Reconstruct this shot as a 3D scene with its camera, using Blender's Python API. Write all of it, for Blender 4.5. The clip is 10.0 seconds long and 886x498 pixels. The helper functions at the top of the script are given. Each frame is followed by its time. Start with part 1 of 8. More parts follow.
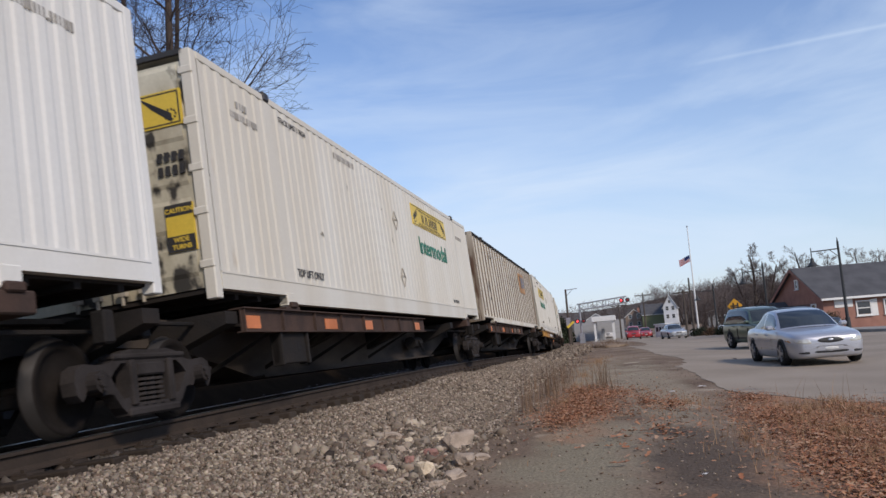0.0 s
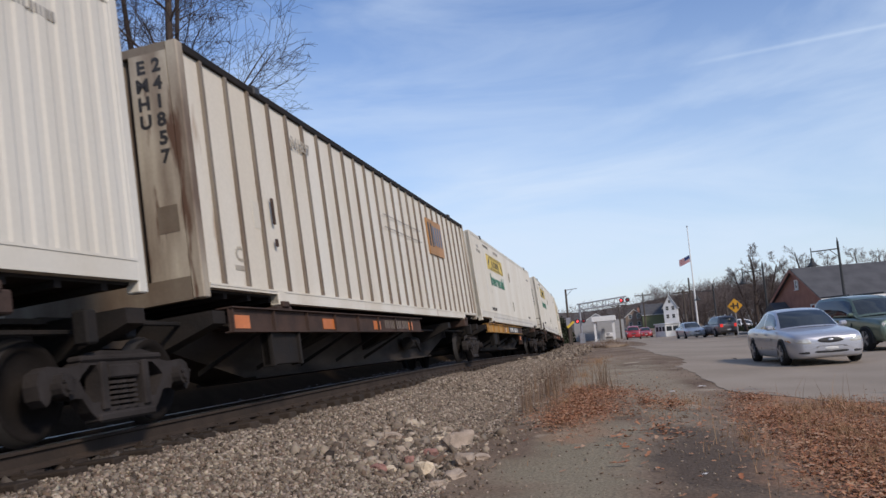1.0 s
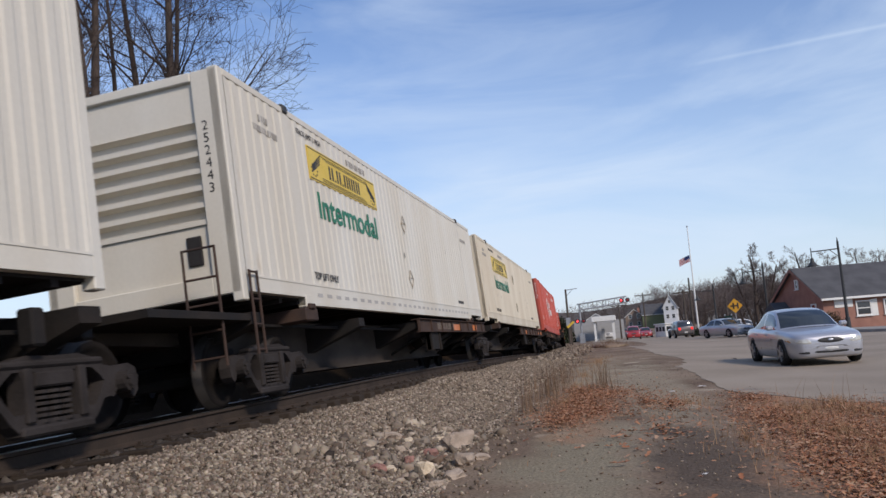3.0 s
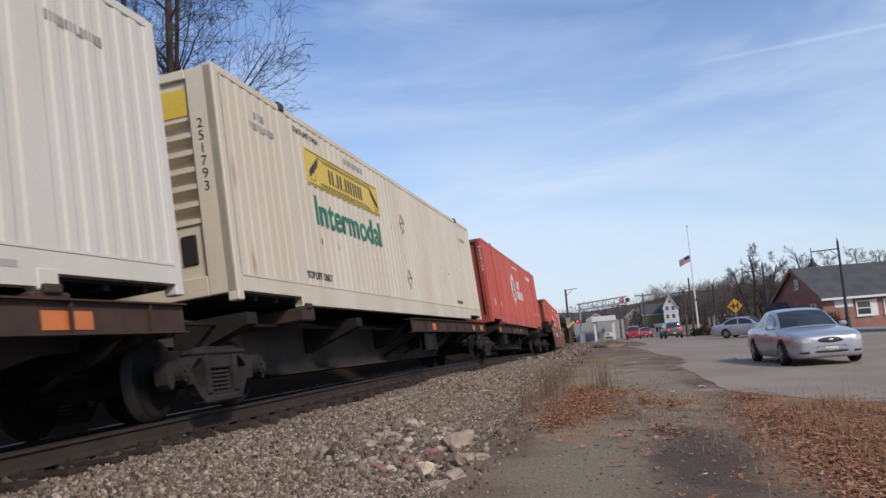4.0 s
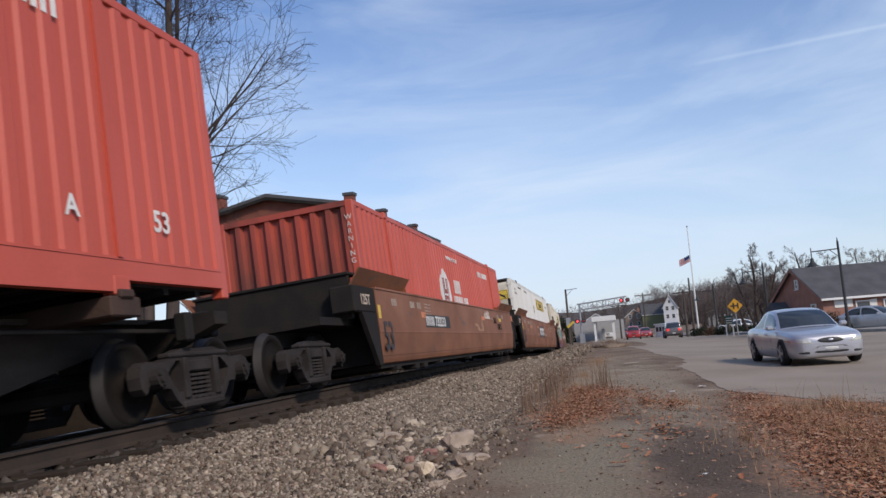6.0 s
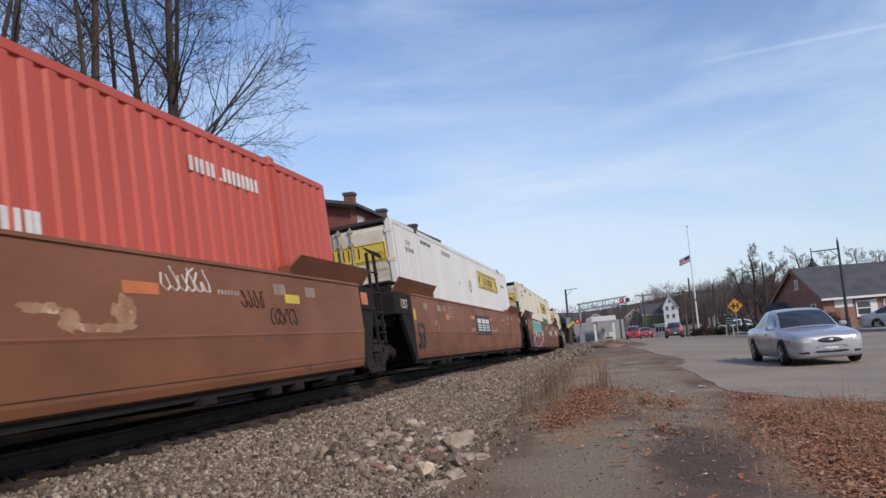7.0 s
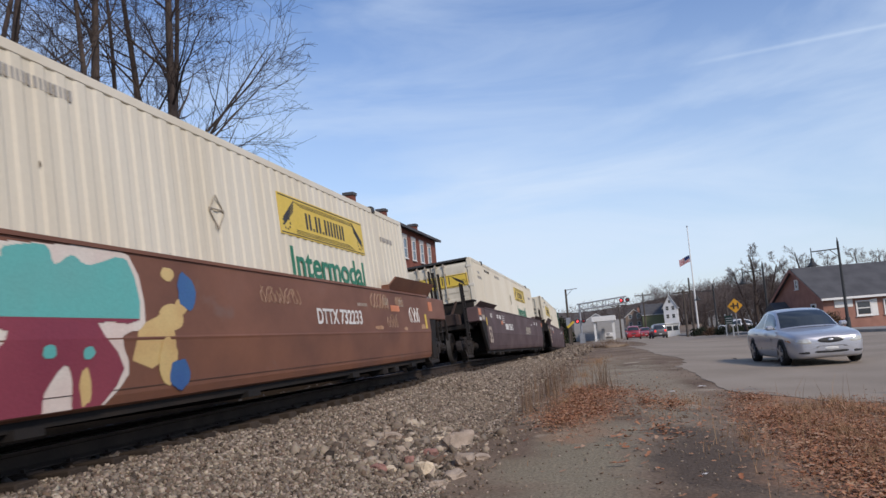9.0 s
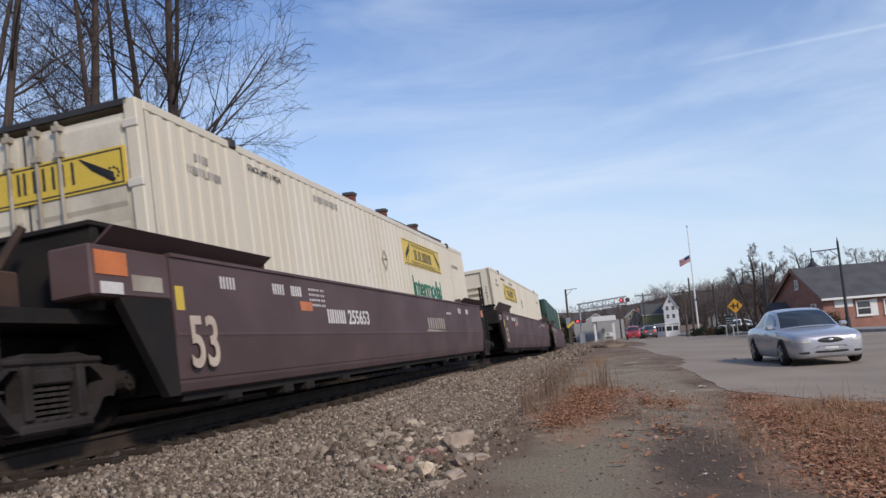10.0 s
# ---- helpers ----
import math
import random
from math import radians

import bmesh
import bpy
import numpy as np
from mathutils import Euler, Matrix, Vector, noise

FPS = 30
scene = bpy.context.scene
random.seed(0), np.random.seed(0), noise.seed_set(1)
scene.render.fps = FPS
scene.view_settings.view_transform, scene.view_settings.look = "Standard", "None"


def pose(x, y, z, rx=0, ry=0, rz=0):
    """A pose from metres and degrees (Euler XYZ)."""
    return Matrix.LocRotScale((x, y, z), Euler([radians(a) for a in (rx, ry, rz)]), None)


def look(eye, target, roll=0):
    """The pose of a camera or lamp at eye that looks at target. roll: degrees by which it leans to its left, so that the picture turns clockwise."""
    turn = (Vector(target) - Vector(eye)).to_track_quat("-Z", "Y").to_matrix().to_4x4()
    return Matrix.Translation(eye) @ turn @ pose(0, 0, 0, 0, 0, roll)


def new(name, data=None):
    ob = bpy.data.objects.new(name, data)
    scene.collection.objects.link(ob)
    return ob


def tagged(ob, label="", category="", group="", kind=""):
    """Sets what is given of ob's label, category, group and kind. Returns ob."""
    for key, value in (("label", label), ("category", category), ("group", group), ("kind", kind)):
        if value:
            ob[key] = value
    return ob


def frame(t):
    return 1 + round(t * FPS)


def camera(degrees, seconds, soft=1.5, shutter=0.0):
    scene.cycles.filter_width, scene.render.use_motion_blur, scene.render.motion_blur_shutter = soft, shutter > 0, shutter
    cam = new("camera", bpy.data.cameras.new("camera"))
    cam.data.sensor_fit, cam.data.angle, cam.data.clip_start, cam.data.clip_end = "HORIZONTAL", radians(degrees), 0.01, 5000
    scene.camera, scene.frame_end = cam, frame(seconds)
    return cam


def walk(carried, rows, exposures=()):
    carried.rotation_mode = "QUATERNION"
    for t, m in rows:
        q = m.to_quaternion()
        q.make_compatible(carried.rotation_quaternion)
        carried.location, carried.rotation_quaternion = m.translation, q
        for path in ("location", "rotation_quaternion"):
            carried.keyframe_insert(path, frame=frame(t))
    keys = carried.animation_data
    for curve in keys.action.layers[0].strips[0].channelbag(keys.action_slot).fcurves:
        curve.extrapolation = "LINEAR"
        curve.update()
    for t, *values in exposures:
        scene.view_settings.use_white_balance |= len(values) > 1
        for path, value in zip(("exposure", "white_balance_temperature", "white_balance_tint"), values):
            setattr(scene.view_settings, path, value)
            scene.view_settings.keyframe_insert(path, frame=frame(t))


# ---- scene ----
# camera on a tripod beside the track; x runs along the rails, y away from the camera
cam = camera(57.73, 10.0, shutter=0.06)
EYE = (0.0, -5.48, 0.604)
VIEW = look(EYE, (0.97176 * 10, -5.48 + 2.09568, 0.604 + 1.08423), -4.65)
walk(cam, [(0.0, VIEW), (10.0, VIEW)])

# ---- daylight: thin high cloud, low winter sun from the camera's side ----
SUN_EL, SUN_AZ = radians(36), radians(222)  # azimuth from +y, clockwise seen from above
world = bpy.data.worlds.new("sky")
scene.world = world
world.use_nodes = True
wn = world.node_tree
wn.nodes.clear()


def wnode(kind, **values):
    n = wn.nodes.new(kind)
    for k, v in values.items():
        n.inputs[k].default_value = v
    return n


sky = wn.nodes.new("ShaderNodeTexSky")
sky.sky_type, sky.sun_disc = "NISHITA", False
sky.sun_elevation, sky.sun_rotation = SUN_EL, SUN_AZ
sky.air_density, sky.dust_density, sky.ozone_density = 1.2, 0.4, 3.0
coord = wn.nodes.new("ShaderNodeTexCoord")
turn = wn.nodes.new("ShaderNodeMapping")
turn.inputs["Location"].default_value = (3.1, 0.7, 1.9)
turn.inputs["Rotation"].default_value = (-0.22, 0.1, 0.5)
turn.inputs["Scale"].default_value = (1.2, 2.0, 9.0)
wn.links.new(coord.outputs["Generated"], turn.inputs["Vector"])
streak = wn.nodes.new("ShaderNodeTexNoise")
streak.inputs["Scale"].default_value, streak.inputs["Detail"].default_value = 1.3, 7.0
streak.inputs["Roughness"].default_value, streak.inputs["Distortion"].default_value = 0.55, 0.5
wn.links.new(turn.outputs["Vector"], streak.inputs["Vector"])
cloud = wn.nodes.new("ShaderNodeMapRange")
cloud.inputs["From Min"].default_value, cloud.inputs["From Max"].default_value = 0.42, 0.70
cloud.inputs["To Max"].default_value = 0.42
wn.links.new(streak.outputs["Fac"], cloud.inputs["Value"])
height = wn.nodes.new("ShaderNodeSeparateXYZ")
wn.links.new(coord.outputs["Generated"], height.inputs["Vector"])
low = wn.nodes.new("ShaderNodeMapRange")  # the veil is thicker towards the horizon
low.inputs["From Min"].default_value, low.inputs["From Max"].default_value = 0.0, 0.42
low.inputs["To Min"].default_value, low.inputs["To Max"].default_value = 0.60, 0.0
wn.links.new(height.outputs["Z"], low.inputs["Value"])
veil = wn.nodes.new("ShaderNodeMath")
veil.operation, veil.use_clamp = "ADD", True
wn.links.new(cloud.outputs["Result"], veil.inputs[0])
wn.links.new(low.outputs["Result"], veil.inputs[1])
whiten = wn.nodes.new("ShaderNodeMixRGB")
whiten.inputs["Color2"].default_value = (6.3, 7.4, 9.0, 1)
trail_a, trail_b = Vector((0.9484, -0.1264, 0.2907)), Vector((0.9112, -0.2929, 0.2898))  # an old vapour trail
across = wn.nodes.new("ShaderNodeVectorMath")
across.operation = "DOT_PRODUCT"
across.inputs[1].default_value = trail_a.cross(trail_b).normalized()
wn.links.new(coord.outputs["Generated"], across.inputs[0])
away = wn.nodes.new("ShaderNodeMath")
away.operation = "ABSOLUTE"
wn.links.new(across.outputs["Value"], away.inputs[0])
thin_line = wnode("ShaderNodeMapRange", **{"From Min": 0.0, "From Max": 0.0034, "To Min": 0.2, "To Max": 0.0})
wn.links.new(away.outputs[0], thin_line.inputs["Value"])
along = wn.nodes.new("ShaderNodeVectorMath")
along.operation = "DOT_PRODUCT"
along.inputs[1].default_value = (trail_a + trail_b * 2.2).normalized()
wn.links.new(coord.outputs["Generated"], along.inputs[0])
ends = wnode("ShaderNodeMapRange", **{"From Min": 0.989, "From Max": 0.998, "To Min": 0.0, "To Max": 1.0})
wn.links.new(along.outputs["Value"], ends.inputs["Value"])
trail = wn.nodes.new("ShaderNodeMath")
trail.operation = "MULTIPLY"
wn.links.new(thin_line.outputs["Result"], trail.inputs[0])
wn.links.new(ends.outputs["Result"], trail.inputs[1])
veil_all = wn.nodes.new("ShaderNodeMath")
veil_all.operation, veil_all.use_clamp = "ADD", True
wn.links.new(veil.outputs[0], veil_all.inputs[0])
wn.links.new(trail.outputs[0], veil_all.inputs[1])
wn.links.new(veil_all.outputs[0], whiten.inputs["Fac"])
deepen = wn.nodes.new("ShaderNodeMixRGB")  # clear winter air
deepen.blend_type = "MULTIPLY"
deepen.inputs["Fac"].default_value, deepen.inputs["Color2"].default_value = 1.0, (1.02, 1.095, 1.355, 1)
wn.links.new(sky.outputs[0], deepen.inputs["Color1"])
wn.links.new(deepen.outputs[0], whiten.inputs["Color1"])
back = wn.nodes.new("ShaderNodeBackground")
back.inputs["Strength"].default_value = 0.108
wn.links.new(whiten.outputs[0], back.inputs["Color"])
wout = wn.nodes.new("ShaderNodeOutputWorld")
wn.links.new(back.outputs[0], wout.inputs["Surface"])

sun = new("sun", bpy.data.lights.new("sun", "SUN"))
sun.data.energy, sun.data.angle, sun.data.color = 2.9, radians(9), (1.0, 0.87, 0.735)
to_sun = Vector((math.sin(SUN_AZ) * math.cos(SUN_EL), math.cos(SUN_AZ) * math.cos(SUN_EL), math.sin(SUN_EL)))
sun.matrix_world = look((0, 0, 60), Vector((0, 0, 60)) - to_sun)
scene.view_settings.exposure = 0.0


# ---- materials ----
def mat(name, colour, rough=0.7, metal=0.0, second=None, scale=3.0, amount=0.5, fine=40.0, bump=0.15, stretch=(1, 1, 1),
        speckle=0.12, spots=None, spot_at=0.62, coat=0.0, depth=0.02, per_piece=0.0):
    """A surface with stains at one scale, grain at a finer one, and relief."""
    m = bpy.data.materials.new(name)
    m.use_nodes = True
    nt = m.node_tree
    b = nt.nodes["Principled BSDF"]
    tc, mp = nt.nodes.new("ShaderNodeTexCoord"), nt.nodes.new("ShaderNodeMapping")
    mp.inputs["Scale"].default_value = stretch
    nt.links.new(tc.outputs["Object"], mp.inputs["Vector"])

    def tex(s, detail, vec):
        n = nt.nodes.new("ShaderNodeTexNoise")
        n.inputs["Scale"].default_value, n.inputs["Detail"].default_value = s, detail
        nt.links.new(vec, n.inputs["Vector"])
        return n.outputs["Fac"]

    def ramp(v, a, z, lo=0.0, hi=1.0):
        n = nt.nodes.new("ShaderNodeMapRange")
        for k, x in zip(("From Min", "From Max", "To Min", "To Max"), (a, z, lo, hi)):
            n.inputs[k].default_value = x
        nt.links.new(v, n.inputs["Value"])
        return n.outputs["Result"]

    def mix(fac, c1, c2, kind="MIX"):
        n = nt.nodes.new("ShaderNodeMixRGB")
        n.blend_type = kind
        for k, v in (("Fac", fac), ("Color1", c1), ("Color2", c2)):
            if isinstance(v, (tuple, float, int)):
                n.inputs[k].default_value = (*v, 1) if isinstance(v, tuple) else v
            else:
                nt.links.new(v, n.inputs[k])
        return n.outputs["Color"]

    second = second or tuple(c * 0.72 for c in colour)
    large, small = tex(scale, 5, mp.outputs["Vector"]), tex(fine, 4, tc.outputs["Object"])
    col = mix(ramp(large, 0.38, 0.68, 0, amount), colour, second)
    col = mix(ramp(small, 0.3, 0.7, 0, speckle), col, (0.0, 0.0, 0.0))
    if spots:
        third = tex(scale * 2.3, 6, mp.outputs["Vector"])
        col = mix(ramp(third, spot_at, spot_at + 0.08), col, spots)
    if per_piece:
        info = nt.nodes.new("ShaderNodeObjectInfo")
        hsv = nt.nodes.new("ShaderNodeHueSaturation")
        nt.links.new(ramp(info.outputs["Random"], 0, 1, 1 - per_piece, 1 + per_piece), hsv.inputs["Value"])
        nt.links.new(col, hsv.inputs["Color"])
        col = hsv.outputs["Color"]
    nt.links.new(col, b.inputs["Base Color"])
    nt.links.new(ramp(large, 0.3, 0.7, max(rough - 0.08, 0.03), min(rough + 0.12, 1)), b.inputs["Roughness"])
    b.inputs["Metallic"].default_value = metal
    if rough > 0.78:
        b.inputs["Specular IOR Level"].default_value = 0.15
    b.inputs["Coat Weight"].default_value = coat
    b.inputs["Coat Roughness"].default_value = 0.05
    if bump:
        bp = nt.nodes.new("ShaderNodeBump")
        bp.inputs["Strength"].default_value, bp.inputs["Distance"].default_value = bump, depth
        nt.links.new(small, bp.inputs["Height"])
        nt.links.new(bp.outputs["Normal"], b.inputs["Normal"])
    return m


def glow(name, colour, strength):
    m = bpy.data.materials.new(name)
    m.use_nodes = True
    b = m.node_tree.nodes["Principled BSDF"]
    b.inputs["Base Color"].default_value = (*colour, 1)
    b.inputs["Emission Color"].default_value = (*colour, 1)
    b.inputs["Emission Strength"].default_value = strength
    return m


def glass(name, colour=(0.02, 0.025, 0.03), rough=0.05):
    m = bpy.data.materials.new(name)
    m.use_nodes = True
    b = m.node_tree.nodes["Principled BSDF"]
    b.inputs["Base Color"].default_value = (*colour, 1)
    b.inputs["Roughness"].default_value = rough
    b.inputs["Specular IOR Level"].default_value = 0.8
    return m


STEEL_DARK = mat("dark grimy steel", (0.017, 0.0155, 0.015), 0.85, 0, (0.034, 0.027, 0.023), 2.5, 0.7, 30, 0.25)
FRAME_STEEL = mat("dusty brown cast steel", (0.04, 0.034, 0.032), 0.85, 0, (0.02, 0.017, 0.016), 3, 0.8, 30, 0.3)
SILL_DUST = mat("road-dusted steel sill", (0.068, 0.055, 0.046), 0.9, 0, (0.025, 0.021, 0.019), 1.3, 0.95, 30, 0.2, (0.5, 1, 1.5))
STEEL_RUST = mat("rusty brown steel", (0.075, 0.046, 0.035), 0.8, 0, (0.038, 0.03, 0.028), 2.2, 0.8, 35, 0.25)
WHEEL_STEEL = mat("worn wheel steel", (0.014, 0.011, 0.0095), 0.88, 0.0, (0.009, 0.0075, 0.007), 4, 0.7, 30, 0.2)
TREAD_STEEL = mat("worn wheel tread", (0.03, 0.026, 0.024), 0.7, 0.3, (0.018, 0.016, 0.015), 4, 0.6, 30, 0.05)
RAIL_TOP = mat("polished rail head", (0.30, 0.285, 0.27), 0.4, 1.0, (0.21, 0.195, 0.185), 3, 0.5, 20, 0.05)
RAIL_SIDE = mat("rusted rail web", (0.055, 0.04, 0.031), 0.85, 0, (0.035, 0.028, 0.024), 3, 0.7, 30, 0.2)
CREAM = mat("cream container paint", (0.62, 0.585, 0.505), 0.5, 0, (0.53, 0.475, 0.38), 0.9, 0.6, 25, 0.05, (1, 1, 0.25), 0.05, depth=0.004, spots=(0.42, 0.33, 0.22), spot_at=0.72)
CREAM_OLD = mat("yellowed cream container paint", (0.63, 0.56, 0.435), 0.55, 0, (0.53, 0.45, 0.33), 0.9, 0.7, 25, 0.05, (1, 1, 0.25), 0.06, depth=0.004, spots=(0.34, 0.22, 0.12), spot_at=0.69)
CREAM_WARM = mat("warm cream container paint", (0.66, 0.60, 0.475), 0.5, 0, (0.57, 0.50, 0.37), 0.9, 0.6, 25, 0.05, (1, 1, 0.25), 0.05, depth=0.004, spots=(0.44, 0.34, 0.22), spot_at=0.72)
CREAM_DIRTY = mat("stained cream door paint", (0.62, 0.57, 0.46), 0.6, 0, (0.34, 0.29, 0.21), 1.6, 0.75, 25, 0.08, (1, 1, 0.6), 0.08, depth=0.004)
WHITE_BOX = mat("white container paint", (0.68, 0.665, 0.62), 0.5, 0, (0.58, 0.545, 0.47), 0.9, 0.5, 25, 0.05, (1, 1, 0.25), 0.05, depth=0.004, spots=(0.48, 0.41, 0.31), spot_at=0.73)
POST_WHITE = mat("grimy off-white sheet paint", (0.69, 0.645, 0.55), 0.55, 0, (0.57, 0.50, 0.39), 0.9, 0.7, 25, 0.05, (1, 1, 0.2), 0.07, depth=0.004, spots=(0.30, 0.20, 0.12), spot_at=0.67)
RUSTY_POST = mat("rust-streaked grey post paint", (0.185, 0.15, 0.11), 0.65, 0, (0.10, 0.062, 0.038), 2.5, 0.8, 25, 0.08, (1, 1, 0.3), depth=0.004)
POST_END = mat("rust-stained end sheet", (0.50, 0.44, 0.34), 0.65, 0, (0.09, 0.05, 0.03), 1.1, 0.9, 25, 0.08, (1, 2.2, 0.35), 0.1, depth=0.004, spots=(0.10, 0.052, 0.03), spot_at=0.55)
POST_TAN = mat("weathered tan post paint", (0.40, 0.36, 0.29), 0.6, 0, (0.24, 0.19, 0.14), 2.5, 0.7, 25, 0.08, depth=0.004)
SOOTY_DOOR = mat("soot-stained cream door paint", (0.56, 0.52, 0.40), 0.65, 0, (0.26, 0.22, 0.15), 1.6, 0.8, 25, 0.08, (1, 1, 0.6), 0.1, depth=0.004, spots=(0.035, 0.031, 0.026), spot_at=0.545)
RED_BOX = mat("faded red container paint", (0.50, 0.082, 0.048), 0.5, 0, (0.40, 0.07, 0.045), 0.9, 0.6, 25, 0.05, (1, 1, 0.3), 0.06, depth=0.004)
RED_END = mat("stained red end paint", (0.36, 0.06, 0.036), 0.6, 0, (0.08, 0.03, 0.022), 1.6, 0.8, 25, 0.06, (1, 1, 0.3), 0.08, depth=0.004)
GREEN_BOX = mat("dark green container paint", (0.03, 0.075, 0.05), 0.5, 0, None, 1, 0.5, 25, 0.05)
WELL_BROWN = mat("weathered brown well paint", (0.235, 0.086, 0.034), 0.6, 0, (0.15, 0.058, 0.028), 0.7, 0.8, 25, 0.06, (1, 1, 1.6), 0.07, depth=0.004, spots=(0.10, 0.065, 0.052), spot_at=0.66)
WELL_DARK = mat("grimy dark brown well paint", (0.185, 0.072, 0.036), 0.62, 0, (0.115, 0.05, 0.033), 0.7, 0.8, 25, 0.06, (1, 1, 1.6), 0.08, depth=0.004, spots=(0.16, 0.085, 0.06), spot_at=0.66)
WELL_PURPLE = mat("faded maroon well paint", (0.098, 0.057, 0.054), 0.65, 0, (0.066, 0.04, 0.039), 0.7, 0.8, 25, 0.06, (1, 1, 1.6), 0.07, depth=0.004)
WELL_TAUPE = mat("faded taupe well paint", (0.19, 0.14, 0.12), 0.65, 0, (0.12, 0.085, 0.075), 0.7, 0.8, 25, 0.06, (1, 1, 1.6), 0.07, depth=0.004)
SPINE_YELLOW = mat("grimy yellow sill paint", (0.46, 0.24, 0.045), 0.65, 0, (0.16, 0.085, 0.04), 1.6, 0.8, 25, 0.06)
SIGN_YELLOW = mat("yellow decal", (0.68, 0.48, 0.055), 0.5, 0, (0.58, 0.41, 0.06), 1.5, 0.5, 25, 0.0)
SIGN_GREEN = mat("green decal", (0.012, 0.17, 0.085), 0.5, 0, None, 1.5, 0.4, 25, 0.0)
INK = mat("black stencil paint", (0.03, 0.028, 0.028), 0.6, 0, None, 3, 0.4, 25, 0.0)
WHITE_INK = mat("white stencil paint", (0.72, 0.70, 0.66), 0.6, 0, (0.5, 0.46, 0.42), 2, 0.7, 25, 0.0)
FADED_STENCIL = mat("faded tan stencil paint", (0.20, 0.165, 0.13), 0.7, 0, (0.10, 0.075, 0.06), 2, 0.8, 25, 0.0)
CREAM_INK = mat("faded cream stencil paint", (0.56, 0.46, 0.36), 0.65, 0, (0.36, 0.28, 0.22), 3, 0.8, 25, 0.0)
ORANGE = mat("orange reflector", (0.62, 0.17, 0.03), 0.4, 0, (0.40, 0.12, 0.03), 2, 0.7, 25, 0.0)


# ---- mesh helpers ----
def part(name, bm, material, parent=None, label="", smooth=False):
    """Links a bmesh as one mesh object, under a thing or a part if one is given."""
    me = bpy.data.meshes.new(name)
    bm.to_mesh(me)
    bm.free()
    for m in material if isinstance(material, (list, tuple)) else [material]:
        me.materials.append(m)
    if smooth:
        me.polygons.foreach_set("use_smooth", [True] * len(me.polygons))
    ob = new(name, me)
    if parent is not None:
        ob.parent = parent
    if label:
        ob["label"] = label
    return ob


def thing(name, label, category, group="", m=None):
    ob = tagged(new(name), label, category, group)
    if m is not None:
        ob.matrix_basis = m
    return ob


def box(bm, x0, x1, y0, y1, z0, z1, bevel=0.0, mi=0):
    made = bmesh.ops.create_cube(bm, size=1, matrix=Matrix.Translation(((x0 + x1) / 2, (y0 + y1) / 2, (z0 + z1) / 2))
                                 @ Matrix.Diagonal((abs(x1 - x0), abs(y1 - y0), abs(z1 - z0), 1)))
    faces = {f for v in made["verts"] for f in v.link_faces}
    for f in faces:
        f.material_index = mi
    if bevel:
        edges = {e for v in made["verts"] for e in v.link_edges}
        bmesh.ops.bevel(bm, geom=list(edges), offset=bevel, segments=1, affect="EDGES", profile=0.5)
    return made["verts"]


def boxes(*rows, bevel=0.0):
    bm = bmesh.new()
    for r in rows:
        box(bm, *r, bevel=bevel)
    return bm


def tube(bm, a, b, r, r2=None, n=12, caps=True, mi=0):
    a, b = Vector(a), Vector(b)
    d = b - a
    made = bmesh.ops.create_cone(bm, cap_ends=caps, segments=n, radius1=r, radius2=r if r2 is None else r2, depth=d.length,
                                 matrix=Matrix.Translation((a + b) / 2) @ d.to_track_quat("Z", "Y").to_matrix().to_4x4())
    for f in {f for v in made["verts"] for f in v.link_faces}:
        f.material_index = mi
    return made["verts"]


def prism(bm, outline, axis, lo, hi, mi=0):
    """Extrudes an outline of 2D points along an axis from lo to hi."""
    def at(p, w):
        return {"x": (w, p[0], p[1]), "y": (p[0], w, p[1]), "z": (p[0], p[1], w)}[axis]
    a, b = [bm.verts.new(at(p, lo)) for p in outline], [bm.verts.new(at(p, hi)) for p in outline]
    faces = [bm.faces.new(a), bm.faces.new(b[::-1])]
    for i in range(len(outline)):
        j = (i + 1) % len(outline)
        faces.append(bm.faces.new((a[j], a[i], b[i], b[j])))
    for f in faces:
        f.material_index = mi
    bmesh.ops.recalc_face_normals(bm, faces=faces)
    return faces


def sheet(bm, rows, mi=0):
    """Quads between rows of points."""
    rows = [[bm.verts.new(p) for p in r] for r in rows]
    for a, b in zip(rows, rows[1:]):
        for i in range(len(a) - 1):
            bm.faces.new((a[i], a[i + 1], b[i + 1], b[i])).material_index = mi


def smoothed(rows, k, closed=False):
    """Points between the rows along a smooth curve, k steps to each gap."""
    P = np.array(rows, float)
    n = len(P)
    out = []
    for i in range(n if closed else n - 1):
        if closed:
            a, b, c, d = P[(i - 1) % n], P[i], P[(i + 1) % n], P[(i + 2) % n]
        else:
            a, b, c, d = P[max(i - 1, 0)], P[i], P[i + 1], P[min(i + 2, n - 1)]
        for j in range(k):
            u = j / k
            out.append(b + 0.5 * u * (c - a + u * (2 * a - 5 * b + 4 * c - d + u * (3 * (b - c) + d - a))))
    if not closed:
        out.append(P[-1])
    return out


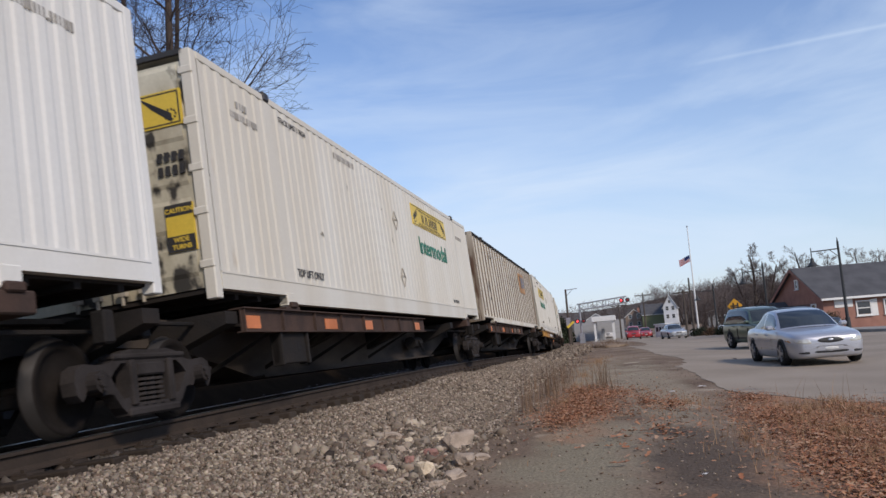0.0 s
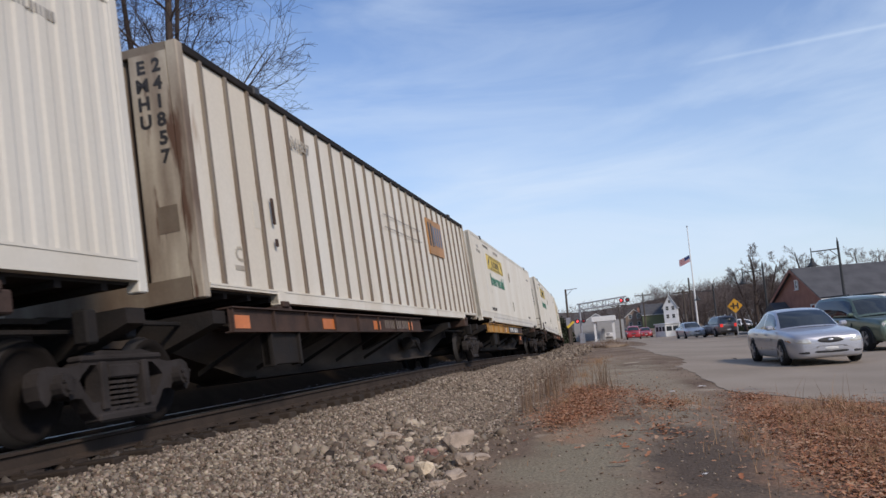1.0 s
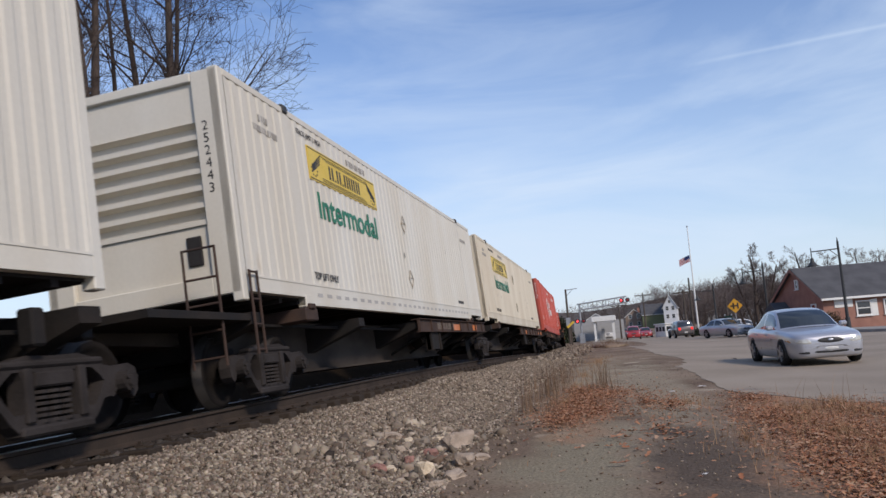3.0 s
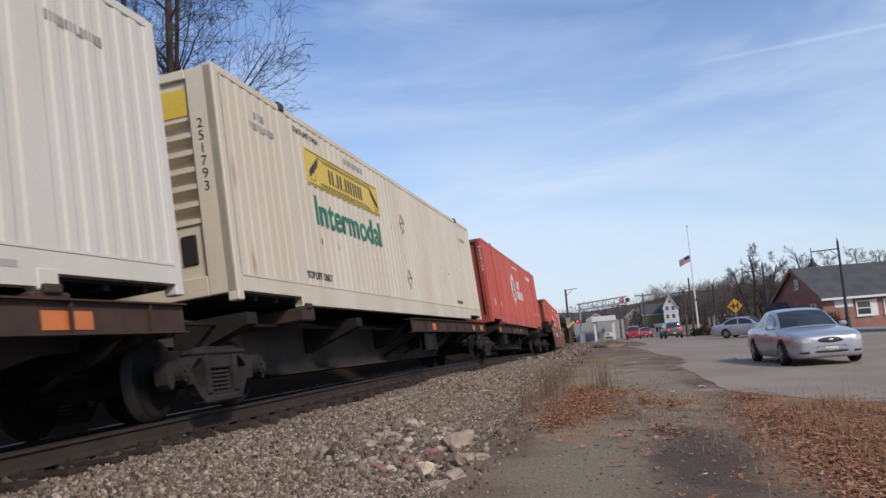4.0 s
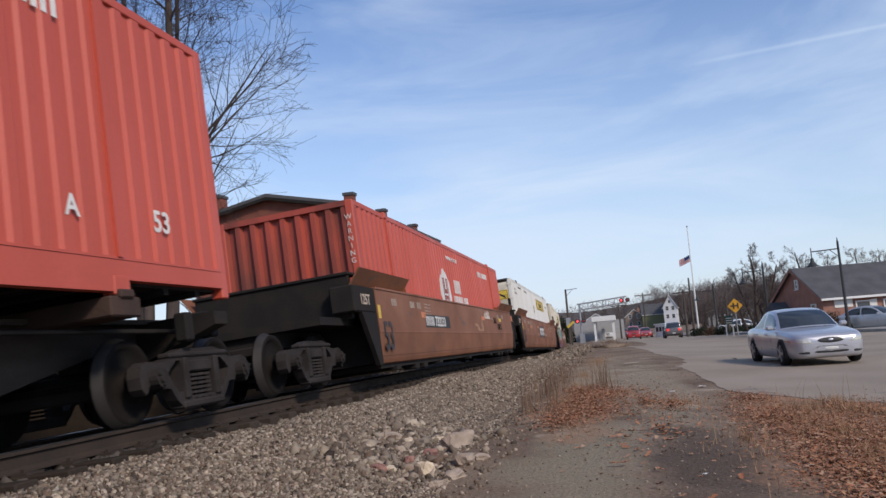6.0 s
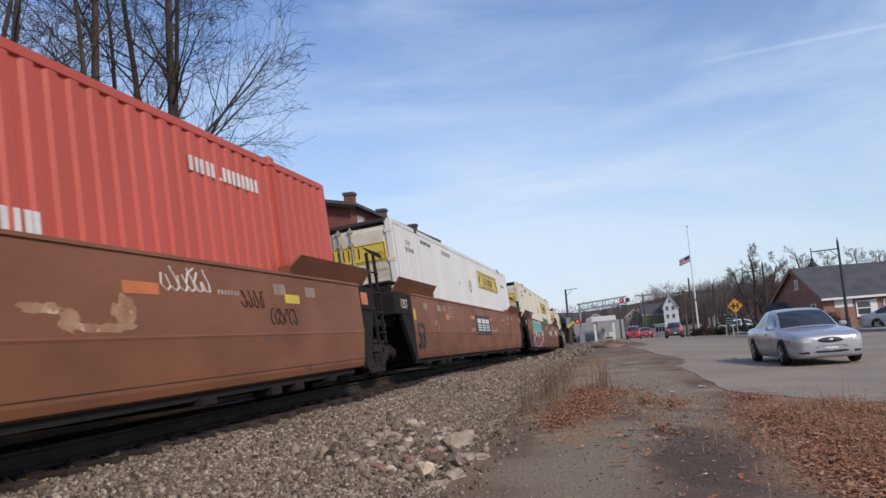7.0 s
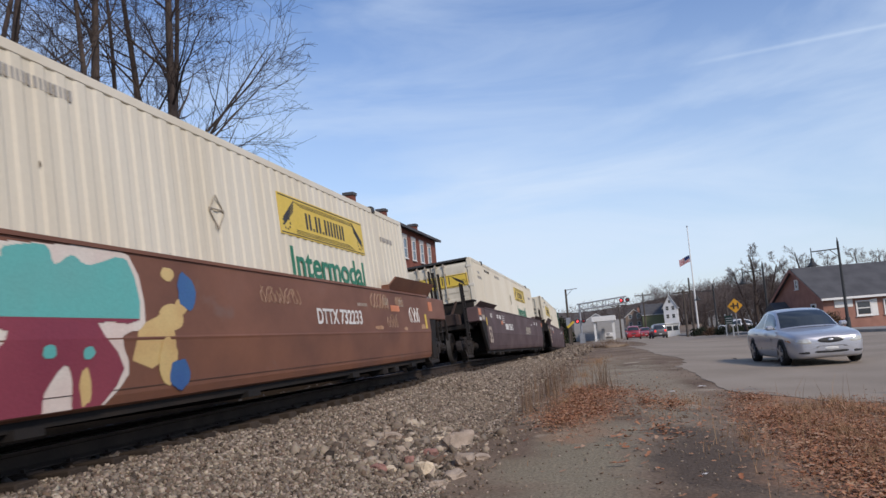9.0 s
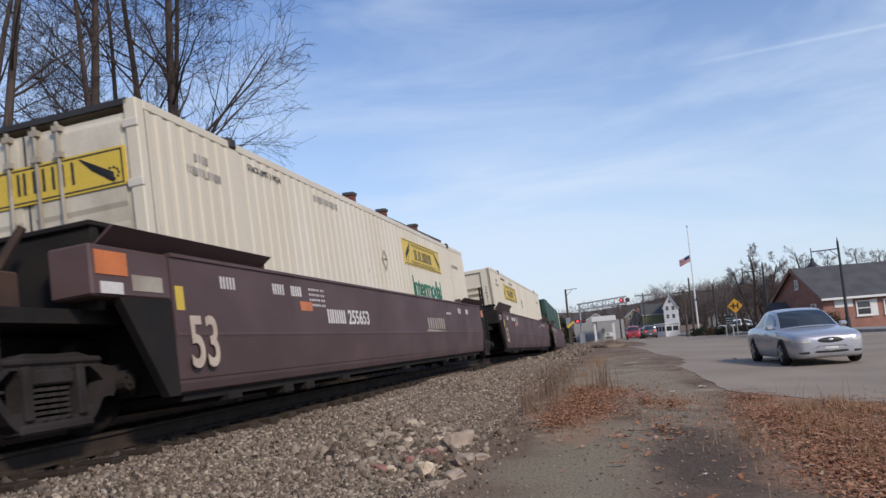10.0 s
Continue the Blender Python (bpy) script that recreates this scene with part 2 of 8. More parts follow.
def lettering(name, text, size, material, m, parent, align="CENTER", bold=0.0, stretch=1.0):
    """Writing in the built-in font as a thin mesh, lying in its own xy plane."""
    cu = bpy.data.curves.new(name, "FONT")
    cu.body, cu.size, cu.align_x, cu.offset = text, size, align, bold
    cu.extrude = 0.002
    tmp = bpy.data.objects.new("tmp", cu)
    scene.collection.objects.link(tmp)
    me = bpy.data.meshes.new_from_object(tmp.evaluated_get(bpy.context.evaluated_depsgraph_get()))
    bpy.data.objects.remove(tmp)
    bpy.data.curves.remove(cu)
    me.transform(Matrix.Diagonal((stretch, 1, 1, 1)))
    me.materials.clear()
    me.materials.append(material)
    ob = new(name, me)
    ob.parent, ob.matrix_basis = parent, m
    return ob


SIDE = Matrix(((1, 0, 0, 0), (0, 0, -1, 0), (0, 1, 0, 0), (0, 0, 0, 1)))  # writing on the side that faces -y
FRONT = Matrix(((0, 0, -1, 0), (-1, 0, 0, 0), (0, 1, 0, 0), (0, 0, 0, 1)))  # writing on the end that faces -x


def on_side(x, y, z):
    return Matrix.Translation((x, y, z)) @ SIDE


def on_front(x, y, z):
    return Matrix.Translation((x, y, z)) @ FRONT


# ---- the line: straight, then a wide curve away from the camera, falling gently ----
BEND, RADIUS, LEAN = 40.0, 450.0, 0.0788


def rail_z(s):
    if s < 0:
        return 0.0
    if s < 50:
        return -0.00035 * s * s
    u = min(s - 50, 70)
    return -0.875 - 0.035 * u + 0.00025 * u * u


def line(s):
    """Centre of the track at rail level, and its heading."""
    if s <= BEND:
        return Vector((s, 0, rail_z(s))), 0.0
    a = (s - BEND) / RADIUS
    return Vector((BEND + RADIUS * math.sin(a), RADIUS * (1 - math.cos(a)), rail_z(s))), a


def on_track(s0, s1, inset=1.5):
    """Pose of a rigid car whose front end stands at s0 and rear end at s1."""
    a, b = line(s0 + inset)[0], line(s1 - inset)[0]
    d = (b - a).normalized()
    n = Vector((0, 0, 1)).cross(d).normalized()
    up = d.cross(n)
    c, q = math.cos(LEAN), math.sin(LEAN)
    n2, u2 = n * c - up * q, up * c + n * q
    o = a - d * inset
    return Matrix(((d.x, n2.x, u2.x, o.x), (d.y, n2.y, u2.y, o.y), (d.z, n2.z, u2.z, o.z), (0, 0, 0, 1)))


def ground_z(x, y):
    x = min(max(x, 0), 112)
    return -0.69 - 8.7e-5 * x * x - min(0.15, 0.035 * max(0.0, -y - 6.0))


def bed_z(x, y):
    """Ground with the railway's bank on it."""
    if x <= BEND:
        s, lat = x, y
    else:
        a = math.atan2(x - BEND, RADIUS - y)
        s, lat = BEND + RADIUS * a, RADIUS - math.hypot(x - BEND, RADIUS - y)
    g = ground_z(x, y)
    if s > 118 or lat > 60:
        return g
    top = rail_z(s) - 0.24
    edge = 1.75
    if lat > 0:
        bank = min(1.5, (lat - 4.5) * 0.45) * max(0.0, min(1.0, (95 - s) / 40)) if lat > 4.5 else 0.0  # low bank behind the line
        return max(g, top - 0.06 - max(0, lat - edge) * 0.4) + max(0.0, bank * 1.4)
    drop = max(0, -lat - edge) * 0.27
    return max(g, top - drop)


# ---- ground ----
def island_mat(name, colours, rough=0.9, bump=0.2):
    """Joined small pieces, each with its own shade."""
    m = bpy.data.materials.new(name)
    m.use_nodes = True
    nt = m.node_tree
    b = nt.nodes["Principled BSDF"]
    geo, ramp = nt.nodes.new("ShaderNodeNewGeometry"), nt.nodes.new("ShaderNodeValToRGB")
    ramp.color_ramp.interpolation = "LINEAR"
    while len(ramp.color_ramp.elements) < len(colours):
        ramp.color_ramp.elements.new(0.5)
    for i, (e, c) in enumerate(zip(ramp.color_ramp.elements, colours)):
        e.position, e.color = i / (len(colours) - 1), (*c, 1)
    nt.links.new(geo.outputs["Random Per Island"], ramp.inputs["Fac"])
    tc, nz = nt.nodes.new("ShaderNodeTexCoord"), nt.nodes.new("ShaderNodeTexNoise")
    nz.inputs["Scale"].default_value, nz.inputs["Detail"].default_value = 60, 3
    nt.links.new(tc.outputs["Object"], nz.inputs["Vector"])
    mx = nt.nodes.new("ShaderNodeMixRGB")
    mx.blend_type = "MULTIPLY"
    mx.inputs["Fac"].default_value = 0.35
    nt.links.new(ramp.outputs["Color"], mx.inputs["Color1"])
    nt.links.new(nz.outputs["Color"], mx.inputs["Color2"])
    nt.links.new(mx.outputs["Color"], b.inputs["Base Color"])
    b.inputs["Roughness"].default_value = rough
    b.inputs["Specular IOR Level"].default_value = 0.2
    return m


def ground_mat():
    """Dirt verge: brown soil with grey packed patches and darker damp ones, in the ground's own coordinates."""
    m = mat("packed dirt verge", (0.30, 0.225, 0.16), 0.95, 0, (0.15, 0.10, 0.07), 0.42, 0.95, 26, 0.8, speckle=0.5, spots=(0.36, 0.30, 0.225), spot_at=0.62)
    nt = m.node_tree
    b = nt.nodes["Principled BSDF"]
    col = b.inputs["Base Color"].links[0].from_socket
    tc = nt.nodes.new("ShaderNodeTexCoord")
    wob = nt.nodes.new("ShaderNodeTexNoise")
    wob.inputs["Scale"].default_value, wob.inputs["Detail"].default_value = 1.1, 6
    nt.links.new(tc.outputs["Object"], wob.inputs["Vector"])
    grit = nt.nodes.new("ShaderNodeTexNoise")
    grit.inputs["Scale"].default_value, grit.inputs["Detail"].default_value = 45, 4
    nt.links.new(tc.outputs["Object"], grit.inputs["Vector"])
    for centre, radii, colour, most in (((8.5, -4.95), (4.2, 0.62), (0.24, 0.207, 0.143), 0.85), ((17.5, -5.9), (9.0, 0.75), (0.30, 0.255, 0.185), 0.7), ((7.9, -6.05), (2.6, 0.5), (0.098, 0.073, 0.055), 0.95), ((24.0, -4.6), (8.0, 0.9), (0.33, 0.29, 0.21), 0.6), ((9.0, -7.7), (5.5, 1.0), (0.36, 0.205, 0.12), 0.8), ((13.2, -4.7), (3.2, 0.6), (0.33, 0.18, 0.105), 0.7)):
        mp = nt.nodes.new("ShaderNodeMapping")
        mp.inputs["Location"].default_value = (-centre[0] / radii[0], -centre[1] / radii[1], 0)
        mp.inputs["Scale"].default_value = (1 / radii[0], 1 / radii[1], 0)
        nt.links.new(tc.outputs["Object"], mp.inputs["Vector"])
        ln = nt.nodes.new("ShaderNodeVectorMath")
        ln.operation = "LENGTH"
        nt.links.new(mp.outputs["Vector"], ln.inputs[0])
        add = nt.nodes.new("ShaderNodeMath")
        add.operation = "MULTIPLY_ADD"
        nt.links.new(wob.outputs["Fac"], add.inputs[0])
        add.inputs[1].default_value = 2.2
        nt.links.new(ln.outputs["Value"], add.inputs[2])
        rng = nt.nodes.new("ShaderNodeMapRange")
        for k, v in zip(("From Min", "From Max", "To Min", "To Max"), (1.65, 2.35, most, 0.0)):
            rng.inputs[k].default_value = v
        nt.links.new(add.outputs[0], rng.inputs["Value"])
        shade = nt.nodes.new("ShaderNodeMixRGB")
        shade.blend_type = "MULTIPLY"
        shade.inputs["Fac"].default_value, shade.inputs["Color1"].default_value = 0.75, (*colour, 1)
        lift = nt.nodes.new("ShaderNodeMapRange")
        for k, v in zip(("From Min", "From Max", "To Min", "To Max"), (0.3, 0.7, 0.45, 1.35)):
            lift.inputs[k].default_value = v
        nt.links.new(grit.outputs["Fac"], lift.inputs["Value"])
        nt.links.new(lift.outputs["Result"], shade.inputs["Color2"])
        mx = nt.nodes.new("ShaderNodeMixRGB")
        nt.links.new(rng.outputs["Result"], mx.inputs["Fac"])
        nt.links.new(col, mx.inputs["Color1"])
        nt.links.new(shade.outputs["Color"], mx.inputs["Color2"])
        col = mx.outputs["Color"]
    nt.links.new(col, b.inputs["Base Color"])
    return m


DIRT = ground_mat()
ASPHALT = mat("worn grey asphalt", (0.365, 0.305, 0.24), 0.9, 0, (0.275, 0.228, 0.178), 0.35, 0.8, 60, 0.3, speckle=0.3, depth=0.008, spots=(0.22, 0.19, 0.16), spot_at=0.66)
# oily dirt whose colour also holds the shade beneath the train
TRACK_GRIME_SHADE = mat("oily track bed darkened for train shade", (0.034, 0.024, 0.016), 0.95, 0, (0.022, 0.016, 0.011), 2, 0.7, 40, 0.6, speckle=0.4)

TRACK_GRIME_SHADE.node_tree.nodes["Principled BSDF"].inputs["Specular IOR Level"].default_value = 0.0


def rough_z(x, y):
    z = bed_z(x, y)
    if abs(y) < 12 and -5 < x < 60:
        z += min(1.0, max(0.0, (y + 6.5) / 1.5)) * 0.05 * noise.noise((x * 0.5, y * 0.5, 0)) + 0.012 * noise.noise((x * 2, y * 2, 3)) * (1.0 if y > -6.6 or x < 13 else 0.25)
    return z


def make_ground():
    xs = list(np.arange(-60, 0, 4.0)) + list(np.arange(0, 40, 0.4)) + list(np.arange(40, 140, 2.0)) + [150, 180, 250, 400, 800, 1600, 3500]
    ys = [-3000, -1200, -500, -200, -100, -60] + list(np.arange(-40, -10, 2.0)) + list(np.arange(-10, 6, 0.35)) + list(np.arange(6, 40, 3.0)) + [50, 80, 150, 400, 1200, 3000]
    bm = bmesh.new()
    sheet(bm, [[(x, y, rough_z(x, y)) for y in ys] for x in xs])
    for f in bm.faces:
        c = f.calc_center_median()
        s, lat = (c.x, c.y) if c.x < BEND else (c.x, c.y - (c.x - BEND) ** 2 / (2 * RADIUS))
        # the painted shade reaches well behind the line
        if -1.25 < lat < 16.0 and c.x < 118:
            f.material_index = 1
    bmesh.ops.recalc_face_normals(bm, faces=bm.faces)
    g = part("ground", bm, [DIRT, TRACK_GRIME_SHADE], smooth=True)
    if g.data.polygons[0].normal.z < 0:
        g.data.flip_normals()
    return tagged(g, "packed grey-brown dirt verge and railway bank", "ground", kind="structure")


make_ground()


def make_lot():
    """Asphalt of the car park and street, a slab with a ragged edge."""
    bm = bmesh.new()
    rows = []
    for x in list(np.arange(11.6, 17, 0.2)) + list(np.arange(17, 60, 0.5)) + list(np.arange(60, 150, 5.0)):
        ragged = 0.16 * noise.noise((x * 0.9, 0, 0)) + 0.07 * noise.noise((x * 3.1, 5, 0))
        if x < 15:
            edge = -7.15 - 0.55 * (15 - x) + ragged - (max(0, 12.8 - x) ** 1.2) * 1.5
        elif x < 24:
            edge = -7.15 + 0.03 * (x - 15) + ragged
        elif x < 40:
            edge = -6.88 - 0.55 * math.exp(-((x - 29) / 3.5) ** 2) + 0.025 * (x - 24) + ragged * 1.5
        else:
            edge = -6.48 + 0.075 * (x - 40) + ragged
        edge = min(edge, -0.2 if x > 100 else -3.2)
        rows.append([(x, y, ground_z(x, y) + 0.010) for y in np.linspace(edge, -45, 16)])
    sheet(bm, rows)
    bmesh.ops.recalc_face_normals(bm, faces=bm.faces)
    ext = bmesh.ops.extrude_face_region(bm, geom=list(bm.faces))
    for v in ext["geom"]:
        if isinstance(v, bmesh.types.BMVert):
            v.co.z -= 0.14
    bmesh.ops.recalc_face_normals(bm, faces=bm.faces)
    return tagged(part("road", bm, ASPHALT), "worn grey asphalt of a car park and street", "road", kind="structure")


make_lot()
TRACK = thing("railway_track", "steel rails on dark wooden sleepers in ballast", "railway track")


def make_rail(lat, z):
    """One rail along the line: head, web and foot."""
    prof = [(-0.07, -0.17), (-0.07, -0.155), (-0.012, -0.13), (-0.012, -0.045), (-0.037, -0.03), (-0.037, -0.004), (-0.03, 0.0),
            (0.03, 0.0), (0.037, -0.004), (0.037, -0.03), (0.012, -0.045), (0.012, -0.13), (0.07, -0.155), (0.07, -0.17)]
    bm = bmesh.new()
    rings = []
    for s in list(np.arange(-60, 140, 2.5)):
        c, a = line(s)
        n = Vector((-math.sin(a), math.cos(a), 0))
        rings.append([bm.verts.new(c + n * (lat + p[0]) + Vector((0, 0, z + p[1]))) for p in prof])
    for a, b in zip(rings, rings[1:]):
        for i in range(len(prof)):
            j = (i + 1) % len(prof)
            f = bm.faces.new((a[i], a[j], b[j], b[i]))
            f.material_index = 1 if 5 <= i <= 7 else 0
    bmesh.ops.recalc_face_normals(bm, faces=bm.faces)
    return part("rail", bm, [RAIL_SIDE, RAIL_TOP], TRACK, "rusty rail with polished head")


make_rail(-0.75, 0.0)
make_rail(0.75, -0.117)


# ---- train ----
BOX_L, BOX_W, BOX_H = 16.15, 1.3, 2.9
SPEED = 17.45
RIDERS = []  # (object, front and rear along the line at 0 s, height above the rail)
SPINNERS = []  # wheelsets


def corrugated(bm, x0, x1, y, z0, z1, pitch, depth, mi=0):
    """A wall of trapezoid corrugations whose outer faces lie at y."""
    sign = -1 if y < 0 else 1
    n = max(1, round((x1 - x0) / pitch))
    pitch = (x1 - x0) / n
    pts = [(x0, y)]
    for i in range(n):
        a = x0 + i * pitch
        pts += [(a + 0.26 * pitch, y), (a + 0.40 * pitch, y - sign * depth), (a + 0.72 * pitch, y - sign * depth), (a + 0.86 * pitch, y)]
    pts.append((x1, y))
    sheet(bm, [[(px, py, z0) for px, py in pts], [(px, py, z1) for px, py in pts]], mi)


def end_ribs(bm, x, y0, y1, z0, z1, n, depth, out):
    """Horizontal pressed ribs on an end wall; out: -1 for the end that faces -x."""
    pitch = (z1 - z0) / n
    pts = [(x, z0)]
    for i in range(n):
        a = z0 + i * pitch
        pts += [(x, a + 0.3 * pitch), (x - out * depth, a + 0.45 * pitch), (x - out * depth, a + 0.85 * pitch), (x, a + pitch)]
    sheet(bm, [[(px, y0, pz) for px, pz in pts], [(px, y1, pz) for px, pz in pts]])


def bars(bm, x, z, width, height, word, y, gap=0.28, thick=0.003):
    """Plain upright bars that stand for a word on a side; word: the relative widths of its letters, 0 for a dot."""
    unit = width / (sum(max(w, 0.3) for w in word) + gap * (len(word) - 1))
    for w in word:
        if w == 0:
            box(bm, x, x + 0.3 * unit, y - thick, y + 0.01, z, z + height * 0.16)
        else:
            st = unit * 0.34
            box(bm, x, x + st, y - thick, y + 0.01, z, z + height)
            if w > 0.6:
                box(bm, x + w * unit - st, x + w * unit, y - thick, y + 0.01, z, z + height)
        x += max(w, 0.3) * unit + gap * unit


def scuff(parent, x, z, rx, rz, seed, material, y, label="pale scuffed patch"):
    """A ragged worn patch on a flat plate."""
    bm = bmesh.new()
    vs = []
    for i in range(26):
        a = 2 * math.pi * i / 26
        r = 1 + 0.55 * noise.noise((math.cos(a) * 2.1 + seed * 5.3, math.sin(a) * 2.1, seed)) + 0.3 * noise.noise((math.cos(a) * 6 + seed, math.sin(a) * 6, 2.0))
        vs.append(bm.verts.new((x + rx * r * math.cos(a), y - 0.0025, min(max(z + rz * r * math.sin(a), 0.742), 2.8))))
    bm.faces.new(vs)
    bmesh.ops.triangulate(bm, faces=bm.faces[:])
    bmesh.ops.recalc_face_normals(bm, faces=bm.faces)
    return part("scuff_mark", bm, material, parent, label)


def yellow_panel(t, x0, x1, z0, z1, y):
    """Yellow name panel: a dark line round it, bars for the name, a drawn scroll at each end."""
    p = part("name_panel", boxes((x0, x1, y - 0.006, y + 0.03, z0, z1)), SIGN_YELLOW, t, "yellow name panel with dark bars")
    bm = bmesh.new()
    yy, w, h = y - 0.0065, x1 - x0, z1 - z0
    for a in (z0 + 0.02, z1 - 0.035):
        box(bm, x0 + 0.02, x1 - 0.02, yy - 0.003, yy, a, a + 0.014)
    for i in range(3):
        box(bm, x0 + 0.55 + 0.1 * i, x1 - 0.55, yy - 0.003, yy, z1 - 0.075 - 0.022 * i, z1 - 0.068 - 0.022 * i)
        box(bm, x0 + 0.55, x1 - 0.55 - 0.1 * i, yy - 0.003, yy, z0 + 0.055 + 0.022 * i, z0 + 0.062 + 0.022 * i)
    bars(bm, x0 + 0.26 * w, z0 + 0.27 * h, 0.47 * w, 0.42 * h, (1, 0, 1, 0, 1, 1, 1, 0.6), yy)
    for side, cx in ((1, x1 - 0.22), (-1, x0 + 0.22)):
        for i in range(9):
            a = math.pi * 2 * i / 9
            box(bm, cx + 0.12 * math.cos(a) - 0.018, cx + 0.12 * math.cos(a) + 0.018, yy - 0.003, yy, z0 + 0.17 + 0.09 * math.sin(a) - 0.014, z0 + 0.17 + 0.09 * math.sin(a) + 0.014)
        for i in range(4):
            q = cx - side * (0.34 - 0.02 * i)
            prism(bm, [(q, z1 - 0.07 - 0.05 * i), (q + side * 0.015, z1 - 0.055 - 0.05 * i), (cx + side * 0.1, z0 + 0.24 - 0.03 * i), (cx + side * 0.08, z0 + 0.22 - 0.03 * i)], "y", yy - 0.003, yy)
    part("printing", bm, INK, p)


def door_end(t, paint, sign, x=0.0):
    """Rear doors: two leaves with lock rods, keepers, hinges, gasket and a name panel."""
    for y0, y1 in ((-1.16, -0.012), (0.012, 1.16)):
        bm = boxes((x + 0.03, x + 0.08, y0, y1, 0.14, BOX_H - 0.13))
        d = part("door", bm, paint, t, "stained cream door leaf")
        for i in range(5):
            z = 0.28 + 0.52 * i
            bm = bmesh.new()
            prism(bm, [(x + 0.03, z), (x + 0.012, z + 0.05), (x + 0.012, z + 0.33), (x + 0.03, z + 0.38)], "y", y0 + 0.06, y1 - 0.06)
            part("door_rib", bm, paint, d)
    part("gasket", boxes((x + 0.025, x + 0.05, -1.185, -1.162, 0.12, BOX_H - 0.1), (x + 0.025, x + 0.05, 1.162, 1.185, 0.12, BOX_H - 0.1), (x + 0.025, x + 0.05, -0.011, 0.011, 0.14, BOX_H - 0.13), (x + 0.0, x + 0.05, -1.2, 1.2, BOX_H - 0.05, BOX_H + 0.012)), INK, t, "black rubber gasket")
    for y in (-0.42, -0.16, 0.16, 0.42):
        bm = bmesh.new()
        tube(bm, (x - 0.02, y, 0.1), (x - 0.02, y, BOX_H - 0.08), 0.02, n=8)
        for z in (0.2, 0.95, 1.7, 2.45, 2.72):
            box(bm, x - 0.045, x + 0.03, y - 0.045, y + 0.045, z, z + 0.06)
        part("lock_rod", bm, POST_TAN, t, "weathered galvanised lock rod")
    for z in (0.35, 0.95, 1.45, 2.0, 2.6):
        for s in (-1, 1):
            part("hinge", boxes((x - 0.012, x + 0.03, s * 1.13, s * 1.305, z, z + 0.09), bevel=0.01), CREAM, t)
    if sign:
        z0, z1 = sign
        p = part("door_sign", boxes((x - 0.005, x + 0.03, -1.12, 1.12, z0, z1)), SIGN_YELLOW, t, "yellow name sign across the doors")
        bm = bmesh.new()
        for a in (z0 + 0.02, z1 - 0.035):
            box(bm, x - 0.009, x - 0.005, -1.1, 1.1, a, a + 0.015)
        for a in (-1.1, 1.085):
            box(bm, x - 0.009, x - 0.005, a, a + 0.015, z0 + 0.02, z1 - 0.02)
        for i, y in enumerate((0.62, 0.42, 0.2, 0.02, -0.2, -0.42)):
            h = 0.06 if i == 1 else 0.23
            box(bm, x - 0.009, x - 0.005, y - 0.03, y, z0 + 0.1, z0 + 0.1 + h)
            if i not in (0, 1):
                box(bm, x - 0.009, x - 0.005, y - 0.14, y - 0.11, z0 + 0.1, z0 + 0.1 + h)
        for s in (-1, 1):
            for i in range(5):
                prism(bm, [(s * (0.62 + 0.03 * i), z1 - 0.06 - 0.03 * i), (s * (0.64 + 0.03 * i), z1 - 0.05 - 0.03 * i), (s * 1.0, z0 + 0.14 - 0.02 * i), (s * 0.99, z0 + 0.12 - 0.02 * i)], "x", x - 0.009, x - 0.005)
            for i in range(10):
                a = math.pi * 2 * i / 10
                box(bm, x - 0.009, x - 0.005, s * 0.98 + 0.07 * math.cos(a) - 0.012, s * 0.98 + 0.07 * math.cos(a) + 0.012, z0 + 0.13 + 0.06 * math.sin(a) - 0.012, z0 + 0.13 + 0.06 * math.sin(a) + 0.012)
        part("printing", bm, INK, p)


def ribbed_end(t, paint, number):
    """Closed end: a plain post each side, pressed shelves between, a small plate."""
    bm = boxes((0.0, 0.1, -1.28, -0.93, 0.1, BOX_H - 0.02), (0.0, 0.1, 0.93, 1.28, 0.1, BOX_H - 0.02), (0.0, 0.1, -0.93, 0.93, BOX_H - 0.14, BOX_H - 0.02), (0.005, 0.1, -0.93, 0.93, 0.1, 0.34), bevel=0.012)
    part("end_frame", bm, paint, t)
    bm = bmesh.new()
    end_ribs(bm, 0.03, -0.93, 0.93, 0.98, 2.25, 6, 0.12, -1)
    sheet(bm, [[(0.06, -0.93, z), (0.06, 0.93, z)] for z in (0.34, 0.98)])
    sheet(bm, [[(0.06, -0.93, z), (0.06, 0.93, z)] for z in (2.25, BOX_H - 0.14)])
    part("ribbed_panel", bm, paint, t)
    part("inspection_plate", boxes((0.03, 0.06, -0.82, -0.62, 0.5, 0.86), bevel=0.012), TREAD_STEEL, t, "bare metal inspection plate")
    for i, ch in enumerate(number):
        lettering("digit", ch, 0.17, INK, on_front(-0.002, -1.06, 2.12 - 0.155 * i), t)


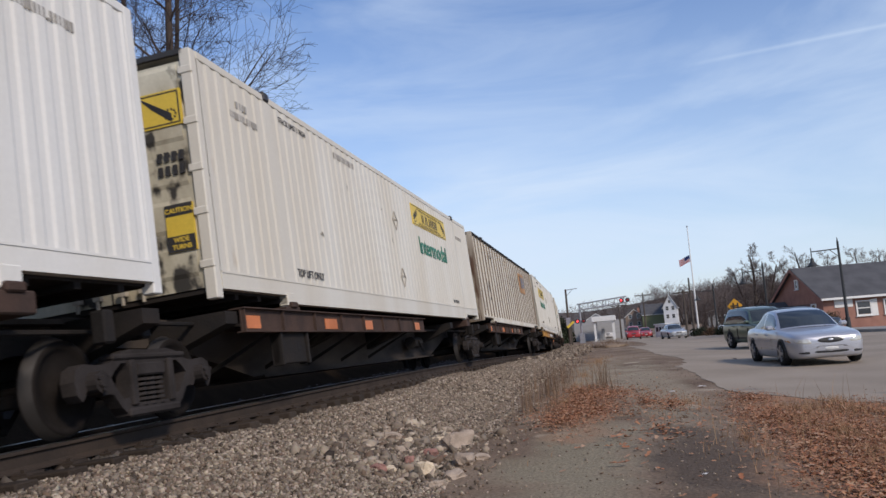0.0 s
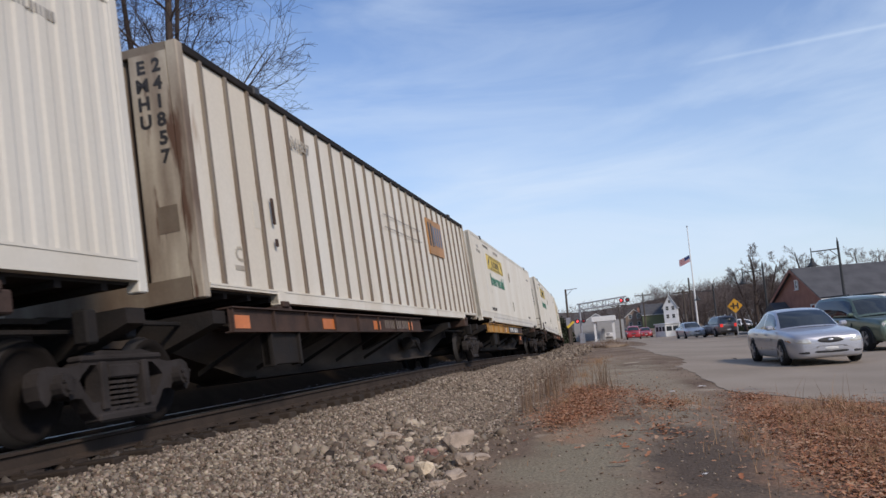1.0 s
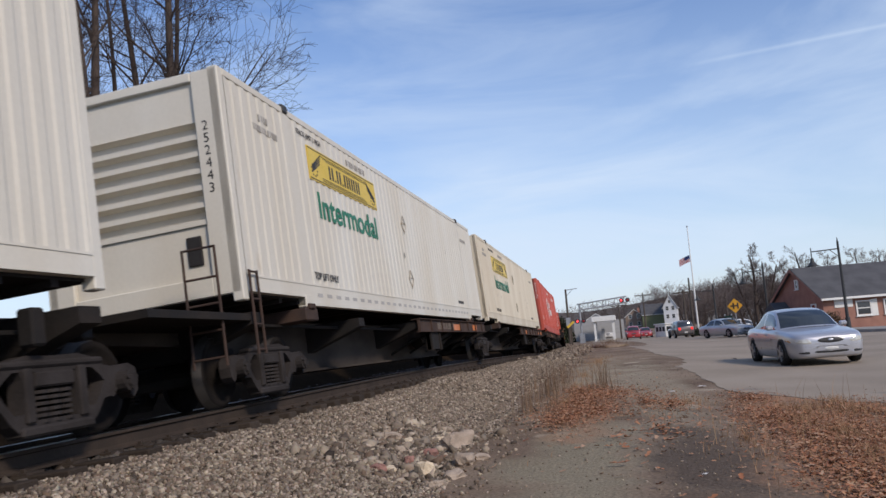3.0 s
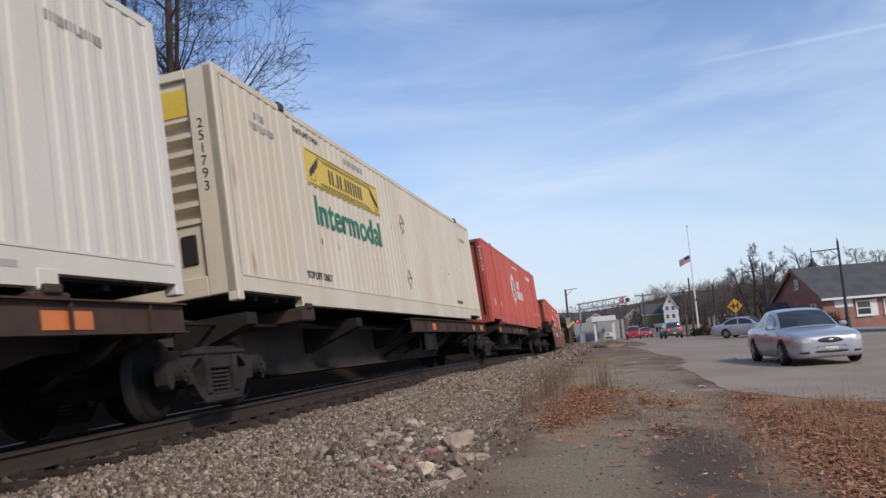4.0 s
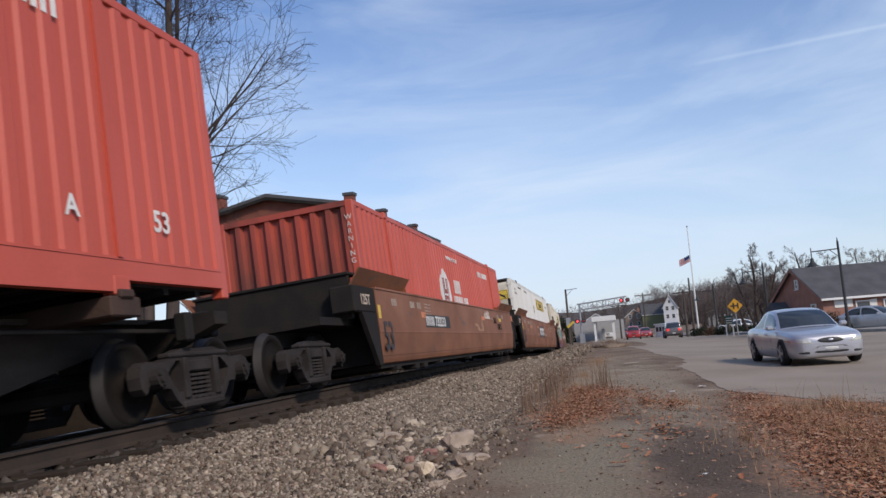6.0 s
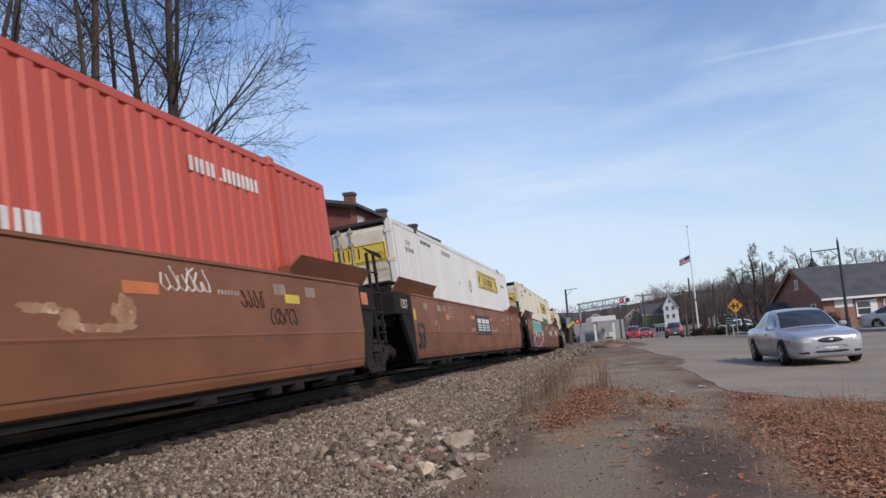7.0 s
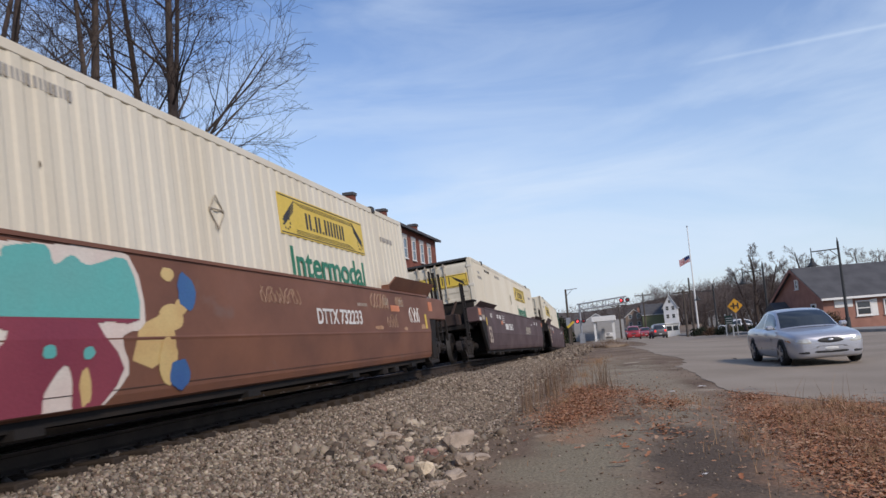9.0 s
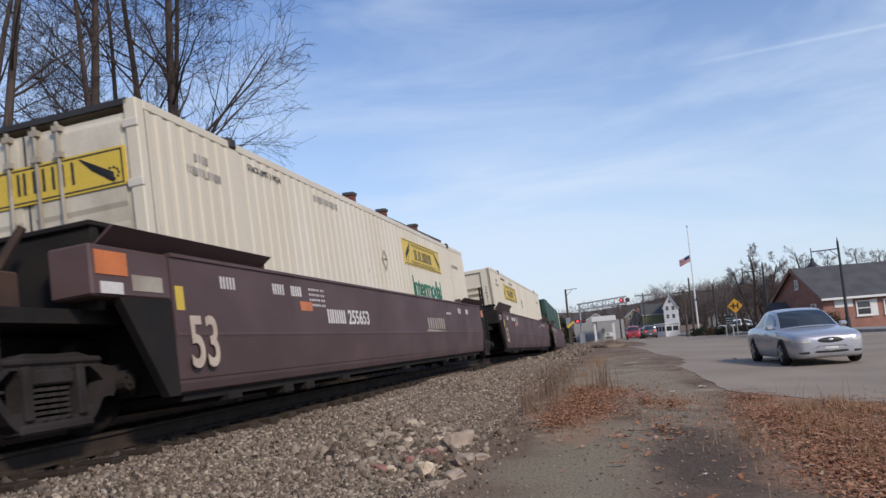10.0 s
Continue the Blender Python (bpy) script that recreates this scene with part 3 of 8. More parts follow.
def container(kind, zb, s0, front="ribbed", panel=None, word=None, label="", number="272906", sign=None, slots=False, lift=2.35):
    paint, end_paint = {"cream": (CREAM, CREAM_DIRTY), "old": (CREAM_OLD, CREAM_DIRTY), "warm": (CREAM_WARM, CREAM_DIRTY), "white": (WHITE_BOX, CREAM_DIRTY), "post": (POST_WHITE, RUSTY_POST), "red": (RED_BOX, RED_END), "green": (GREEN_BOX, GREEN_BOX)}[kind]
    t = thing("container", label, "container", "containers on the train")
    L, W, H = BOX_L, BOX_W, BOX_H
    low = 0.31
    if kind == "post":
        low = 0.16
        for side in (-1, 1):
            part("side_panel", boxes((0.14, L - 0.14, side * (W - 0.035), side * (W - 0.075), low, H - 0.08)), paint, t, "flat white side sheet")
        x, i = 0.52, 0
        while x < L - 0.3:
            wide = abs(x - 1.98) < 0.25 or abs(x - (L - 1.98)) < 0.25
            w = 0.075 if wide else 0.042
            for side in (-1, 1):
                bm = bmesh.new()
                prism(bm, [(x - w, side * (W - 0.036)), (x - w + 0.012, side * W), (x + w - 0.012, side * W), (x + w, side * (W - 0.036))], "z", low, H - 0.08)
                part("side_post", bm, paint if wide else RUSTY_POST, t, "" if wide else "weathered tan side post")
            x += 0.605
            i += 1
    else:
        pitch, depth = (0.28, 0.028) if kind == "red" else (0.26, 0.014)
        for side in (-1, 1):
            bm = bmesh.new()
            for x0, x1 in ((0.14, 1.88), (2.08, L - 2.08), (L - 1.88, L - 0.14)):
                corrugated(bm, x0, x1, side * W, low, H - 0.1, pitch, depth)
            for x in (1.98, L - 1.98):
                box(bm, x - 0.1, x + 0.1, side * W - side * 0.05, side * (W + 0.002), low, H - 0.1)
                if kind == "red":
                    box(bm, x - 0.035, x + 0.035, side * W, side * (W + 0.03), low, H - 0.1)
            part("side_panel", bm, paint, t, "corrugated steel side")
    for x0 in (0.0, L - 0.14):
        for side in (-1, 1):
            part("corner_post", boxes((x0, x0 + 0.14, side * (W - 0.14), side * W, 0.0, H), bevel=0.012), POST_END if kind == "post" else paint, t)
    for side in (-1, 1):
        for x0, x1, z0 in ((0.14, 1.86, 0.11), (1.86, L - 1.86, 0.0), (L - 1.86, L - 0.14, 0.11)):
            part("bottom_rail", boxes((x0, x1, side * (W - 0.1), side * (W + 0.004), z0, low)), paint, t)
        part("rub_strip", boxes((0.14, L - 0.14, side * (W + 0.003), side * (W + 0.012), low - 0.02, low + 0.004)), paint, t)
        part("top_rail", boxes((0.14, L - 0.14, side * (W - 0.08), side * (W + 0.004), H - 0.1, H), bevel=0.008), STEEL_DARK if kind == "post" else paint, t)
        for x in (1.98, L - 1.98):
            part("lift_fitting", boxes((x - 0.09, x + 0.09, side * (W - 0.09), side * (W + 0.025), H - 0.09, H + 0.045), bevel=0.02), INK if kind != "red" else paint, t, "dark steel lifting socket" if kind != "red" else "")
            part("lower_fitting", boxes((x - 0.12, x + 0.12, side * (W - 0.12), side * (W + 0.014), -0.03, 0.15), bevel=0.015), paint, t)
    if slots:
        bm = bmesh.new()
        for i in range(30):
            x = 2.35 + 0.39 * i
            box(bm, x, x + 0.2, -W - 0.007, -W, 0.13, 0.185)
        tagged(part("slot_row", bm, mat("grey slot shade", (0.42, 0.40, 0.37), 0.7), t, "row of grey slots in the bottom rail"), kind="stuff")
    bm = bmesh.new()
    pts = []
    n = 60
    for i in range(n + 1):
        x = 0.1 + (L - 0.2) * i / n
        pts += [(x, H - 0.015), (x + (L - 0.2) / n * 0.5, H - 0.035)]
    sheet(bm, [[(px, -W + 0.08, pz) for px, pz in pts[:-1]], [(px, W - 0.08, pz) for px, pz in pts[:-1]]])
    part("roof", bm, paint, t)
    part("floor", boxes((0.05, L - 0.05, -W + 0.1, W - 0.1, 0.08, 0.2)), STEEL_DARK, t, "dark underfloor")
    for x in np.arange(0.6, L - 0.3, 0.6):
        part("cross_member", boxes((x, x + 0.08, -W + 0.1, W - 0.1, 0.02, 0.08)), STEEL_DARK, t)
    # ends
    if front == "doors":
        door_end(t, SOOTY_DOOR if zb == Z_SPINE else end_paint, sign)
        if zb == Z_SPINE:
            p = part("warning_plate", boxes((-0.004, 0.03, -1.12, -0.78, 0.58, 1.12)), SIGN_YELLOW, t, "yellow plate warning of wide turns")
            part("plate_band", boxes((-0.008, -0.004, -1.12, -0.78, 0.99, 1.12)), INK, p)
            part("plate_band", boxes((-0.008, -0.004, -1.12, -0.78, 0.58, 0.76)), INK, p)
            for i, (word_, z) in enumerate((("CAUTION", 1.025), ("WIDE", 0.69), ("TURNS", 0.61))):
                lettering("lettering", word_, 0.075, SIGN_YELLOW, on_front(-0.009, -0.95, z), p, "CENTER", bold=0.002)
            for z in (1.62, 1.46):
                bm = bmesh.new()
                for k in range(4):
                    box(bm, -0.012, 0.03, -1.08 + 0.09 * k, -1.03 + 0.09 * k, z, z + 0.11)
                part("number_bars", bm, INK, t)
    elif front == "ribbed":
        ribbed_end(t, paint, number)
        if sign:
            part("end_sign", boxes((0.045, 0.058, -0.9, 0.6, 2.32, 2.66)), SIGN_YELLOW, t, "small yellow name sign")
    else:
        bm = bmesh.new()
        n = 8
        pts = []
        for i in range(n):
            a = -1.16 + 2.32 * i / n
            p = 2.32 / n
            pts += [(0.02, a), (0.02, a + 0.3 * p), (0.10, a + 0.45 * p), (0.10, a + 0.85 * p)]
        pts.append((0.02, 1.16))
        sheet(bm, [[(px, py, 0.25) for px, py in pts], [(px, py, H - 0.1) for px, py in pts]])
        part("end_panel", bm, end_paint, t)
        part("end_beam", boxes((0.0, 0.12, -1.16, 1.16, 0.0, 0.25)), end_paint, t)
        part("end_beam", boxes((0.0, 0.12, -1.16, 1.16, H - 0.1, H)), end_paint, t)
        if kind == "post":
            lettering("number", "\n".join(number), 0.21, INK, on_front(-0.003, -1.03, 2.58), t, bold=0.008)
            lettering("lettering", "E\nM\nH\nU", 0.21, INK, on_front(-0.003, -0.84, 2.58), t, bold=0.008)
            part("end_sheet", boxes((0.0, 0.03, -1.16, -0.7, 0.25, H - 0.1)), POST_END, t, "rust-stained off-white end sheet")
            part("patch", boxes((-0.004, 0.03, -1.1, -0.86, 0.75, 1.05)), RUSTY_POST, t, "brown repair patch")
    part("rear_end", boxes((L - 0.07, L - 0.02, -W + 0.14, W - 0.14, 0.1, H - 0.04)), paint, t)
    # printing on the side
    y = -W
    if panel:
        yellow_panel(t, *panel, y)
    if word:
        x0, x1, z0, h = word
        ob = lettering("lettering", "Intermodal", h / 0.72, SIGN_GREEN, on_side((x0 + x1) / 2, y - 0.004, z0), t, bold=0.012, stretch=1.0)
        got = ob.dimensions.x
        ob.scale = ((x1 - x0) / max(got, 0.1), 1, 1)
    if kind in ("cream", "warm", "white", "old"):
        for x in (lift, L - 3.4):
            lettering("lettering", "TOP LIFT ONLY", 0.15 if x == lift else 0.11, INK, on_side(x, y - 0.004, 0.4), t, "LEFT", bold=0.003, stretch=0.95)
        lettering("lettering", "STACK LIMIT 3 HIGH", 0.12, INK, on_side(2.35, y - 0.004, 2.62), t, "LEFT", stretch=0.9)
        bm = bmesh.new()
        bars(bm, 0.85, 2.3, 0.75, 0.09, (1, 1, 1, 1, 0, 1, 1, 1), y)
        bars(bm, 1.05, 2.46, 0.28, 0.09, (1, 1), y)
        bars(bm, 4.6, 2.58, 1.0, 0.1, (1, 1, 1, 1, 0.5, 1, 1, 1, 1), y)
        bars(bm, L - 1.7, 2.3, 0.75, 0.09, (1, 1, 1, 1, 0, 1, 1, 1), y)
        tagged(part("markings", bm, mat("faded stencil paint", (0.34, 0.32, 0.29), 0.7), t, "faded dark stencil markings"), kind="stuff")
        # placard holders: open diamonds of wire
        for px, pz in ((7.95, 1.95), (7.95, 0.75)):
            bm = bmesh.new()
            for a, b in (((-0.17, 0), (0, 0.2)), ((0, 0.2), (0.17, 0)), ((0.17, 0), (0, -0.2)), ((0, -0.2), (-0.17, 0)), ((-0.17, 0.03), (0.17, 0.03))):
                tube(bm, (px + a[0], y - 0.012, pz + a[1]), (px + b[0], y - 0.012, pz + b[1]), 0.009, n=5)
            part("placard_holder", bm, POST_TAN, t, "grey wire placard holder")
    if kind == "post":
        lettering("number", number, 0.24, POST_TAN, on_side(3.0, y - 0.004, 2.35), t, "LEFT", bold=0.004)
        p = part("logo_panel", boxes((11.2, 12.75, y - 0.006, y + 0.03, 1.55, 2.45)), mat("orange-brown logo panel", (0.42, 0.21, 0.07), 0.6, 0, (0.30, 0.17, 0.08), 2, 0.7), t, "orange-brown logo panel with plain bars")
        bm = bmesh.new()
        bars(bm, 11.26, 1.75, 0.42, 0.6, (1,), y - 0.007)
        part("logo_bars", bm, INK, p)
        bm = bmesh.new()
        bars(bm, 11.75, 1.8, 0.9, 0.5, (1, 1), y - 0.007)
        part("logo_bars", bm, mat("blue-grey logo paint", (0.10, 0.16, 0.24), 0.6), p)
        part("patch", boxes((1.5, 1.78, y + 0.03, y + 0.04, 0.95, 1.3)), CREAM, t, "repair patch")
        bm = bmesh.new()
        for z in (1.98, 1.72):
            box(bm, 7.4, 10.4, y - 0.003, y, z, z + 0.012)
        part("pin_stripe", bm, INK, t)
        bm = bmesh.new()
        box(bm, 0.85, 1.2, y + 0.028, y + 0.036, 0.36, 0.42)
        for i in range(12):
            a = math.pi * 2 * i / 12
            box(bm, 1.02 + 0.11 * math.cos(a) - 0.02, 1.02 + 0.11 * math.cos(a) + 0.02, y + 0.028, y + 0.036, 0.56 + 0.075 * math.sin(a) - 0.018, 0.56 + 0.075 * math.sin(a) + 0.018)
        part("maker_plate", bm, POST_TAN, t, "small oval maker's mark")
        part("latch", boxes((2.0, 2.06, y - 0.02, y, 1.05, 1.4), (2.0, 2.06, y - 0.02, y, 0.75, 0.85)), STEEL_RUST, t)
    if kind in ("old", "cream", "warm", "white"):
        rnd_ = random.Random(int(s0))
        for k in range(16 if kind == "old" else 6):
            sx, sz = rnd_.uniform(2.6, L - 2.6), rnd_.uniform(0.8, 2.2)
            if panel and panel[0] - 0.4 < sx < panel[1] + 0.4 and sz > 1.1:
                continue
            scuff(t, sx, sz, rnd_.uniform(0.008, 0.03), rnd_.uniform(0.015, 0.07), k + s0, RUSTY_POST if k % 3 else INK, y, "dark rusty scuff")
    if kind == "red":
        hexa = [(6.22, 1.9), (6.45, 2.0), (6.75, 2.2), (7.02, 2.08), (7.3, 1.86), (7.38, 1.45), (7.25, 1.1), (7.05, 1.08), (6.8, 0.86), (6.55, 1.06), (6.32, 1.12), (6.2, 1.5)]
        bm = bmesh.new()
        prism(bm, hexa, "y", y - 0.006, y + 0.02)
        p = part("emblem", bm, WHITE_INK, t, "white shield emblem")
        bm = boxes(*[(a, b, y - 0.009, y - 0.005, c, d) for a, b, c, d in ((6.5, 6.56, 1.15, 1.95), (7.03, 7.09, 1.15, 1.95), (6.6, 6.72, 1.55, 1.95), (6.87, 6.98, 1.55, 1.95), (6.72, 6.87, 1.55, 1.66), (6.6, 6.72, 1.15, 1.5), (6.87, 6.98, 1.15, 1.5), (6.72, 6.87, 1.4, 1.5))])
        part("emblem_bars", bm, RED_END, p)
        bm = bmesh.new()
        bars(bm, 7.95, 1.62, 0.78, 0.36, (1, 1, 1), y, thick=0.006)
        bars(bm, 7.7, 1.18, 2.0, 0.36, (1.2, 0.7, 1, 1, 1, 0, 0.5, 1, 0.8, 0), y, thick=0.006)
        tagged(part("company_mark", bm, WHITE_INK, t, "white plain bars of a company name"), kind="stuff")
        lettering("lettering", "WARNING HIGH CUBE", 0.14, WHITE_INK, on_side(7.35, y - 0.006, 2.5), t, "LEFT", bold=0.003)
        bm = bmesh.new()
        bars(bm, 12.0, 2.35, 1.65, 0.17, (1, 1, 0.6, 0, 1, 1, 1, 1), y, thick=0.006)
        part("number_bars", bm, WHITE_INK, t)
        for x in (1.0, L - 1.22):
            lettering("figure", "53", 0.3, WHITE_INK, on_side(x, y - 0.006, 0.62), t, "CENTER", bold=0.006)
        for x in (2.42, L - 2.55):
            lettering("letter", "A", 0.26, WHITE_INK, on_side(x, y - 0.006, 0.62), t, "CENTER", bold=0.006)
        lettering("lettering", "\n".join("WARNING"), 0.13, WHITE_INK, on_front(-0.004, -1.2, 2.55), t)
    RIDERS.append((t, s0, s0 + L, zb))
    return t


# ---- trucks and wheels ----
WHEEL_R = 0.42


def make_wheelset():
    """Two dished wheels with flanges on an axle, lying along y."""
    bm = bmesh.new()
    for s in (-1, 1):
        prof = [(0.68, 0.445), (0.70, 0.45), (0.715, WHEEL_R), (0.80, WHEEL_R - 0.012), (0.80, 0.35), (0.765, 0.33), (0.745, 0.17), (0.79, 0.14), (0.82, 0.13), (0.82, 0.0)]
        n = 28
        rings = [[bm.verts.new((r * math.cos(2 * math.pi * i / n), s * yy, r * math.sin(2 * math.pi * i / n))) for i in range(n)] for yy, r in prof[:-1]]
        for k, (a, b) in enumerate(zip(rings, rings[1:])):
            for i in range(n):
                f = bm.faces.new((a[i], a[(i + 1) % n], b[(i + 1) % n], b[i]))
                f.material_index = 1 if k in (1, 2) else 0
                f.smooth = True
        bm.faces.new(rings[-1])
        bm.faces.new(rings[0])
    tube(bm, (0, -1.05, 0), (0, 1.05, 0), 0.075, n=10)
    bmesh.ops.recalc_face_normals(bm, faces=bm.faces)
    me = bpy.data.meshes.new("wheelset")
    bm.to_mesh(me)
    bm.free()
    me.materials.append(WHEEL_STEEL)
    me.materials.append(TREAD_STEEL)
    return me


def side_frame_mesh():
    bm = bmesh.new()
    half = [(0.0, 0.69), (0.30, 0.70), (0.46, 0.665), (0.62, 0.585), (0.76, 0.565), (0.98, 0.585), (1.08, 0.54), (1.11, 0.44), (1.09, 0.33), (1.03, 0.27), (0.99, 0.30), (0.96, 0.36), (0.78, 0.36), (0.74, 0.30), (0.68, 0.31), (0.60, 0.30), (0.50, 0.18), (0.40, 0.10), (0.30, 0.08), (0.0, 0.08)]
    outer = half[:-1] + [(-x, z) for x, z in half[:0:-1]]
    window = [(0.37, 0.26), (0.355, 0.50), (0.38, 0.575), (0.46, 0.575), (0.57, 0.50), (0.62, 0.45), (0.56, 0.36), (0.46, 0.25)]
    holes = [window, [(-x, z) for x, z in window], [(-0.255, 0.2), (-0.255, 0.57), (0.255, 0.57), (0.255, 0.2)]]
    def ring(pts, y):
        vs = [bm.verts.new((x, y, z)) for x, z in pts]
        return [bm.edges.new((vs[i], vs[(i + 1) % len(vs)])) for i in range(len(vs))]
    edges = ring(outer, -0.07)
    for h in holes:
        edges += ring(h, -0.07)
    bmesh.ops.triangle_fill(bm, edges=edges, use_beauty=True)
    ext = bmesh.ops.extrude_face_region(bm, geom=list(bm.faces))
    for v in ext["geom"]:
        if isinstance(v, bmesh.types.BMVert):
            v.co.y += 0.14
    bmesh.ops.recalc_face_normals(bm, faces=bm.faces)
    for s in (-1, 1):  # lips round the columns
        box(bm, s * 0.31 - 0.05, s * 0.31 + 0.05, -0.1, 0.08, 0.18, 0.6, 0.015)
    box(bm, -0.42, 0.42, -0.1, 0.08, 0.08, 0.16, 0.02)
    box(bm, -0.6, 0.6, -0.095, 0.06, 0.6, 0.66, 0.02)
    me = bpy.data.meshes.new("side_frame")
    bm.to_mesh(me)
    bm.free()
    me.materials.append(FRAME_STEEL)
    return me


def spring_mesh():
    bm = bmesh.new()
    for x in (-0.14, 0.0, 0.14):
        for i in range(6):
            z = 0.19 + 0.045 * i
            bmesh.ops.create_cone(bm, cap_ends=True, segments=10, radius1=0.068, radius2=0.068, depth=0.026, matrix=Matrix.Translation((x, -0.02, z)))
    box(bm, -0.23, 0.23, -0.085, 0.1, 0.45, 0.57, 0.015)
    me = bpy.data.meshes.new("spring_nest")
    bm.to_mesh(me)
    bm.free()
    me.materials.append(FRAME_STEEL)
    return me


def cap_mesh():
    bm = bmesh.new()
    tube(bm, (0, -0.02, 0), (0, -0.16, 0), 0.105, 0.095, n=14)
    tube(bm, (0, -0.16, 0), (0, -0.185, 0), 0.06, 0.05, n=12)
    for i in range(3):
        a = 2 * math.pi * i / 3 + 0.5
        tube(bm, (0.065 * math.cos(a), -0.16, 0.065 * math.sin(a)), (0.065 * math.cos(a), -0.185, 0.065 * math.sin(a)), 0.018, n=6)
    me = bpy.data.meshes.new("bearing_cap")
    bm.to_mesh(me)
    bm.free()
    me.materials.append(FRAME_STEEL)
    return me


WHEELSET, FRAME_ME, SPRING_ME, CAP_ME = make_wheelset(), side_frame_mesh(), spring_mesh(), cap_mesh()


def sub(name, me, parent, m):
    ob = new(name, me)
    ob.parent, ob.matrix_basis = parent, m
    return ob


def truck(car, u):
    """A freight truck under a wagon: bolster, two side frames, springs, bearings and two wheelsets."""
    bm = boxes((-0.2, 0.2, -0.98, 0.98, 0.42, 0.62), (-0.35, 0.35, -0.4, 0.4, 0.6, 0.74), (-1.0, -0.9, -0.6, 0.6, 0.3, 0.42), (0.9, 1.0, -0.6, 0.6, 0.3, 0.42), bevel=0.02)
    b = part("bolster", bm, STEEL_DARK, car, "cast steel truck bolster")
    b.matrix_basis = pose(u, 0, -0.055)
    for s in (-1, 1):
        flip = Matrix.Identity(4) if s < 0 else Matrix.Rotation(math.pi, 4, "Z")
        sub("side_frame", FRAME_ME, b, Matrix.Translation((0, s * 1.0, 0)) @ flip)
        sub("spring_nest", SPRING_ME, b, Matrix.Translation((0, s * 1.0, 0)) @ flip)
        for x in (-0.87, 0.87):
            sub("bearing_cap", CAP_ME, b, Matrix.Translation((x, s * 1.0, WHEEL_R)) @ flip)
    for x in (-0.87, 0.87):
        SPINNERS.append((sub("wheelset", WHEELSET, b, pose(x, 0, WHEEL_R)), x))


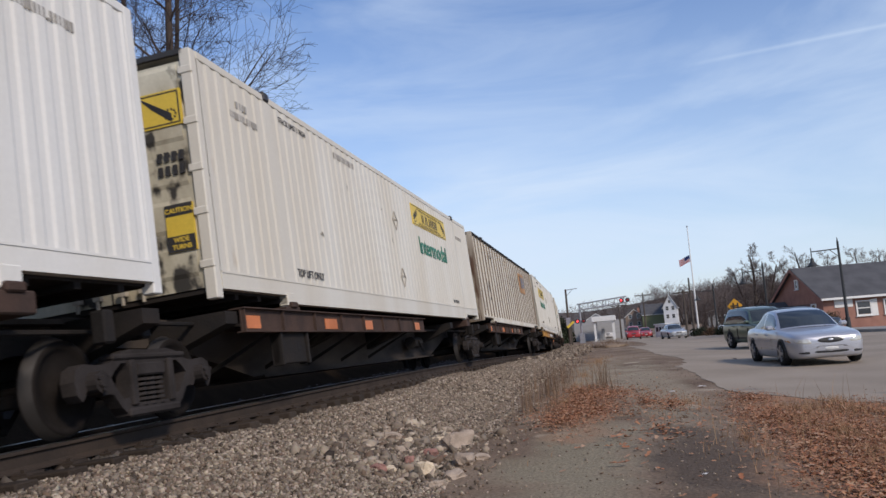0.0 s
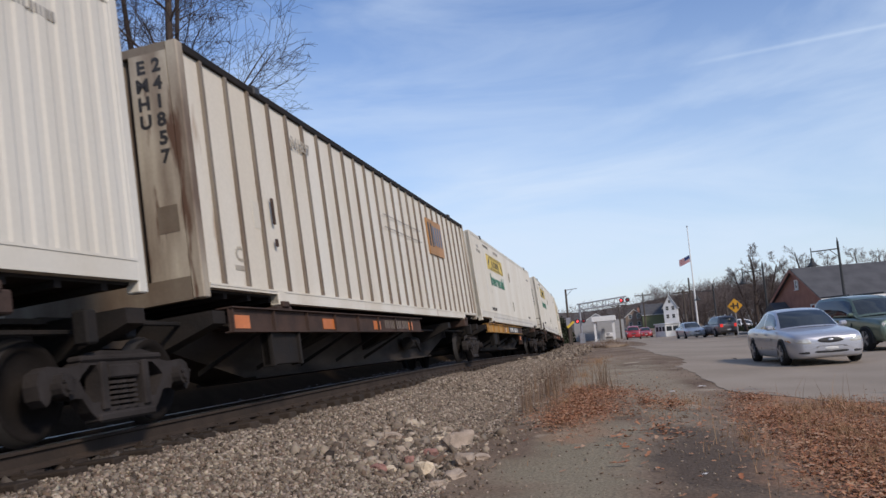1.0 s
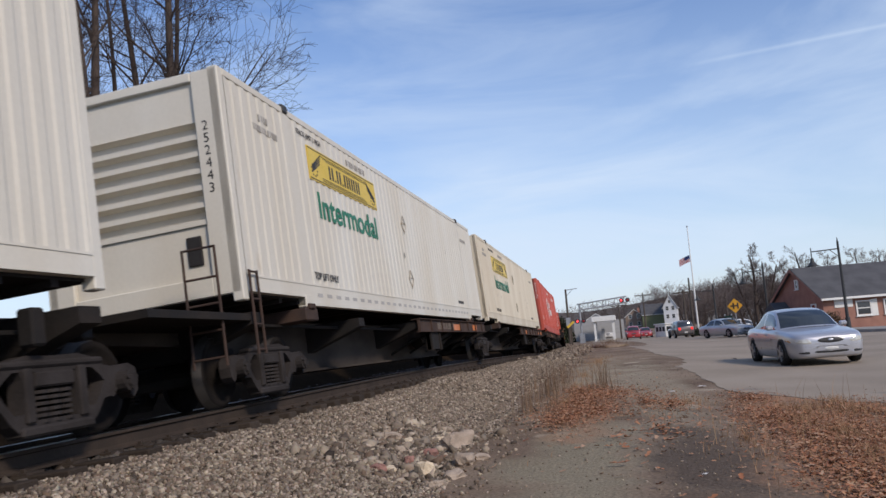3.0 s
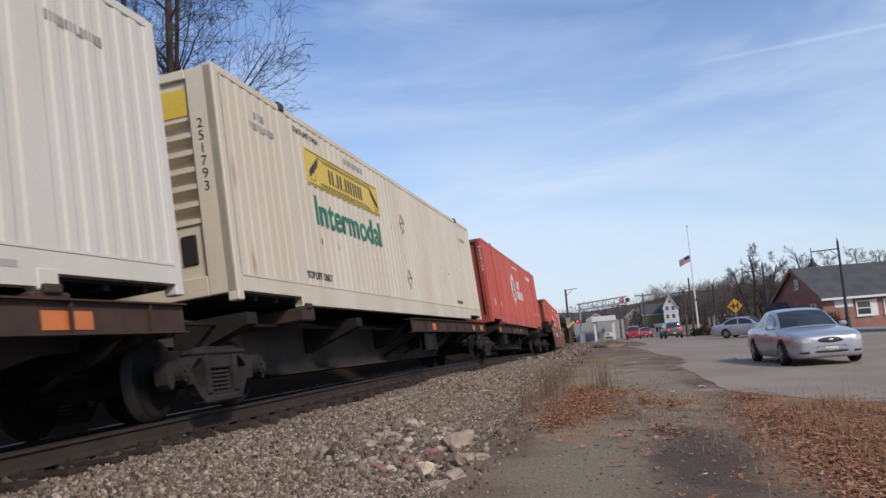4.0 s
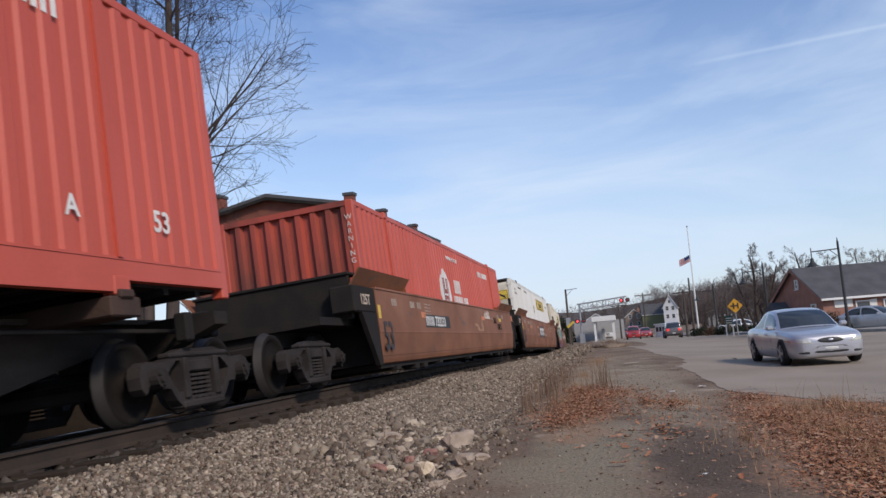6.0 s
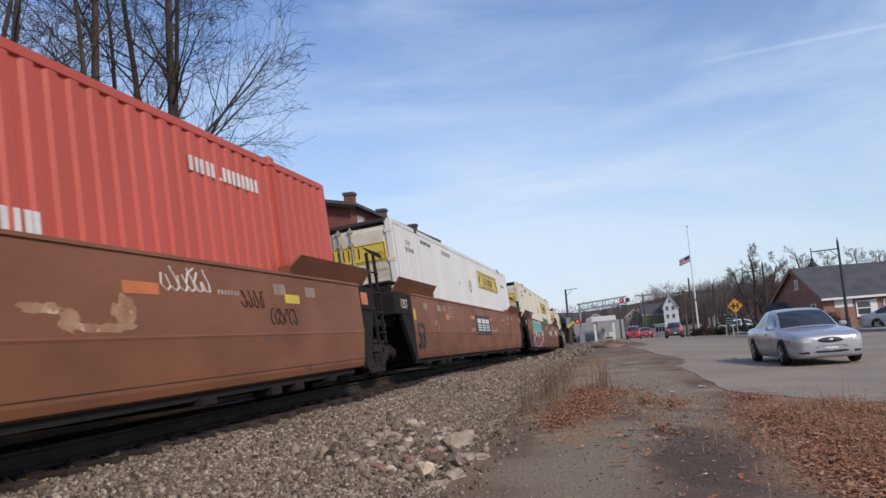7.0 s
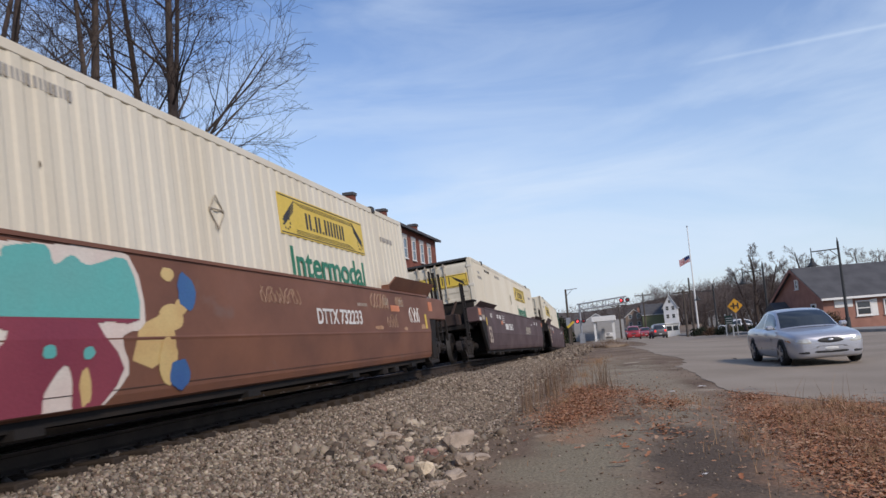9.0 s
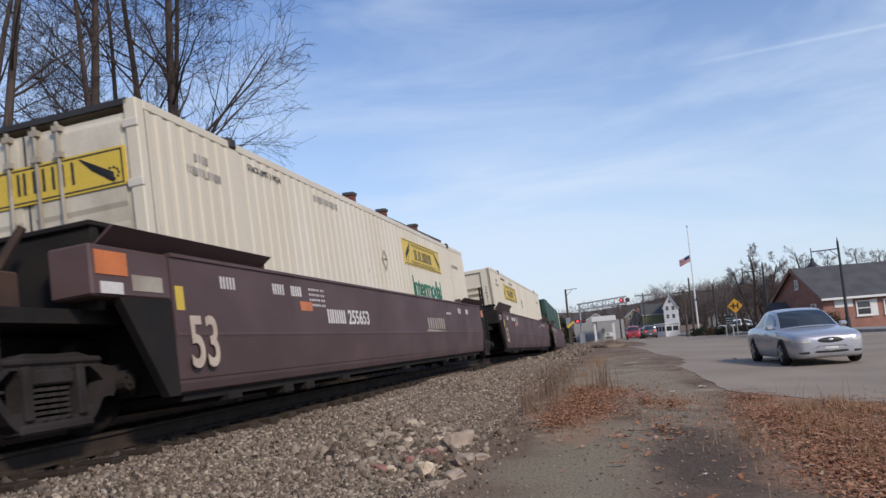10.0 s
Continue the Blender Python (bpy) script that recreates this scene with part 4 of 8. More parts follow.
def spine(s0, sill=(0.39, 8.9), paint=None, trucks=(-0.8,), marks=None, reflectors=(), ladder=False, numbers=""):
    t = thing("spine_car", "grimy dark steel spine wagon under a container", "railway wagon", "wagons of the train")
    bm = bmesh.new()
    belly = [(-1.6, 1.0), (-1.6, 0.78), (0.6, 0.72), (2.6, 0.28), (13.2, 0.28), (15.2, 0.72), (17.0, 0.78), (17.0, 1.0)]
    prism(bm, belly, "y", -0.34, 0.34)
    box(bm, -1.5, 16.9, -0.5, 0.5, 0.98, 1.03)
    box(bm, 2.7, 13.1, -0.46, 0.46, 0.25, 0.285)
    part("centre_sill", bm, SILL_DUST, t, "dusty deep centre sill")
    for u in (0.25, 4.2, 8.0, 12.0, 15.9):
        bm = bmesh.new()
        prism(bm, [(-1.3, 1.0), (-1.3, 0.86), (-0.35, 0.55), (0.35, 0.55), (1.3, 0.86), (1.3, 1.0)], "x", u - 0.14, u + 0.14)
        part("cross_bearer", bm, STEEL_DARK, t)
    for u in (1.98, BOX_L - 1.98):
        part("container_pedestal", boxes((u - 0.22, u + 0.22, -1.33, 1.33, 0.92, 1.1), (u - 0.1, u + 0.1, -1.36, -1.2, 1.08, 1.16), bevel=0.015), STEEL_RUST, t)
    a, b = sill
    paint = paint or STEEL_RUST
    for s in (-1, 1):
        bm = bmesh.new()
        box(bm, a, b, s * 1.345, s * 1.33, 0.77, 1.03)
        box(bm, a, b, s * 1.40, s * 1.2, 1.025, 1.04)
        box(bm, a, b, s * 1.39, s * 1.28, 0.755, 0.77)
        for u in np.arange(a + 0.02, b, 1.08):
            if numbers and 5.4 < u < 8.9:
                continue
            box(bm, u, u + 0.025, s * 1.385, s * 1.345, 0.77, 1.026)
        part("side_sill", bm, paint, t, "worn painted side sill")
    for u, w in reflectors:
        part("reflector", boxes((u, u + w, -1.352, -1.346, 0.80, 0.95)), ORANGE, t, "orange reflector plate")
    for u in np.arange(a + 0.9, b, 1.6):
        bm = bmesh.new()
        prism(bm, [(-1.3, 0.76), (-1.22, 0.76), (-0.4, 0.42), (-0.4, 0.36)], "x", u - 0.02, u + 0.02)
        part("brace", bm, STEEL_DARK, t)
    part("sill_leg", boxes((a + 1.0, a + 1.9, -1.32, -1.22, 0.36, 0.76), (a + 1.0, a + 1.06, -1.36, -1.2, 0.34, 0.76), (a + 1.84, a + 1.9, -1.36, -1.2, 0.34, 0.76), bevel=0.01), STEEL_DARK, t)
    bm = bmesh.new()
    tube(bm, (-1.2, -0.9, 0.92), (15.9, -0.9, 0.84), 0.025, n=6)
    tube(bm, (10.5, -0.56, 0.62), (11.2, -0.56, 0.62), 0.14, n=14)
    tube(bm, (9.2, -1.1, 0.6), (9.9, -1.0, 0.38), 0.025, n=6)
    part("brake_gear", bm, STEEL_DARK, t, "brake pipe and air reservoir")
    part("end_post", boxes((15.35, 15.5, -1.2, -1.05, 0.7, 1.0), bevel=0.02), STEEL_DARK, t)
    part("end_post", boxes((16.05, 16.2, -1.1, -0.9, 0.75, 1.02), bevel=0.02), STEEL_DARK, t)
    for u in trucks:
        truck(t, u)
    if ladder:
        bm = bmesh.new()
        for y in (-1.25, -0.85):
            tube(bm, (-0.5, y, 0.4), (-0.5, y, 1.75), 0.018, n=6)
        for z in (0.5, 0.8, 1.1, 1.4, 1.74):
            tube(bm, (-0.5, -1.25, z), (-0.5, -0.85, z), 0.014, n=6)
        tube(bm, (0.1, -1.35, 0.5), (0.1, -1.35, 1.5), 0.018, n=6)
        tube(bm, (0.3, -1.35, 0.5), (0.3, -1.35, 1.5), 0.018, n=6)
        for z in (0.55, 0.85, 1.15, 1.48):
            tube(bm, (0.1, -1.35, z), (0.3, -1.35, z), 0.014, n=6)
        part("ladder", bm, STEEL_RUST, t, "rusty end ladder")
        part("end_platform", boxes((-2.0, 0.2, -1.3, 1.3, 0.9, 0.98), (-2.1, -1.2, -0.3, 0.3, 0.7, 0.95)), STEEL_DARK, t)
    if numbers:
        bm = boxes((5.2, 7.98, -1.354, -1.347, 0.775, 1.015))
        p = part("number_board", bm, INK, t, "black number board with white figures")
        lettering("number", numbers, 0.21, WHITE_INK, on_side(6.62, -1.356, 0.82), p, "LEFT", bold=0.004, stretch=1.5)
        bm = bmesh.new()
        bars(bm, 5.5, 0.83, 0.85, 0.145, (1, 1, 1, 1), -1.354)
        part("mark_bars", bm, WHITE_INK, p)
        part("sill_end", boxes((8.0, b + 0.02, -1.362, -1.34, 0.765, 1.02), (8.45, 8.62, -1.35, -1.2, 0.35, 0.77), bevel=0.006), STEEL_RUST, t, "brown plate at the sill's end")
        part("reflector", boxes((7.95, 8.3, -1.352, -1.346, 0.52, 0.66)), ORANGE, t, "orange reflector plate")
        part("reflector_bracket", boxes((7.9, 8.35, -1.345, -1.33, 0.50, 0.76)), STEEL_DARK, t)
        lettering("number", "53", 0.19, WHITE_INK, on_side(4.45, -1.349, 0.82), t, bold=0.006)
    elif marks:
        bm = bmesh.new()
        bars(bm, marks, 0.82, 1.9, 0.15, (1, 0.5, 1, 1, 0.5, 1, 0, 1, 1, 0.6, 1), -1.346)
        part("mark_bars", bm, FADED_STENCIL, t, "faded reporting marks")
    RIDERS.append((t, s0, s0 + BOX_L, 0.0))
    return t


def scribble(parent, x0, x1, z, size, material, seed, y, thick=0.009, label="white sprayed scrawl"):
    """A sprayed scrawl of looping strokes along the upper plate."""
    bm = bmesh.new()
    rnd_ = random.Random(seed)
    n = max(3, int((x1 - x0) / (size * 0.62)))
    for i in range(n):
        cx, ph, wid = x0 + (x1 - x0) * (i + 0.5) / n, rnd_.uniform(0, 6.3), rnd_.uniform(0.28, 0.45)
        pts = [(cx + size * wid * math.sin(1.35 * k + ph) * (1 - 0.06 * k), z + size * 0.5 * math.sin(0.95 * k + 0.7 * ph)) for k in range(rnd_.randint(5, 8))]
        for a, b in zip(pts, pts[1:]):
            if a[1] > 0.745 and b[1] > 0.745 and max(a[1], b[1]) < 1.44:
                tube(bm, (a[0], y - 0.001, a[1]), (b[0], y - 0.001, b[1]), thick, n=4)
    return tagged(part("scrawl", bm, material, parent, label), kind="stuff")


def graffiti(parent, y):
    """Sprayed lettering-like shapes in turquoise, maroon, yellow and blue."""
    teal, maroon = mat("turquoise spray paint", (0.105, 0.40, 0.365), 0.6, 0, (0.14, 0.36, 0.335), 1.5, 0.6), mat("maroon spray paint", (0.20, 0.028, 0.05), 0.6, 0, (0.26, 0.05, 0.07), 1.5, 0.6)
    straw, blue = mat("straw spray paint", (0.60, 0.44, 0.18), 0.6, 0, (0.5, 0.3, 0.12), 2, 0.7), mat("blue spray paint", (0.03, 0.09, 0.26), 0.6, 0, (0.05, 0.15, 0.3), 2, 0.7)
    pale = mat("off-white spray paint", (0.66, 0.60, 0.52), 0.6, 0, (0.6, 0.45, 0.4), 2, 0.6)

    def blob(bm, cx, cz, rx, rz, seed, squash=0.25):
        pts = []
        for i in range(18):
            a = 2 * math.pi * i / 18
            r = 1 + squash * noise.noise((math.cos(a) * 1.5 + seed, math.sin(a) * 1.5, seed * 3.7))
            pts.append((cx + rx * r * math.cos(a), min(max(cz + rz * r * math.sin(a), 0.20), 1.45)))
        return pts

    def paint(name, mat_, shapes, lift, z0=0.20, z1=1.45, step=0.0115):
        """Fills outlines on the plate in thin level strips; the plate leans inward below the crease."""
        bm = bmesh.new()

        def depth(z):
            return y - lift if z > 0.72 else y - lift + (0.72 - z) * 0.13

        for shape in shapes:
            z = max(z0, min(p[1] for p in shape))
            top = min(z1, max(p[1] for p in shape))
            while z < top - 0.002:
                up_z = min(z + step, top)
                mid = (z + up_z) / 2
                xs = sorted(a[0] + (b[0] - a[0]) * (mid - a[1]) / (b[1] - a[1]) for a, b in zip(shape, shape[1:] + shape[:1]) if (a[1] > mid) != (b[1] > mid))
                for xa, xb in zip(xs[::2], xs[1::2]):
                    bm.faces.new([bm.verts.new(p) for p in ((xa, depth(z), z), (xb, depth(z), z), (xb, depth(up_z), up_z), (xa, depth(up_z), up_z))])
                z = up_z
        bmesh.ops.remove_doubles(bm, verts=bm.verts, dist=0.0002)
        return part(name, bm, mat_, parent, "sprayed graffiti in bright colours")

    letters = (
        [(2.14, 1.26), (2.43, 1.42), (2.65, 1.42), (2.82, 1.32), (2.99, 1.25), (2.96, 0.99), (2.78, 0.87), (2.56, 0.91), (2.54, 1.02), (2.48, 0.94), (2.43, 0.7), (2.3, 0.57), (2.59, 0.67), (3.1, 0.67), (3.12, 0.55), (2.98, 0.43), (2.85, 0.24), (2.61, 0.2), (2.57, 0.33), (2.41, 0.37), (2.25, 0.29), (2.05, 0.22), (1.92, 0.32), (1.89, 0.48), (1.9, 0.71), (2.05, 0.88), (2.2, 0.97), (2.13, 1.11)],
        [(3.03, 1.32), (3.4, 1.43), (3.71, 1.37), (3.8, 1.19), (3.77, 0.89), (3.99, 0.82), (4.08, 0.52), (3.93, 0.27), (3.56, 0.23), (3.35, 0.24), (3.08, 0.16), (2.9, 0.21), (3.08, 0.42), (3.13, 0.69), (3.12, 0.99), (3.08, 1.19)],
        [(3.74, 1.33), (3.98, 1.42), (4.14, 1.39), (4.38, 1.29), (4.43, 1.37), (4.84, 1.42), (4.92, 1.28), (5.13, 1.37), (5.32, 1.3), (5.83, 1.39), (5.93, 0.87), (5.36, 0.84), (5.69, 0.47), (5.26, 0.13), (5.06, 0.16), (5.05, 0.41), (4.96, 0.53), (4.75, 0.34), (4.68, 0.14), (4.16, 0.14), (4.1, 0.33), (4.1, 0.52), (4.4, 0.78), (3.81, 0.89)])
    backing = [(2.12, 1.28), (2.43, 1.44), (2.88, 1.41), (3.06, 1.36), (3.4, 1.44), (3.75, 1.39), (3.98, 1.44), (4.39, 1.41), (5.04, 1.44), (5.87, 1.43), (6.02, 0.85), (5.67, 0.73), (5.76, 0.42), (5.25, 0.13), (4.67, 0.13), (4.15, 0.13), (3.55, 0.18), (3.02, 0.13), (2.61, 0.15), (2.41, 0.29), (2.05, 0.18), (1.9, 0.28), (1.86, 0.54), (1.89, 0.74), (2.07, 0.91)]
    crease, change = 0.72, 0.88
    for patch_ in ([(1.69, 0.85), (2.08, 1.02), (1.9, 0.74), (1.85, 0.32), (1.68, 0.28)], [(5.92, 0.82), (6.44, 0.97), (6.5, 0.58), (6.1, 0.45), (5.81, 0.53)]):
        paint("graffiti_fleck", straw, [patch_], 0.003)
    paint("graffiti_outline", pale, [[tuple(p) for p in smoothed(backing, 3, True)]], 0.005)
    letters = [[tuple(p) for p in smoothed(shape, 3, True)] for shape in letters]
    for k, shape in enumerate(letters):
        paint("graffiti_top", teal, [shape], 0.0075 + 0.0012 * k, change)
        paint("graffiti_low", maroon, [shape], 0.0075 + 0.0012 * k, 0.20, change)
    hole = [(3.43, 0.97), (3.62, 0.66), (3.29, 0.64)]
    paint("graffiti_outline", pale, [hole], 0.013)
    flecks = [blob(None, x, z, 0.11, 0.07, i) for i, (x, z) in enumerate(((1.55, 1.12), (1.75, 0.98), (1.6, 0.86), (1.95, 1.38), (3.05, 1.4), (6.45, 1.3), (6.62, 1.0), (6.3, 0.86)))]
    for fleck in flecks + [blob(None, 1.85, 0.86, 0.3, 0.12, 9), blob(None, 6.45, 0.9, 0.2, 0.13, 10)]:
        paint("graffiti_fleck", straw, [fleck], 0.0042)
    paint("graffiti_fleck", straw, [blob(None, 1.85, 0.5, 0.28, 0.2, 12), blob(None, 6.35, 0.5, 0.15, 0.2, 13), blob(None, 5.2, 0.35, 0.07, 0.15, 14)], 0.010)
    paint("graffiti_blue", blue, [blob(None, 1.55, 0.36, 0.27, 0.15, 15), blob(None, 6.55, 0.38, 0.17, 0.15, 16)], 0.012)
    paint("graffiti_blue", blue, [blob(None, 6.75, 1.15, 0.16, 0.18, 17)], 0.006)
    for k, (x, z) in enumerate(((2.27, 0.49), (2.18, 0.57), (3.18, 0.55), (3.67, 0.61), (4.18, 0.59), (4.79, 0.63), (5.23, 0.61))):
        paint("graffiti_dot", teal, [blob(None, x, z, 0.075, 0.05, k + 20)], 0.015)
    lettering("tag", "SIK50", 0.2, FADED_STENCIL, on_side(0.4, y - 0.125, 1.52), parent, bold=0.004, stretch=1.3)


def well(s0, paint, label, trucks=(-1.4,), number=None, tag=None, rear=16.55, end_unit=False, start_unit=False, dark_block=True, art=False, fig53=INK):
    t = thing("well_car", label, "railway wagon", "wagons of the train")
    Y = 1.5
    for s in (-1, 1):
        bm = bmesh.new()
        prof = [(1.46, Y), (0.735, Y), (0.715, Y + 0.006), (0.69, Y - 0.002), (0.26, Y - 0.058), (0.19, Y - 0.085), (0.17, Y - 0.14), (0.26, Y - 0.17), (1.46, Y - 0.12)]
        us = [-0.05, -0.02, rear - 0.02, rear]
        rings = []
        for u in us:
            rings.append([bm.verts.new((u, s * yy, z)) for z, yy in prof])
        for a, b in zip(rings, rings[1:]):
            for i in range(len(prof)):
                bm.faces.new((a[i], a[(i + 1) % len(prof)], b[(i + 1) % len(prof)], b[i]))
        bm.faces.new(rings[0])
        bm.faces.new(rings[-1])
        box(bm, -0.05, rear, s * (Y + 0.02), s * (Y - 0.15), 1.455, 1.49)
        bmesh.ops.recalc_face_normals(bm, faces=bm.faces)
        part("side_wall", bm, paint, t, "weathered painted side plate")
        part("sill_strip", boxes((-0.05, rear, s * (Y - 0.0535), s * (Y - 0.045), 0.30, 0.306)), STEEL_RUST, t)
        # slanted end plate beside the truck
        bm = bmesh.new()
        prism(bm, [(-0.85, 1.04), (-0.06, 1.04), (-0.06, 0.16), (-0.25, 0.16)], "y", s * (Y - 0.01), s * (Y - 0.09))
        part("end_gusset", bm, STEEL_DARK, t, "dark slanted end plate")
        bm = boxes((-1.2, -0.06, s * (Y - 0.005), s * (Y - 0.4), 1.04, 1.47), bevel=0.02)
        blk = part("end_block", bm, STEEL_DARK if dark_block else paint, t)
        part("rear_block", boxes((rear, rear + 0.75 + (0.9 if end_unit else 0), s * (Y - 0.005), s * (Y - 0.4), 0.98 if end_unit else 1.06, 1.46), bevel=0.02), STEEL_DARK if not end_unit else paint, t)
        bm = bmesh.new()
        prism(bm, [(rear, 1.06), (rear + 0.7, 1.06), (rear + 0.2, 0.16), (rear, 0.16)], "y", s * (Y - 0.02), s * (Y - 0.1))
        part("end_gusset", bm, STEEL_DARK, t, "dark slanted end plate")
        if s < 0:
            if dark_block:
                lettering("load_mark", "125T", 0.24, CREAM_INK, on_side(-0.62, -Y + 0.003, 1.17), blk, bold=0.004)
            else:
                part("reflector", boxes((-1.15, -0.72, -Y - 0.001, -Y + 0.02, 1.22, 1.42)), ORANGE, t, "orange reflector plate")
                part("plate", boxes((-0.66, -0.2, -Y - 0.001, -Y + 0.02, 1.1, 1.24)), POST_TAN, t)
                part("plate", boxes((-1.1, -0.8, -Y - 0.001, -Y + 0.02, 1.06, 1.16)), WHITE_INK, t)
            part("reflector", boxes((rear + 0.08, rear + 0.4, -Y - 0.001, -Y + 0.02, 1.16, 1.36)), ORANGE, t, "orange reflector plate")
        # flared guides above the wall at both ends
        rise = 1.74 if dark_block else 1.62
        for a, b, slope in ((-1.0, 2.05, 1), (13.85, rear + 0.5, -1)):
            bm = bmesh.new()
            v = [bm.verts.new(p) for p in ((a, s * (Y - 0.1), 1.48), (b, s * (Y - 0.1), 1.48), (b, s * (Y + 0.1), rise), (a + (0.0 if slope > 0 else 0.25), s * (Y + 0.1), rise),
                                           (a, s * (Y - 0.13), 1.48), (b, s * (Y - 0.13), 1.48), (b, s * (Y + 0.07), rise + 0.01), (a + (0.0 if slope > 0 else 0.25), s * (Y + 0.07), rise + 0.01))]
            for q in ((0, 1, 2, 3), (4, 5, 6, 7), (0, 1, 5, 4), (1, 2, 6, 5), (2, 3, 7, 6), (3, 0, 4, 7)):
                bm.faces.new([v[i] for i in q])
            box(bm, b - 0.03 if slope > 0 else a, b if slope > 0 else a + 0.03, s * (Y - 0.15), s * (Y + 0.0), 1.48, 1.6)
            bmesh.ops.recalc_face_normals(bm, faces=bm.faces)
            part("guide_flange", bm, paint, t, "flared container guide")
    part("well_floor", boxes((0.2, rear - 0.3, -1.35, 1.35, 0.1, 0.18), *[(x, x + 0.3, -1.4, 1.4, 0.05, 0.12) for x in (1.0, 4.5, 8.0, 11.5, 15.0)]), STEEL_DARK, t)
    more = 0.6 if end_unit else 0.0
    for d in ((-2.0, 0.05, -1.2, 1.2, 0.86, 0.98), (rear, rear + 1.6 + more, -1.2, 1.2, 0.86, 0.98)):
        part("end_deck", boxes(d), STEEL_DARK, t, "dark end deck over the truck")
    for d in ((-1.9, -0.05, -0.45, 0.45, 0.62, 0.862), (rear, rear + 1.7, -0.45, 0.45, 0.62, 0.862)):
        part("draft_sill", boxes(d), STEEL_DARK, t)
    for d in ((-0.08, 0.05, -1.4, 1.4, 0.2, 1.35), (rear - 0.1, rear, -1.4, 1.4, 0.2, 1.35)):
        part("end_bulkhead", boxes(d), STEEL_DARK, t)
    part("end_bulkhead", boxes((-0.96, -0.86, -1.36, 1.36, 0.95, 1.68), (-1.0, -0.5, -1.38, 1.38, 1.66, 1.71), bevel=0.01), STEEL_DARK, t, "dark plate across the wagon's end")
    for x in (2.5, 3.2, 13.2, 13.9):
        part("drain_chute", boxes((x, x + 0.25, -1.38, -1.1, 0.0, 0.11), bevel=0.02), STEEL_DARK, t)
    # end ladders, grab irons and brake gear
    posts = [(rear + 0.95, -1.42), (rear + 1.35, -1.42)] if not start_unit else []
    if end_unit:
        posts += [(rear + 1.9, -1.42)]
    if not dark_block:
        posts += [(-2.35, -1.3), (-2.05, -1.3)]
    for u, y in posts:
        bm = bmesh.new()
        box(bm, u - 0.028, u + 0.028, y - 0.025, y + 0.025, 0.5, 2.1, 0.008)
        part("ladder_rail", bm, STEEL_DARK, t, "dark upright ladder rail")
    for a, b in zip(posts[::2], posts[1::2]):
        for z in (0.35, 0.7, 1.05, 1.4, 1.75):
            bm = bmesh.new()
            tube(bm, (a[0], a[1] - 0.035, z), (b[0], b[1] - 0.035, z), 0.014, n=6)
            part("rung", bm, FRAME_STEEL, t)
    if end_unit or not dark_block:
        u = rear + 1.2 if end_unit else -1.7
        bm = boxes((u - 0.35, u + 0.3, -1.0, -0.3, 0.98, 1.3), (u - 0.1, u + 0.1, 0.1, 0.35, 0.98, 1.9), bevel=0.02)
        tube(bm, (u + 0.2, -0.6, 1.0), (u + 0.5, -0.9, 1.7), 0.04, n=6)
        tube(bm, (u, 0.5, 0.95), (u, 0.5, 2.1), 0.035, n=6)
        part("brake_stand", bm, STEEL_RUST, t, "hand-brake stand and valve box")
    # lettering
    y = -Y
    f = lettering("figure", "53", 0.70, fig53, Matrix.Translation((0.8 if art else 0.45, y + 0.012, 0.41)) @ Matrix.Rotation(math.radians(0), 4, "X") @ SIDE, t, bold=0.012, stretch=0.85)
    f.location.y = y - 0.008
    bm = bmesh.new()
    for x, w in ((0.9, 0.12), (2.2, 0.12), (2.75, 0.12), (13.3, 0.12), (14.3, 0.12)):
        bars(bm, x, 1.2, 0.32, 0.13, (0.3, 1, 1), y)
    for i in range(4):
        bars(bm, 3.35, 1.3 - 0.07 * i, 0.55, 0.03, (1, 1, 0.6, 1), y, thick=0.002)
    bars(bm, 11.9, 1.15, 0.5, 0.05, (1, 1, 1, 0.6), y)
    tagged(part("stencils", bm, WHITE_INK if fig53 == CREAM_INK else POST_TAN, t, "faded pale stencil marks"), kind="stuff")
    part("reflector", boxes((3.0, 3.4, y - 0.004, y + 0.01, 1.02, 1.14)), ORANGE, t, "orange reflector plate")
    part("reflector", boxes((0.0, 0.14, y - 0.004, y + 0.01, 0.95, 1.18)), SIGN_YELLOW, t, "yellow reflector plate")
    if number:
        text, u, board = number
        if board:
            part("number_board", boxes((u - 0.9, u + 1.5, y - 0.004, y + 0.01, 0.82, 1.1)), INK, t, "black number board")
        lettering("number", text, 0.3, WHITE_INK, on_side(u, y - 0.006, 0.86), t, "LEFT", bold=0.006, stretch=1.15)
        bm = bmesh.new()
        if art:
            lettering("mark", "DTTX", 0.3, WHITE_INK, on_side(u - 0.08, y - 0.006, 0.86), t, "RIGHT", bold=0.006, stretch=1.05)
            bm.free()
        else:
            bars(bm, u - 0.85, 0.86, 0.72, 0.2, (1, 1, 1, 1), y - 0.003)
            part("mark_bars", bm, WHITE_INK, t)
    if tag == "board":
        p = part("logo_board", boxes((6.85, 9.3, y - 0.004, y + 0.012, 0.66, 1.22)), INK, t, "black board with white block shapes")
        bm = bmesh.new()
        for a in (7.08, 7.78, 8.48):
            prism(bm, [(a, 1.0), (a + 0.06, 1.13), (a + 0.64, 1.13), (a + 0.6, 1.0)], "y", y - 0.008, y - 0.003)
            for i in range(3):
                box(bm, a + 0.04, a + 0.58, y - 0.008, y - 0.003, 0.78 + 0.07 * i, 0.825 + 0.07 * i)
        part("logo_shape", bm, WHITE_INK, p)
